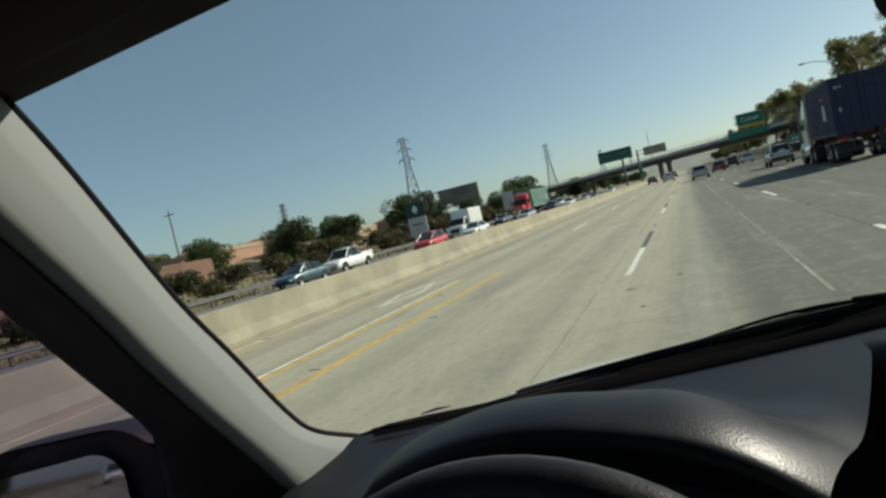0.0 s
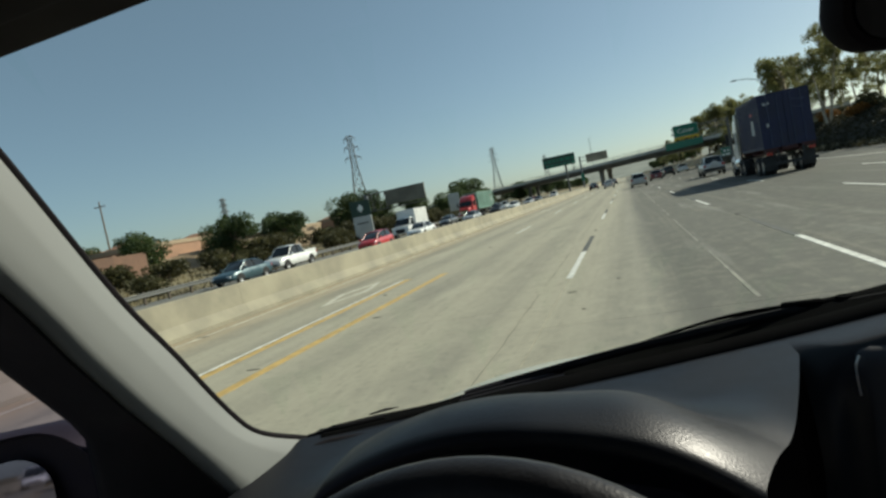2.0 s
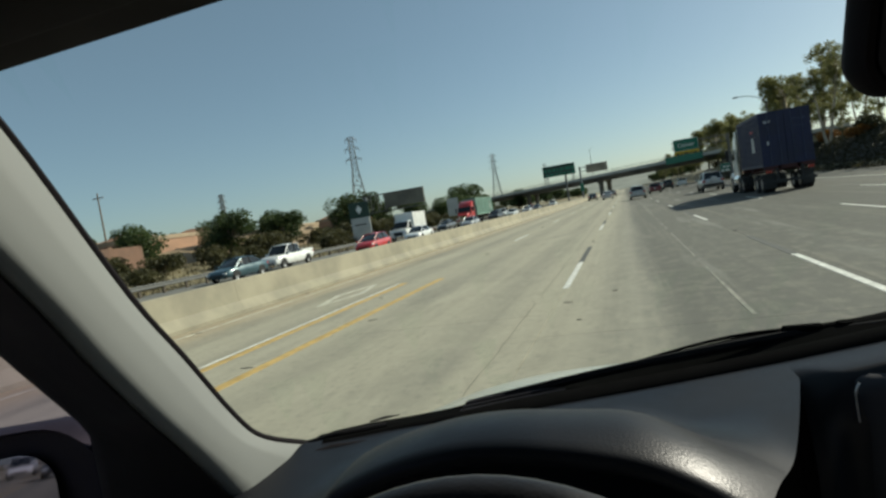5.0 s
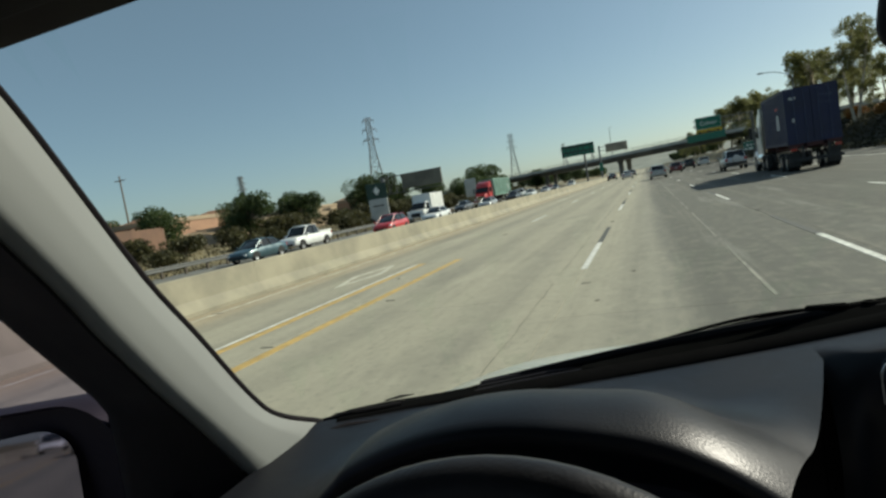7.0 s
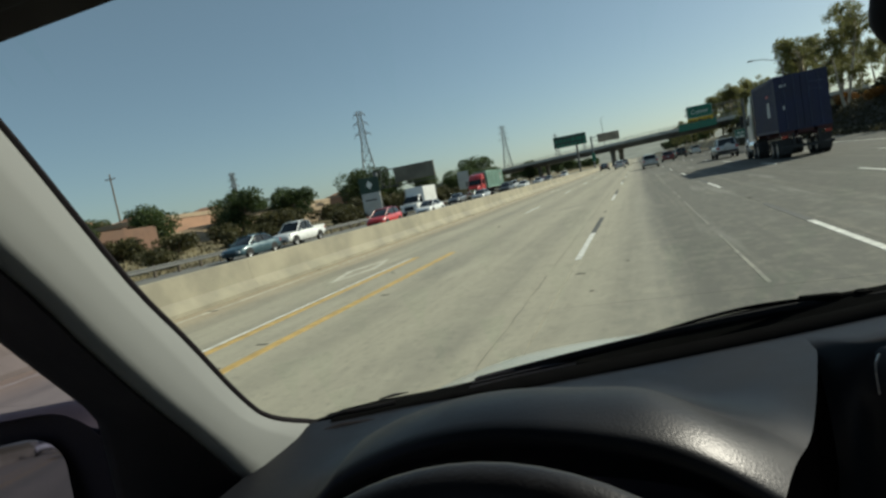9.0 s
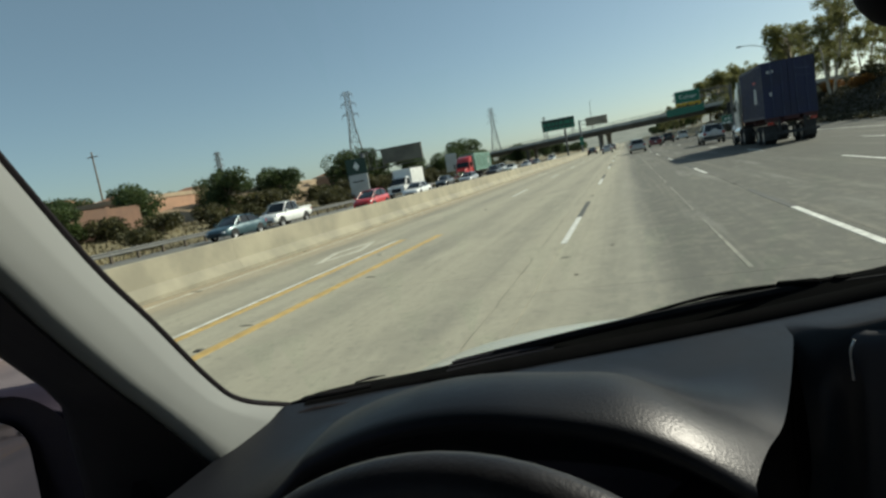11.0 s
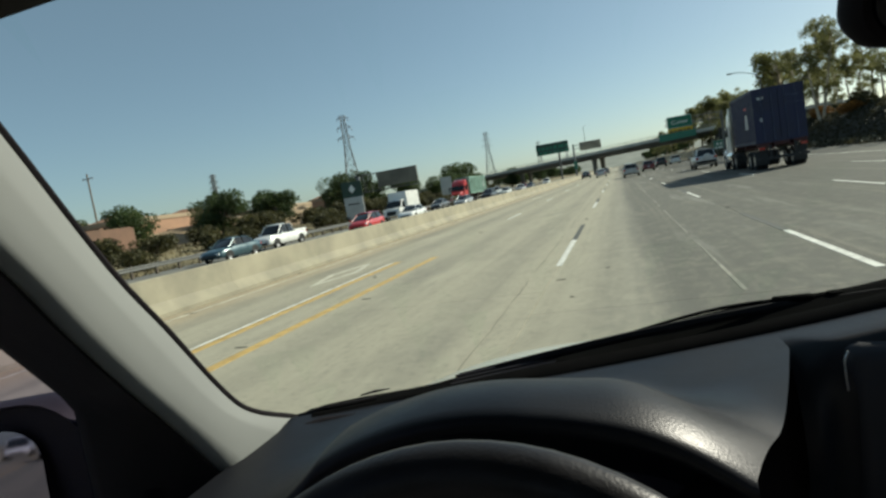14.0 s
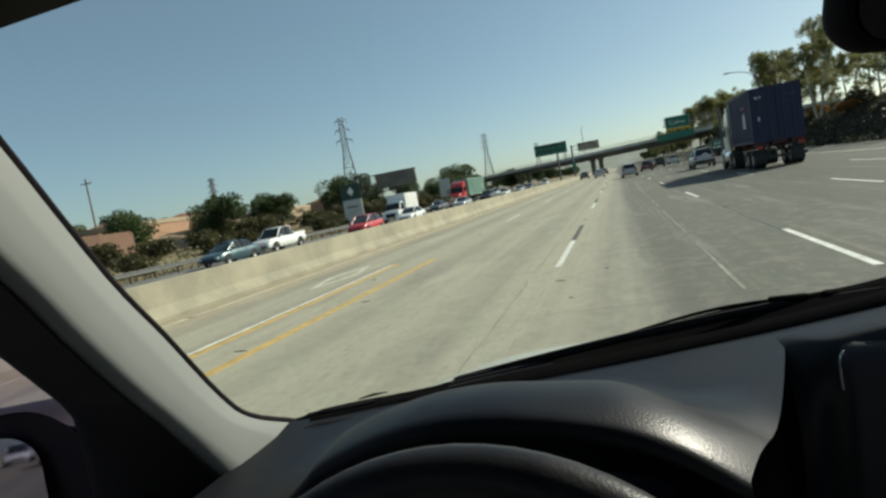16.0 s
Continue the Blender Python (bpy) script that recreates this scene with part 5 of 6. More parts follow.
    rings(bm, [[(-1.16 * s, yy, 1.05), (1.16 * s, yy, 1.05), (1.18 * s, yy, 2.3), (1.10 * s, yy, zt - 0.12), (0.95 * s, yy, zt), (-0.95 * s, yy, zt), (-1.10 * s, yy, zt - 0.12), (-1.18 * s, yy, 2.3)]
               for yy, zt, s in ((0, 3.95, 0.98), (0.3, 4.0, 1.0), (1.6, 3.75, 1.0), (2.3, 3.0, 0.99), (2.75, 2.2, 0.96))])
    part("cab_shell", bm, cab_mat, cab, smooth=35)
    bm = bmesh.new()
    soft_box(bm, -1.20, 1.20, -0.05, 0.62, 1.02, 3.98, 0.05, 2)
    part("sleeper_back", bm, M_BLACKPAINT, cab, "dark back of the cab")
    bm = bmesh.new()
    rings(bm, [[(-w1, yy, 0.75), (w1, yy, 0.75), (w1, yy, zt - 0.15), (w1 * 0.85, yy, zt), (-w1 * 0.85, yy, zt), (-w1, yy, zt - 0.15)] for yy, w1, zt in ((2.5, 1.0, 2.1), (3.4, 0.92, 1.98), (4.2, 0.80, 1.80), (4.35, 0.72, 1.55))])
    part("engine_hood", bm, cab_mat, cab, smooth=35)
    bm = bmesh.new()
    rings(bm, [[(-0.98, 2.30, 2.98), (0.98, 2.30, 2.98), (1.04, 2.76, 2.22), (-1.04, 2.76, 2.22)], [(-0.98, 2.33, 3.0), (0.98, 2.33, 3.0), (1.04, 2.79, 2.24), (-1.04, 2.79, 2.24)]])
    part("windscreen", bm, M_CARGLASS, cab)
    for sx in (-1, 1):
        bm = bmesh.new()
        box(bm, min(sx * 1.165, sx * 1.195), max(sx * 1.165, sx * 1.195), 1.35, 2.3, 2.2, 2.85)
        part("side_window", bm, M_CARGLASS, cab)
        bm = bmesh.new()
        soft_box(bm, min(sx * 1.35, sx * 1.55), max(sx * 1.35, sx * 1.55), 2.35, 2.50, 2.15, 2.95, 0.03)
        tube(bm, [(sx * 1.15, 2.4, 2.8), (sx * 1.45, 2.42, 2.8)], 0.02, 6)
        part("side_mirror", bm, M_BLACK_PLASTIC, cab)
        bm = bmesh.new()
        tube(bm, [(sx * 1.05, -0.15, 1.2), (sx * 1.05, -0.15, 4.15)], 0.07, 10)
        part("exhaust_stack", bm, M_CHROME, cab, smooth=True)
        bm = bmesh.new()
        tube(bm, [(sx * 1.02, 0.2, 0.85), (sx * 1.02, 1.7, 0.85)], 0.32, 14)
        part("fuel_tank", bm, M_CHROME, cab, "bright metal fuel tank", smooth=True)
        bm = bmesh.new()
        soft_box(bm, min(sx * 0.62, sx * 1.02), max(sx * 0.62, sx * 1.02), 4.0, 4.3, 1.05, 1.35, 0.05)
        part("head_lamp", bm, M_HEAD, cab)
        bm = bmesh.new()
        arc = [(3.35 + 0.72 * math.cos(a), 0.51 + 0.72 * math.sin(a)) for a in (math.pi * k / 10 for k in range(11))]
        rings(bm, [[(sx * 0.70, a, b) for a, b in arc], [(sx * 1.18, a, b) for a, b in arc]])
        part("wing", bm, cab_mat, cab)
        build_wheel_part(truck, sx * 1.06, c0 + 3.35, 0.51, 0.30)
    bm = bmesh.new()
    soft_box(bm, -1.15, 1.15, 4.25, 4.5, 0.45, 0.85, 0.05)
    part("front_bumper", bm, M_CHROME, cab)
    bm = bmesh.new()
    box(bm, -0.62, 0.62, 4.33, 4.40, 0.95, 1.65)
    part("grille", bm, M_CHROME, cab)
    return truck


container_truck(8.40, 35.5, False, M_CONTAINER, M_WHITE, 6.1, "tractor with a navy blue container on a red chassis")
container_truck(-25.0, 108.0, True, M_CONTAINER_GREEN, M_RED, 12.2, "red tractor with a pale green container coming the other way")


def box_truck(x, y):
    truck = thing("box_truck", pose(x, y, OPPOSITE_Z, 0, 0, 180), "white box truck coming the other way behind the barrier", "truck", "trucks")
    bm = bmesh.new()
    soft_box(bm, -1.15, 1.15, -3.2, 1.2, 0.85, 3.15, 0.03)
    part("cargo_box", bm, M_WHITE, truck)
    bm = bmesh.new()
    rings(bm, [[(-0.98, yy, 0.5), (0.98, yy, 0.5), (1.0, yy, 1.3), (0.86, yy, zt), (-0.86, yy, zt), (-1.0, yy, 1.3)] for yy, zt in ((1.2, 2.25), (1.6, 2.28), (2.15, 2.2), (2.8, 1.42), (3.6, 1.28), (3.75, 0.95))])
    part("cab_shell", bm, M_WHITE, truck, smooth=35)
    bm = bmesh.new()
    rings(bm, [[(-0.80, 2.22, 2.13), (0.80, 2.22, 2.13), (0.88, 2.82, 1.45), (-0.88, 2.82, 1.45)], [(-0.80, 2.25, 2.15), (0.80, 2.25, 2.15), (0.88, 2.85, 1.47), (-0.88, 2.85, 1.47)]])
    part("windscreen", bm, M_CARGLASS, truck)
    for sx in (-1, 1):
        bm = bmesh.new()
        rings(bm, [[(sx * 1.0, 1.45, 1.36), (sx * 1.0, 2.55, 1.36), (sx * 0.89, 2.12, 2.08), (sx * 0.89, 1.5, 2.08)], [(sx * 1.02, 1.45, 1.36), (sx * 1.02, 2.55, 1.36), (sx * 0.91, 2.12, 2.08), (sx * 0.91, 1.5, 2.08)]])
        part("side_window", bm, M_CARGLASS, truck)
        bm = bmesh.new()
        soft_box(bm, min(sx * 1.05, sx * 1.28), max(sx * 1.05, sx * 1.28), 2.35, 2.45, 1.4, 1.75, 0.02)
        part("side_mirror", bm, M_BLACK_PLASTIC, truck)
        bm = bmesh.new()
        soft_box(bm, min(sx * 0.6, sx * 0.95), max(sx * 0.6, sx * 0.95), 3.6, 3.8, 0.85, 1.1, 0.03)
        part("head_lamp", bm, M_HEAD, truck)
        for yy in (-1.9, 2.9):
            build_wheel_part(truck, sx * 0.95, yy, 0.38, 0.24)
    bm = bmesh.new()
    soft_box(bm, -0.55, 0.55, 3.68, 3.80, 0.6, 1.05, 0.03)
    part("grille", bm, M_BLACK_PLASTIC, truck)
    bm = bmesh.new()
    box(bm, -0.5, 0.5, -3.1, 2.0, 0.5, 0.85)
    part("chassis", bm, M_BLACK_PLASTIC, truck)


box_truck(-25.0, 66.0)


# ---------------------------------------------------------------- trees and planting
def leaves(verts, faces, centre, radii, n, size, rng, hollow=0.45):
    """Adds n small leaf blades to lists, scattered in an egg-shaped clump that is thicker outside."""
    for _ in range(n):
        d = Vector((rng.gauss(0, 1), rng.gauss(0, 1), rng.gauss(0, 1)))
        d.normalize()
        r = hollow + (1 - hollow) * rng.random() ** 0.6
        c = Vector((centre[0] + d.x * radii[0] * r, centre[1] + d.y * radii[1] * r, centre[2] + d.z * radii[2] * r))
        a = Vector((rng.gauss(0, 1), rng.gauss(0, 1), rng.gauss(0, 0.7))).normalized()
        b = a.cross(Vector((rng.gauss(0, 1), rng.gauss(0, 1), rng.gauss(0, 1)))).normalized()
        s = size * (0.6 + 0.8 * rng.random())
        k = len(verts)
        verts.extend([tuple(c - a * s), tuple(c + b * s * 0.42), tuple(c + a * s), tuple(c - b * s * 0.42)])
        faces.append((k, k + 1, k + 2, k + 3))


def round_tree(seed, height, spread):
    """A dense dark broad-leaved tree with an uneven round crown."""
    rng = random.Random(seed)
    tree = thing("round_tree", pose(0, 0, -500), "dense dark green round-crowned tree on the verge", "tree", "verge trees")
    bm = bmesh.new()
    top = height * 0.45
    tube(bm, [(0, 0, -0.8), (0.05, 0, top * 0.5), (0.1, 0.05, top)], [spread * 0.075, spread * 0.055, spread * 0.04], 8)
    clumps = []
    for k in range(15):
        a = rng.random() * 2 * math.pi
        r = spread * 0.5 * (0.25 + 0.62 * rng.random())
        z = height * (0.20 + 0.62 * rng.random())
        clumps.append((r * math.cos(a), r * math.sin(a), z))
    clumps.append((0, 0, height * 0.80))
    for c in clumps[:7]:
        tube(bm, [(0.1, 0.05, top * 0.8), (c[0] * 0.5, c[1] * 0.5, (top + c[2]) / 2), c], [spread * 0.03, spread * 0.02, 0.02], 5)
    part("trunk", bm, M_TRUNK, tree, smooth=True)
    v, f = [], []
    for c in clumps:
        s = 0.7 + 0.6 * rng.random()
        leaves(v, f, c, (spread * 0.25 * s, spread * 0.25 * s, height * 0.19 * s), 360, 0.20, rng)
    mesh_part("crown", v, f, M_LEAF_OAK, tree)
    return tree


def gum_tree(seed, height, spread):
    """A tall open eucalyptus: pale leaning stems, leaf clumps at their ends and gaps between."""
    rng = random.Random(seed)
    tree = thing("eucalyptus", pose(0, 0, -500), "tall open eucalyptus with pale stems on the bank", "tree", "eucalyptus row")
    bm = bmesh.new()
    v, f = [], []
    for s in range(rng.choice((1, 2, 2))):
        lean = Vector((rng.uniform(-0.16, 0.16), rng.uniform(-0.16, 0.16), 1))
        base = Vector((rng.uniform(-0.6, 0.6), rng.uniform(-0.6, 0.6), -1.0))
        hh = height * (1 if s == 0 else rng.uniform(0.65, 0.9))
        stem = [base + lean * hh * t + Vector((0.25 * math.sin(4 * t + seed), 0.25 * math.cos(3 * t), 0)) for t in (0, 0.2, 0.4, 0.6, 0.8, 0.95)]
        tube(bm, stem, [0.26, 0.21, 0.17, 0.13, 0.09, 0.04], 7)
        for k in range(11):
            t = rng.uniform(0.34, 1.0)
            p = base + lean * hh * t
            a = rng.random() * 2 * math.pi
            reach = spread * 0.5 * rng.uniform(0.3, 1.0) * (1.25 - 0.6 * t)
            q = p + Vector((math.cos(a) * reach, math.sin(a) * reach, hh * rng.uniform(0.03, 0.12)))
            tube(bm, [p, p.lerp(q, 0.5) + Vector((0, 0, 0.3)), q], [0.07, 0.045, 0.02], 5)
            for _ in range(3):
                c = q + Vector((rng.gauss(0, 0.8), rng.gauss(0, 0.8), rng.gauss(0, 0.65)))
                rr = rng.uniform(0.5, 1.2)
                leaves(v, f, c, (rr, rr, rr * 0.8), int(170 * rr), 0.15, rng, 0.0)
    part("trunk", bm, M_PALEBARK, tree, "pale peeling trunk", smooth=True)
    mesh_part("crown", v, f, M_LEAF_GUM, tree)
    return tree


def thick_gum(seed, height, spread):
    """A fuller eucalyptus with a high dense crown."""
    rng = random.Random(seed)
    tree = thing("eucalyptus", pose(0, 0, -500), "large full-crowned eucalyptus on the bank", "tree", "eucalyptus row")
    bm = bmesh.new()
    tube(bm, [(0, 0, -1), (0.15, 0, height * 0.3), (0.0, 0.1, height * 0.6), (0.2, 0, height * 0.85)], [0.38, 0.3, 0.2, 0.06], 8)
    v, f = [], []
    for k in range(30):
        t = rng.uniform(0.22, 0.95)
        a = rng.random() * 2 * math.pi
        w = spread * 0.5 * math.sin(math.pi * min(0.92, t * 0.9 + 0.08)) ** 0.7
        c = Vector((math.cos(a) * w * rng.uniform(0.3, 1), math.sin(a) * w * rng.uniform(0.3, 1), height * t))
        tube(bm, [(0.1, 0, c.z * 0.8), (c.x * 0.5, c.y * 0.5, c.z * 0.93), tuple(c)], [0.09, 0.05, 0.02], 5)
        rr = rng.uniform(0.75, 1.35) * spread / 7
        leaves(v, f, c, (rr, rr, rr * 0.85), int(150 * rr * rr), 0.22, rng, 0.25)
    part("trunk", bm, M_PALEBARK, tree, "pale peeling trunk", smooth=True)
    mesh_part("crown", v, f, M_LEAF_GUM, tree)
    return tree


def bush(seed, size, material, label, name="bush"):
    rng = random.Random(seed)
    ob = thing(name, pose(0, 0, -500), label, "bush", "verge bushes")
    bm = bmesh.new()
    for k in range(5):
        a = rng.random() * 6.28
        tube(bm, [(0, 0, -0.3), (0.3 * math.cos(a) * size, 0.3 * math.sin(a) * size, 0.45 * size)], [0.05, 0.02], 5)
    part("stems", bm, M_TRUNK, ob)
    v, f = [], []
    for k in range(7):
        c = (rng.uniform(-0.55, 0.55) * size, rng.uniform(-0.55, 0.55) * size, rng.uniform(0.25, 0.7) * size)
        leaves(v, f, c, (0.42 * size, 0.42 * size, 0.36 * size), 170, 0.13 + 0.02 * size, rng)
    mesh_part("foliage", v, f, material, ob)
    return ob


def place(proto, x, y, s=1.0, sz=None, turn=0.0, label=""):
    m = Matrix.Translation((x, y, ground_height(x, y))) @ Matrix.Rotation(turn, 4, "Z") @ Matrix.Diagonal((s, s, sz or s, 1))
    ob = copy_thing(proto, m)
    if label:
        ob["label"] = label
    return ob


def drop_proto(proto):
    for o in (*proto.children_recursive, proto):
        bpy.data.objects.remove(o)


rng = random.Random(41)
ROUND = [round_tree(10 + i, 6.4, 6.2) for i in range(4)]
GUM = [gum_tree(30 + i, 13.0, 7.5) for i in range(4)]
FULL = [thick_gum(50 + i, 13.0, 8.5) for i in range(2)]
BUSH = [bush(70 + i, 1.9, M_LEAF_BUSH, "dusty grey-green bush on the verge") for i in range(3)]
DRY = bush(80, 2.2, M_LEAF_DRY, "bush with orange dry leaves on the bank", "dry_bush")

# left of the opposite road: (x, y, scale)
for i, (x, y, s) in enumerate(((-47, 47, 0.80), (-45, 59, 0.92), (-50, 63, 0.75), (-46, 73, 0.85), (-52, 79, 0.9), (-47, 101, 1.18), (-53, 108, 1.15), (-49, 113, 1.0), (-46, 126, 0.95), (-50, 136, 1.15), (-46, 147, 1.05),
                               (-58, 92, 0.8), (-66, 74, 0.75), (-70, 60, 0.85), (-62, 52, 0.7), (-45, 163, 1.1), (-50, 176, 1.2), (-44, 190, 1.05), (-42, 176, 0.9), (-74, 100, 1.0), (-80, 128, 1.1), (-62, 122, 1.0), (-44, 36, 0.62), (-50, 40, 0.7), (-40, 28, 0.6))):
    place(ROUND[i % 4], x, y, s, s * rng.uniform(0.92, 1.1), rng.random() * 6.28)
for i in range(46):
    y = 200 + 9.5 * i + rng.uniform(-4, 4)
    x = -36 - rng.random() * 26
    if 225 < y < 262 and x > -60:
        continue
    place(ROUND[i % 4], x, y, rng.uniform(0.8, 1.35), None, rng.random() * 6.28, "distant dark round tree along the freeway")
place(ROUND[1], -52, 196, 1.95, 1.75, 1.0, "large dark tree standing above the bridge approach")
for i in range(20):
    place(ROUND[i % 4], -90 - rng.random() * 90, 60 + i * 16 + rng.uniform(-5, 5), rng.uniform(0.8, 1.2), None, rng.random() * 6.28, "distant dark tree among houses")
for i in range(16):
    place(ROUND[i % 4], -38 - rng.random() * 25, -20 - i * 13, rng.uniform(0.9, 1.3), None, rng.random() * 6.28, "dark tree behind the car on the far verge")
for i in range(95):
    y = 18 + i * 1.75 + rng.uniform(-1.5, 1.5)
    place(BUSH[i % 3], -33.5 - rng.random() * 12, y, rng.uniform(0.55, 1.45), None, rng.random() * 6.28)

# right bank
for i, (x, y, s) in enumerate(((26.5, 92, 0.88), (31, 84, 0.68), (27.5, 105, 0.80), (33, 98, 0.75), (29, 118, 0.82), (35, 112, 0.95), (30, 131, 0.85), (27, 143, 0.8), (34, 150, 0.9), (37, 76, 0.65), (41, 66, 0.65), (36, 60, 0.52), (33, 52, 0.48), (43, 90, 0.7), (26.5, 57, 0.52), (24.6, 83, 0.82), (29.5, 76, 0.78), (28, 66, 0.58), (47, 74, 0.7))):
    place(GUM[i % 4], x, y, s, s * rng.uniform(0.92, 1.08), rng.random() * 6.28)
for i, (x, y, s) in enumerate(((26.8, 111, 1.12), (24.5, 172, 1.05), (29, 182, 1.15), (25, 196, 1.1), (31, 205, 1.2), (25.5, 222, 1.1), (27, 246, 1.0), (24, 290, 1.0), (25, 330, 1.0), (24, 380, 1.0), (27, 160, 0.8))):
    place(FULL[i % 2], x, y, s, s * rng.uniform(0.9, 1.05), rng.random() * 6.28)
for i in range(22):
    place(ROUND[i % 4], 23 + rng.random() * 12, 270 + 14 * i, rng.uniform(0.9, 1.3), None, rng.random() * 6.28, "distant dark tree along the bank")
for i in range(60):
    y = 40 + i * 2.6 + rng.uniform(-1, 1)
    place(BUSH[i % 3], 25.5 + rng.random() * 9, y, rng.uniform(0.5, 1.15), None, rng.random() * 6.28, "dark scrub bush on the bank")
place(DRY, 25.6, 88, 0.9)
place(DRY, 24.6, 74, 0.7, None, 2.0)
for proto in (*ROUND, *GUM, *FULL, *BUSH, DRY):
    drop_proto(proto)


def ivy_bank():
    """Ivy over the foot of the right bank."""
    r2 = random.Random(5)
    v, f = [], []
    for _ in range(56000):
        x = 20.3 + 7.0 * r2.random()
        y = 26 + 150 * r2.random() ** 1.4
        leaves(v, f, (x, y, ground_height(x, y) + 0.12), (0.35, 0.35, 0.30), 1, 0.15, r2)
    # dark sheet over the pale dirt, standing in for shade between the leaves
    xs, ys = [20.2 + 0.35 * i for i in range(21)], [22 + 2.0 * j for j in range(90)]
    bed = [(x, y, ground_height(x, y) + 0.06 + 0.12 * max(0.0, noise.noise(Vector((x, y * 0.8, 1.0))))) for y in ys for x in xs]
    quads = [(j * 21 + i, j * 21 + i + 1, (j + 1) * 21 + i + 1, (j + 1) * 21 + i) for j in range(89) for i in range(20)]
    tagged(mesh_part("ivy_bed", bed, quads, M_IVY_SHADE, smooth=True), "dark bed under the ivy on the bank, shade in its colour", "ground", kind="structure")
    tagged(mesh_part("ivy", v, f, M_LEAF_IVY), "dark ivy covering the foot of the bank", "ivy", kind="stuff")
    v, f = [], []
    for _ in range(13000):
        x = -30 - 16 * r2.random() ** 1.3
        y = 8 + 170 * r2.random() ** 1.4
        h = 0.10 + 0.22 * r2.random()
        z = ground_height(x, y)
        a = r2.random() * 6.28
        k = len(v)
        w = 0.05 + 0.05 * r2.random()
        v.extend([(x - w * math.cos(a), y - w * math.sin(a), z - 0.02), (x + w * math.cos(a), y + w * math.sin(a), z - 0.02), (x + r2.uniform(-0.08, 0.08), y + r2.uniform(-0.08, 0.08), z + h)])
        f.append((k, k + 1, k + 2))
    tagged(mesh_part("dry_grass", v, f, M_DIRT), "dry grass tufts on the far verge", "grass", kind="stuff")


ivy_bank()


def palm(x, y, h):
    ob = thing("palm_tree", pose(x, y, ground_height(x, y)), "tall thin fan palm far behind the bank", "tree", "palm trees")
    bm = bmesh.new()
    tube(bm, [(0, 0, -0.5), (0.1, 0, h * 0.5), (0.2, 0, h)], [0.28, 0.2, 0.17], 8)
    part("trunk", bm, M_TRUNK, ob, smooth=True)
    r2 = random.Random(int(x * 3 + y))
    for k in range(26):
        a, e = r2.random() * 6.28, r2.uniform(-0.9, 1.2)
        d = Vector((math.cos(a) * math.cos(e), math.sin(a) * math.cos(e), math.sin(e)))
        side = d.cross(Vector((0, 0, 1))).normalized()
        o = Vector((0.2, 0, h))
        bm = bmesh.new()
        pts = [(0.3, 0.05), (0.9, 0.30), (1.5, 0.42), (1.9, 0.2)]
        lo = [[o + d * r - side * w + Vector((0, 0, -0.10 * r * r)), o + d * r + Vector((0, 0, 0.05 - 0.10 * r * r)), o + d * r + side * w + Vector((0, 0, -0.10 * r * r))] for r, w in pts]
        rings(bm, lo, close=False, caps=False)
        part("frond", bm, M_LEAF_PALM, ob)


palm(51, 172, 10.5)
palm(55, 176, 9.5)
palm(60, 168, 11.5)
palm(-68, 88, 6.5)


# ---------------------------------------------------------------- pylons
def pylon(x, y, h, label):
    ob = thing("power_pylon", pose(x, y, ground_height(x, y), 0, 0, 20), label, "pylon", "power pylons")
    w0, w1 = h * 0.105, h * 0.022
    waist = 0.66
    def half(t):
        return w0 + (w1 * 1.4 - w0) * t / waist if t < waist else w1 * 1.4 + (w1 - w1 * 1.4) * (t - waist) / (1 - waist)
    for sx, sy in ((-1, -1), (1, -1), (1, 1), (-1, 1)):
        bm = bmesh.new()
        tube(bm, [(sx * half(t), sy * half(t), h * t - (0.5 if t == 0 else 0)) for t in (0, 0.33, waist, 1)], [0.20, 0.18, 0.15, 0.10], 4)
        part("leg", bm, M_PYLON, ob)
    bm = bmesh.new()
    levels = [0, 0.2, 0.36, 0.48, 0.58, 0.66, 0.72, 0.78, 0.84, 0.90, 0.95, 1.0]
    for a, b in zip(levels, levels[1:]):
        for k in range(4):
            c = ((-1, -1), (1, -1), (1, 1), (-1, 1))
            (ax, ay), (bx, by) = c[k], c[(k + 1) % 4]
            tube(bm, [(ax * half(a), ay * half(a), h * a), (bx * half(b), by * half(b), h * b)], 0.07, 4)
            tube(bm, [(bx * half(a), by * half(a), h * a), (ax * half(b), ay * half(b), h * b)], 0.07, 4)
            tube(bm, [(ax * half(b), ay * half(b), h * b), (bx * half(b), by * half(b), h * b)], 0.06, 4)
    part("lattice", bm, M_PYLON, ob)
    for t, reach in ((0.76, 0.085), (0.87, 0.075), (0.97, 0.06)):
        for s in (-1, 1):
            bm = bmesh.new()
            for sy in (-1, 1):
                tube(bm, [(s * half(t), sy * half(t), h * t), (s * h * reach, 0, h * (t + 0.004))], 0.08, 4)
                tube(bm, [(s * half(t), sy * half(t), h * (t + 0.03)), (s * h * reach, 0, h * (t + 0.004))], 0.06, 4)
            tube(bm, [(s * h * reach, 0, h * t), (s * h * reach, 0, h * (t - 0.035))], 0.10, 5)
            part("cross_arm", bm, M_PYLON, ob)
    return ob


pylon(-93, 200, 34.5, "tall grey steel lattice power pylon")
pylon(-84, 405, 38.0, "steel lattice power pylon further off")
pylon(-78, 640, 40.0, "faint steel lattice power pylon far off")
pylon(-72, 930, 40.0, "faint steel lattice power pylon at the horizon")
pylon(-150, 196, 22.0, "small lattice mast behind the houses")


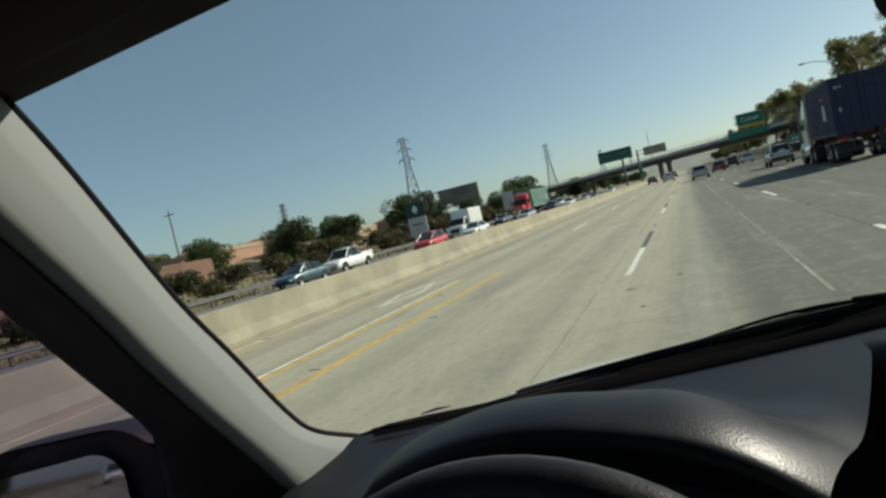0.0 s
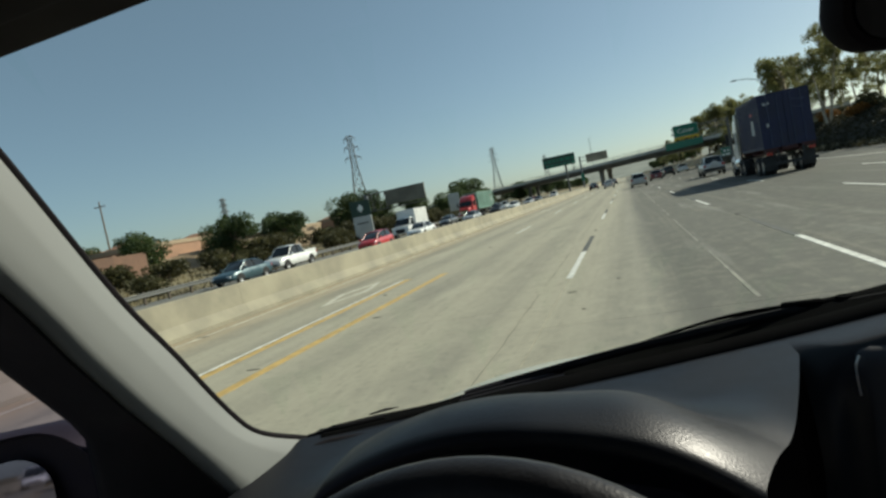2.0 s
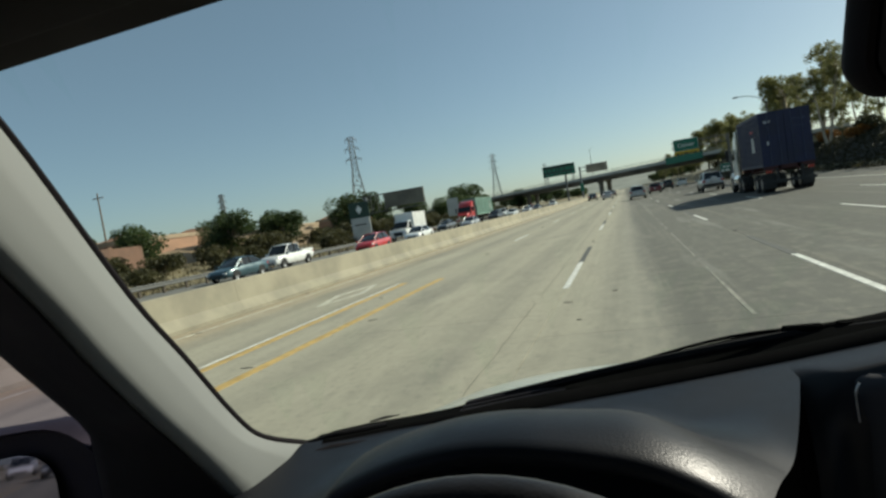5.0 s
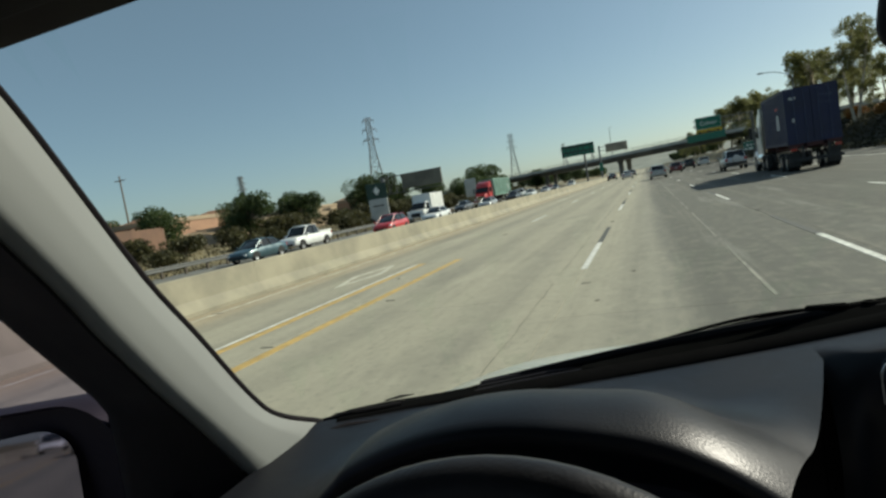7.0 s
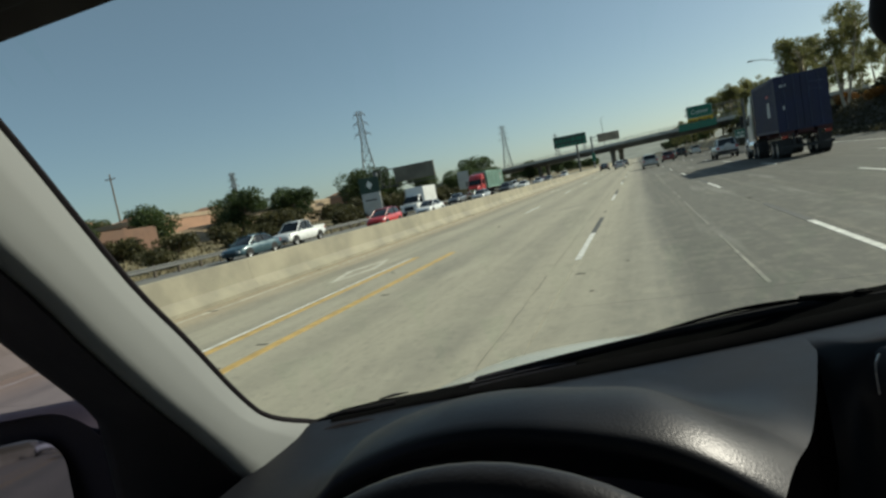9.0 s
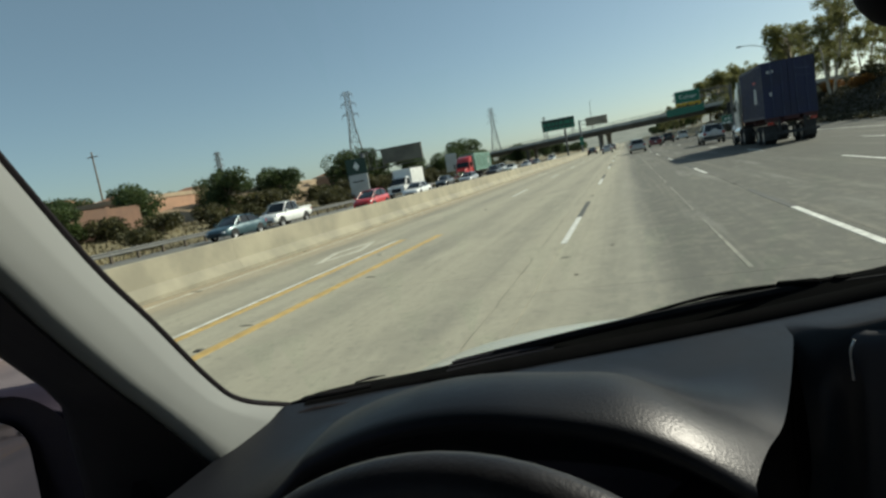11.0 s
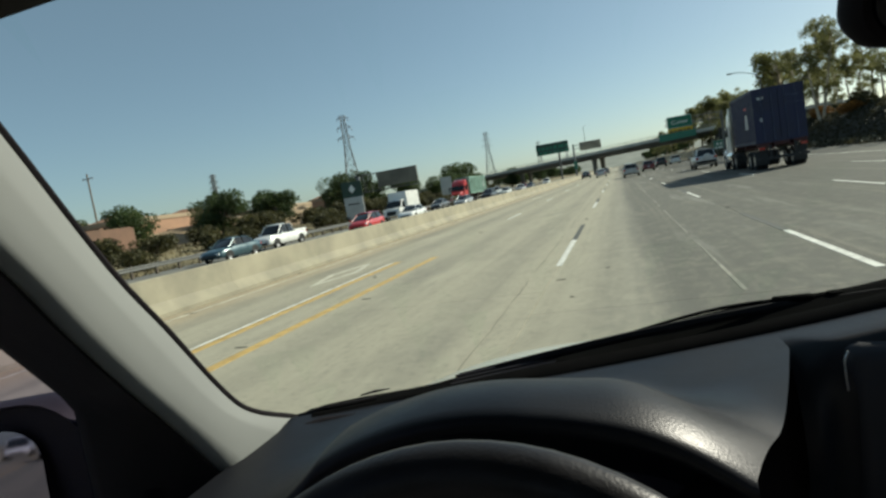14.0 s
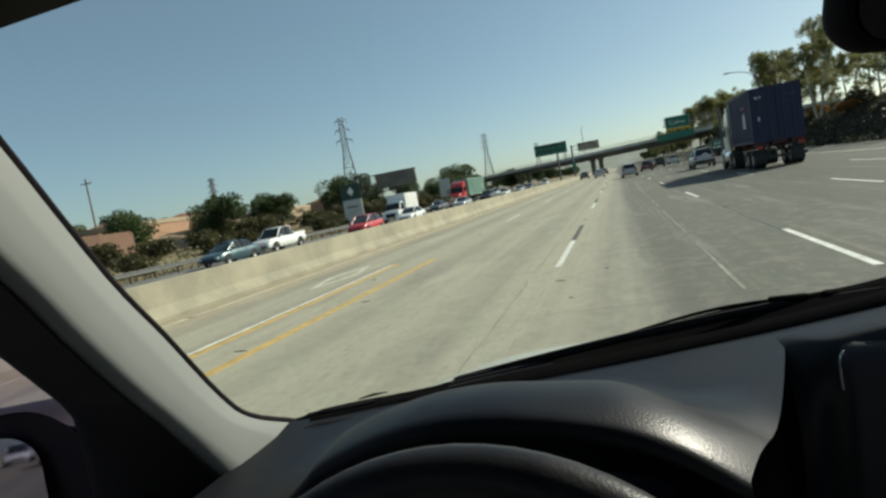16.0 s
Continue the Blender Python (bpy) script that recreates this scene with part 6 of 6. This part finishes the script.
# ---------------------------------------------------------------- bridge ahead
def build_bridge():
    bridge = thing("overpass", pose(0, 0, 0), "long grey concrete road bridge across the freeway", "bridge", kind="structure")
    a, b = Vector((48, 150, 5.9)), Vector((-128, 282, 2.9))
    along = (b - a).normalized()
    side = Vector((along.y, -along.x, 0)).normalized()
    if side.y > 0:
        side = -side
    def section(p, pts):
        return [p + side * s + Vector((0, 0, z)) for s, z in pts]
    girder = [(0.0, 1.30), (0.0, 1.0), (-1.6, 0.85), (-2.2, 0.0), (-9.8, 0.0), (-10.4, 0.85), (-12.0, 1.0), (-12.0, 1.30)]
    steps = [a.lerp(b, t / 12) for t in range(13)]
    bm = bmesh.new()
    rings(bm, [section(p, girder) for p in steps])
    part("deck", bm, M_BRIDGE, bridge, "grey box girder deck")
    for off, nm in ((0.0, "near_parapet"), (-11.7, "far_parapet")):
        bm = bmesh.new()
        rings(bm, [section(p, [(off, 1.303), (off, 2.10), (off - 0.28, 2.10), (off - 0.28, 1.303)]) for p in steps])
        part("parapet", bm, M_BRIDGE_RAIL, bridge, "pale concrete parapet")
    n = 90
    for k in range(n):
        p = a.lerp(b, k / n)
        bm = bmesh.new()
        q = p + side * (-0.14)
        tube(bm, [q + Vector((0, 0, 2.1)), q + Vector((0, 0, 3.0))], 0.035, 4)
        part("rail_post", bm, M_BRIDGE_RAIL, bridge)
    for z in (2.35, 2.55, 2.75, 2.97):
        bm = bmesh.new()
        tube(bm, [p + side * (-0.14) + Vector((0, 0, z)) for p in steps], 0.03, 4)
        part("rail_bar", bm, M_BRIDGE_RAIL, bridge)
    # columns: on the median and beyond both roads
    for cx in (-9.35, -36.0, 23.5):
        t = (cx - a.x) / (b.x - a.x)
        p = a.lerp(b, t)
        for off in (-4.0, -8.0):
            c = p + side * off
            bm = bmesh.new()
            tube(bm, [(c.x, c.y, -0.3), (c.x, c.y, p.z - 0.9), (c.x, c.y, p.z + 0.02)], [0.75, 0.75, 1.1], 14)
            part("column", bm, M_BRIDGE, bridge, smooth=True)
    # approach banks
    for end, s in ((a, 1), (b, -1)):
        bm = bmesh.new()
        q0 = end.lerp(b if end is a else a, 0.11)
        top = [q0 + side * 1, q0 + side * -13, end + along * (-s) * 60 + side * -13, end + along * (-s) * 60 + side * 1]
        low = [q0 + along * s * 8 + side * 10, q0 + along * s * 8 + side * -22, end + along * (-s) * 60 + side * -22, end + along * (-s) * 60 + side * 10]
        rings(bm, [[(p.x, p.y, -0.6) for p in low], [(p.x, p.y, q0.z + 0.9) for p in top]])
        part("approach_bank", bm, M_DIRT, bridge, "dry grassy approach bank")
    # lamp post on the deck
    p = a.lerp(b, 0.325)
    bm = bmesh.new()
    tube(bm, [p + side * -0.5 + Vector((0, 0, 1.9)), p + side * -0.5 + Vector((0, 0, 10.5)), p + side * -2.0 + Vector((0, 0, 11.0))], [0.10, 0.07, 0.05], 6)
    part("lamp_post", bm, M_GALV, bridge)
    # green sign hung on the near parapet
    p, q = a.lerp(b, 0.155), a.lerp(b, 0.205)
    bm = bmesh.new()
    f = side * 0.10
    rings(bm, [[p + f + Vector((0, 0, 0.7)), q + f + Vector((0, 0, 0.7)), q + f + Vector((0, 0, 2.6)), p + f + Vector((0, 0, 2.6))], [p + f * 2 + Vector((0, 0, 0.7)), q + f * 2 + Vector((0, 0, 0.7)), q + f * 2 + Vector((0, 0, 2.6)), p + f * 2 + Vector((0, 0, 2.6))]])
    part("bridge_sign", bm, M_SIGN_GREEN, bridge, "green sign on the bridge")


build_bridge()


# ---------------------------------------------------------------- signs and poles
def lettering_bars(bm, x0, x1, y, z0, z1, rows, rng2, inset=0.12):
    """Plain bars in place of writing too far off to read."""
    h = (z1 - z0) / (rows * 1.6 + 0.6)
    for r in range(rows):
        z = z1 - h * 1.1 - r * h * 1.6
        x = x0 + inset + rng2.random() * 0.4
        while x < x1 - inset - 0.3:
            w = rng2.uniform(0.35, 1.0)
            box(bm, x, min(x + w, x1 - inset), y - 0.012, y - 0.002, z - h, z)
            x += w + 0.22


def sign_panel(parent, x0, x1, y, z0, z1, material, name="panel", rows=0, seed=1, bars=None, border=True):
    bm = bmesh.new()
    soft_box(bm, x0, x1, y, y + 0.08, z0, z1, 0.02, 1)
    p = part(name, bm, material, parent)
    if border:
        bm = bmesh.new()
        for (a, b, c, d) in ((x0 + 0.05, x1 - 0.05, z0 + 0.05, z0 + 0.09), (x0 + 0.05, x1 - 0.05, z1 - 0.09, z1 - 0.05), (x0 + 0.05, x0 + 0.09, z0 + 0.09, z1 - 0.09), (x1 - 0.09, x1 - 0.05, z0 + 0.09, z1 - 0.09)):
            box(bm, a, b, y - 0.006, y + 0.004, c, d)
        part("border", bm, bars or M_SIGN_WHITE, p)
    if rows:
        bm = bmesh.new()
        lettering_bars(bm, x0, x1, y, z0, z1, rows, random.Random(seed))
        part("lettering", bm, bars or M_SIGN_WHITE, p)
    return p


# dark green sign on a median post
sg = thing("median_sign", pose(0, 0, 0), "dark green guide sign on a post above the barrier", "road sign", "road signs")
bm = bmesh.new()
tube(bm, [(-9.36, 104.2, 0.6), (-9.36, 104.2, 7.0)], 0.17, 10)
part("post", bm, M_GALV, sg, smooth=True)
sign_panel(sg, -13.1, -7.6, 103.9, 5.4, 7.3, M_SIGN_DARK, rows=2, seed=4, bars=M_SIGN_GREEN)
# cantilever over the carpool lane, its plain sheet turned this way
cs = thing("cantilever_sign", pose(0, 0, 0), "brownish-grey sign sheet on a cantilever post at the median", "road sign", "road signs")
bm = bmesh.new()
tube(bm, [(-9.36, 142, 0.6), (-9.36, 142, 8.1)], 0.20, 10)
part("post", bm, M_PYLON, cs, smooth=True)
for z in (7.0, 7.8):
    bm = bmesh.new()
    tube(bm, [(-9.36, 142, z), (-3.4, 142, z)], 0.09, 6)
    part("arm", bm, M_PYLON, cs)
sign_panel(cs, -7.9, -3.1, 141.7, 6.4, 8.3, M_SIGN_BACK, border=False)
sign_panel(cs, -9.7, -8.9, 141.6, 2.4, 4.2, M_SIGN_GREEN, "small_panel", border=False)

# exit sign bridge from the right
gs = thing("sign_gantry", pose(0, 0, 0), "truss gantry carrying a green and yellow exit sign", "road sign", "road signs")
for y in (127.6, 128.8):
    bm = bmesh.new()
    tube(bm, [(20.4, y, -0.3), (20.4, y, 8.9)], 0.16, 8)
    part("post", bm, M_GALV, gs, smooth=True)
for y in (127.6, 128.8):
    for z in (7.6, 8.8):
        bm = bmesh.new()
        tube(bm, [(20.4, y, z), (10.0, y, z)], 0.07, 5)
        part("truss_chord", bm, M_GALV, gs)
bm = bmesh.new()
for k in range(8):
    x = 20.4 - 1.3 * k
    tube(bm, [(x, 127.6, 7.6), (x - 0.65, 127.6, 8.8), (x - 1.3, 127.6, 7.6)], 0.045, 4)
    tube(bm, [(x, 128.8, 7.6), (x - 0.65, 128.8, 8.8), (x - 1.3, 128.8, 7.6)], 0.045, 4)
part("truss_web", bm, M_GALV, gs)
green_face = sign_panel(gs, 10.3, 14.9, 127.2, 7.0, 9.3, M_SIGN_GREEN)
word = bpy.data.curves.new("lettering", "FONT")
word.body, word.size, word.extrude, word.align_x = "Culver", 1.15, 0.006, "CENTER"
word.materials.append(M_SIGN_WHITE)
word_ob = new("lettering", word)
word_ob.parent = green_face
word_ob.matrix_basis = pose(12.6, 127.19, 7.75, 90)
sign_panel(gs, 10.3, 14.9, 127.2, 6.25, 6.99, M_SIGN_YELLOW, "exit_panel", rows=1, seed=9, bars=M_BLACK_PLASTIC)


def bank_sign(x, y, w, z0, z1, label, seed):
    ob = thing("guide_sign", pose(x, y, 0, 0, 0, -8), label, "road sign", "road signs")
    for px in (0.25 * w, 0.75 * w):
        bm = bmesh.new()
        tube(bm, [(px, 0.15, -0.4), (px, 0.15, z1 - 0.1)], 0.07, 6)
        part("post", bm, M_GALV, ob)
    sign_panel(ob, 0, w, 0, z0, z1, M_SIGN_GREEN, rows=2, seed=seed)


bank_sign(20.2, 84, 2.5, 2.7, 4.5, "green guide sign on two posts at the foot of the bank", 21)
bank_sign(18.9, 132, 2.2, 1.6, 3.3, "green guide sign on two posts further along", 22)

# the billboard on its single post, part of its face still bare framing
bb = thing("billboard", pose(0, 0, 0), "billboard with dark panels and bare framing on one post", "billboard", "roadside boards")
bm = bmesh.new()
tube(bm, [(-38.2, 84, -0.4), (-38.2, 84, 6.6)], 0.28, 10)
part("post", bm, M_PYLON, bb, smooth=True)
bm = bmesh.new()
soft_box(bm, -34.9, -28.4, 83.4, 83.7, 4.3, 6.6, 0.03, 1)
part("face_panel", bm, M_BILL_DARK, bb)
for z in (3.9, 6.5):
    bm = bmesh.new()
    tube(bm, [(-38.6, 83.8, z), (-28.4, 83.8, z + 0.02)], 0.09, 5)
    part("frame_rail", bm, M_GALV, bb)
for k in range(4):
    bm = bmesh.new()
    x = -38.5 + 1.2 * k
    tube(bm, [(x, 83.8, 3.9), (x, 83.8, 6.5)], 0.06, 5)
    tube(bm, [(x, 83.8, 3.9), (x + 1.1, 83.8, 6.5)], 0.05, 5)
    part("frame_strut", bm, M_GALV, bb)

# gas station board and a grey panel sign on the verge
ms = thing("pylon_sign", pose(-33.0, 70.0, ground_height(-33.0, 70.0), 0, 0, 24), "tall roadside board, dark head with white diamond, pale panel", "sign", "roadside boards")
bm = bmesh.new()
soft_box(bm, -1.3, 1.3, -0.2, 0.2, 3.6, 5.6, 0.03, 1)
head = part("head_panel", bm, M_SIGN_DARK, ms)
bm = bmesh.new()
rings(bm, [[(0, y, 4.05), (0.42, y, 4.62), (0, y, 5.2), (-0.42, y, 4.62)] for y in (-0.225, -0.20)])
part("diamond", bm, M_SIGN_WHITE, head)
bm = bmesh.new()
soft_box(bm, -1.2, 1.2, -0.18, 0.18, -0.4, 3.58, 0.03, 1)
low = part("price_panel", bm, M_SIGN_GREY, ms)
bm = bmesh.new()
box(bm, 0.2, 0.5, -0.2, -0.18, 0.5, 1.1)
box(bm, 0.6, 0.95, -0.2, -0.18, 0.5, 1.1)
box(bm, -0.8, 0.7, -0.2, -0.18, 2.6, 2.75)
part("price_bars", bm, M_BLACK_PLASTIC, low)
ps = thing("panel_sign", pose(-32.5, 112, ground_height(-32.5, 112), 0, 0, 15), "plain grey upright panel sign on one post", "sign", "roadside boards")
bm = bmesh.new()
tube(bm, [(0, 0.1, -0.4), (0, 0.1, 2.2)], 0.08, 6)
part("post", bm, M_GALV, ps)
bm = bmesh.new()
soft_box(bm, -1.1, 1.1, 0, 0.08, 1.9, 5.4, 0.03, 1)
part("panel", bm, M_SIGN_GREY, ps)

# street lamp and poles on the right
sl = thing("street_lamp", pose(20.6, 95, -0.1), "tall galvanised street lamp with a long arm", "street lamp", "lamps and poles")
bm = bmesh.new()
tube(bm, [(0, 0, 0), (0, 0, 10.4), (-0.5, 0, 11.2)], [0.13, 0.08, 0.07], 8)
part("mast", bm, M_GALV, sl, smooth=True)
bm = bmesh.new()
tube(bm, [(-0.5, 0, 11.2), (-2.2, 0, 11.8), (-3.6, 0, 11.95)], 0.05, 6)
part("arm", bm, M_GALV, sl)
bm = bmesh.new()
soft_box(bm, -4.2, -3.5, -0.15, 0.15, 11.82, 12.0, 0.04, 1)
part("lamp_head", bm, M_GALV, sl)
for x, y, h in ((62, 118, 13), (66, 124, 12.5), (-84, 78, 13.5)):
    up = thing("utility_pole", pose(x, y, ground_height(x, y)), "brown wooden utility pole with a cross arm", "pole", "lamps and poles")
    bm = bmesh.new()
    tube(bm, [(0, 0, -0.5), (0, 0, h)], [0.17, 0.11], 8)
    part("pole", bm, M_TRUNK, up)
    bm = bmesh.new()
    box(bm, -1.2, 1.2, -0.06, 0.06, h - 0.9, h - 0.75)
    part("cross_arm", bm, M_TRUNK, up)


# ---------------------------------------------------------------- houses, walls and hills
def house(x, y, w, d, h, turn, wall_mat, label, hip=True):
    ob = thing("house", pose(x, y, ground_height(x, y) - 0.3, 0, 0, turn), label, "house", "houses beside the freeway")
    bm = bmesh.new()
    box(bm, -w / 2, w / 2, -d / 2, d / 2, 0, h)
    part("wall_block", bm, wall_mat, ob)
    bm = bmesh.new()
    o, rh = 0.6, 0.22 * d
    ridge = max(0.2, w / 2 - d / 2) if hip else w / 2 + o
    lo = [bm.verts.new(p) for p in ((-w / 2 - o, -d / 2 - o, h), (w / 2 + o, -d / 2 - o, h), (w / 2 + o, d / 2 + o, h), (-w / 2 - o, d / 2 + o, h))]
    base = [bm.verts.new((v.co.x, v.co.y, h - 0.18)) for v in lo]
    r0, r1 = bm.verts.new((-ridge, 0, h + rh)), bm.verts.new((ridge, 0, h + rh))
    for f in ((lo[0], lo[1], r1, r0), (lo[2], lo[3], r0, r1), (lo[1], lo[2], r1), (lo[3], lo[0], r0), (base[3], base[2], base[1], base[0])):
        bm.faces.new(f)
    for i in range(4):
        bm.faces.new((lo[i], base[i], base[(i + 1) % 4], lo[(i + 1) % 4]))
    part("roof", bm, M_ROOFTILE, ob, "clay tile roof")
    n = max(2, int(w / 3))
    for level in range(2 if h > 4.5 else 1):
        for k in range(n):
            for face in (-1, 1):
                wx = -w / 2 + w * (k + 0.5) / n
                win = new("window")
                win.parent = ob
                win.location = (wx, face * d / 2, 1.0 + level * 2.8)
                bm = bmesh.new()
                box(bm, -0.55, 0.55, -0.04, 0.04, 0, 1.2)
                part("pane", bm, M_WINDOW, win)
                bm = bmesh.new()
                for a, b, c, e in ((-0.65, 0.65, -0.1, 0.0), (-0.65, 0.65, 1.2, 1.3), (-0.65, -0.55, 0, 1.2), (0.55, 0.65, 0, 1.2)):
                    box(bm, a, b, -0.07, 0.07, c, e)
                part("window_frame", bm, M_STUCCO_CREAM, win)


def hall(x, y, w, d, h, turn, mat, label):
    """A flat-roofed building with a parapet."""
    ob = thing("commercial_building", pose(x, y, ground_height(x, y) - 0.4, 0, 0, turn), label, "building", "buildings beside the freeway")
    bm = bmesh.new()
    box(bm, -w / 2, w / 2, -d / 2, d / 2, 0, h)
    part("wall_block", bm, mat, ob)
    bm = bmesh.new()
    for a, b, c, e in ((-w / 2 - 0.1, w / 2 + 0.1, -d / 2 - 0.1, -d / 2 + 0.25), (-w / 2 - 0.1, w / 2 + 0.1, d / 2 - 0.25, d / 2 + 0.1), (-w / 2 - 0.1, -w / 2 + 0.25, -d / 2 + 0.25, d / 2 - 0.25), (w / 2 - 0.25, w / 2 + 0.1, -d / 2 + 0.25, d / 2 - 0.25)):
        box(bm, a, b, c, e, h, h + 0.5)
    part("parapet", bm, M_STUCCO, ob)
    for k in range(max(2, int(d / 5))):
        bm = bmesh.new()
        yy = -d / 2 + (k + 0.5) * d / max(2, int(d / 5))
        box(bm, w / 2 - 0.04, w / 2 + 0.04, yy - 0.9, yy + 0.9, 1.2, 2.6)
        part("window", bm, M_WINDOW, ob)


hall(-62, 62, 14, 16, 4.0, 0, M_STUCCO_PINK, "low terracotta stucco building behind the verge trees")
hall(-60, 90, 12, 14, 3.6, 4, M_STUCCO, "low tan stucco building behind the verge trees")
hall(-58, 118, 10, 12, 4.2, 0, M_STUCCO_PINK, "terracotta stucco building among dark trees")
house(-72, 44, 13, 9, 4.2, 20, M_STUCCO_CREAM, "cream stucco house with a clay tile roof")
house(-82, 56, 12, 9, 4.6, -10, M_STUCCO_CREAM, "pale stucco house with a clay tile roof on the rise")
house(-90, 74, 13, 9, 4.6, 15, M_STUCCO, "tan stucco house with a clay tile roof on the rise")
house(-98, 96, 13, 10, 5.0, 0, M_STUCCO_CREAM, "pale two-storey house with a clay tile roof")
house(-104, 124, 14, 10, 5.0, 10, M_STUCCO, "tan two-storey house far behind the trees")
house(-70, 140, 12, 9, 5.0, 0, M_STUCCO_CREAM, "cream house showing between dark trees")


def noise_wall():
    wall = thing("noise_wall", pose(0, 0, 0), "brown block noise wall with pilasters on the verge", "wall", kind="structure")
    y = 6.0
    while y < 44:
        x = -43 - (y - 6) * 0.06
        bm = bmesh.new()
        z = ground_height(x, y)
        box(bm, x - 0.12, x + 0.12, y + 0.22, y + 4.0 - 0.22, z - 0.5, z + 2.7)
        part("wall_panel", bm, M_WALL_BROWN, wall)
        bm = bmesh.new()
        box(bm, x - 0.22, x + 0.22, y - 0.22, y + 0.22, z - 0.5, z + 2.85)
        part("pilaster", bm, M_WALL_BROWN, wall)
        y += 4.0


noise_wall()


def bare_bank():
    """A bare reddish earth slope behind the verge."""
    verts, faces = [], []
    nx, ny = 14, 30
    for j in range(ny + 1):
        for i in range(nx + 1):
            x, y = -44 - 16 * i / nx, 46 + 62 * j / ny
            e = math.sin(math.pi * j / ny) ** 0.6
            z = ground_height(x, y) - 0.25 + e * (2.9 * smooth01(i / 8) - 2.2 * smooth01((i - 9) / 5)) + 0.25 * noise.noise(Vector((x * 0.4, y * 0.3, 1)))
            verts.append((x, y, z))
    for j in range(ny):
        for i in range(nx):
            a = j * (nx + 1) + i
            faces.append((a, a + 1, a + nx + 2, a + nx + 1))
    tagged(mesh_part("earth_bank", verts, faces, M_DRYHILL, smooth=True), "bare reddish earth bank behind the far verge", "bank", kind="structure")


bare_bank()


def hills():
    verts, faces = [], []
    n = 120
    for i in range(n + 1):
        a = radians(-75 + 150 * i / n)
        r = 2600
        h = 26 + 24 * noise.noise(Vector((i * 0.11, 0.3, 0))) + 8 * noise.noise(Vector((i * 0.5, 4, 0)))
        h += 26 * math.exp(-((i - 66) / 12) ** 2)
        for rr, hh in ((r - 600, -5), (r - 300, h * 0.55), (r, h), (r + 500, h * 0.6)):
            verts.append((rr * math.sin(a), rr * math.cos(a), hh))
    for i in range(n):
        for j in range(3):
            k = i * 4 + j
            faces.append((k, k + 1, k + 5, k + 4))
    tagged(mesh_part("far_hills", verts, faces, M_FAR, smooth=True), "low hazy hills on the horizon", "hills", kind="structure")


hills()


# ---------------------------------------------------------------- the freeway's slabs, last
SLAB = 4.57
EDGES = [BAR_X + 0.01, *LANES[1:], 19.1]


def slab_mesh(w, l):
    bm = bmesh.new()
    lo, hi = -0.025, 0.0
    rings(bm, [[(0.002, 0.002, lo), (w - 0.002, 0.002, lo), (w - 0.002, l - 0.002, lo), (0.002, l - 0.002, lo)],
               [(0.002, 0.002, hi - 0.005), (w - 0.002, 0.002, hi - 0.005), (w - 0.002, l - 0.002, hi - 0.005), (0.002, l - 0.002, hi - 0.005)],
               [(0.004, 0.004, hi), (w - 0.004, 0.004, hi), (w - 0.004, l - 0.004, hi), (0.004, l - 0.004, hi)]])
    me = bpy.data.meshes.new("slab")
    bmesh.ops.recalc_face_normals(bm, faces=bm.faces)
    bm.to_mesh(me)
    bm.free()
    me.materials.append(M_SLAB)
    return me


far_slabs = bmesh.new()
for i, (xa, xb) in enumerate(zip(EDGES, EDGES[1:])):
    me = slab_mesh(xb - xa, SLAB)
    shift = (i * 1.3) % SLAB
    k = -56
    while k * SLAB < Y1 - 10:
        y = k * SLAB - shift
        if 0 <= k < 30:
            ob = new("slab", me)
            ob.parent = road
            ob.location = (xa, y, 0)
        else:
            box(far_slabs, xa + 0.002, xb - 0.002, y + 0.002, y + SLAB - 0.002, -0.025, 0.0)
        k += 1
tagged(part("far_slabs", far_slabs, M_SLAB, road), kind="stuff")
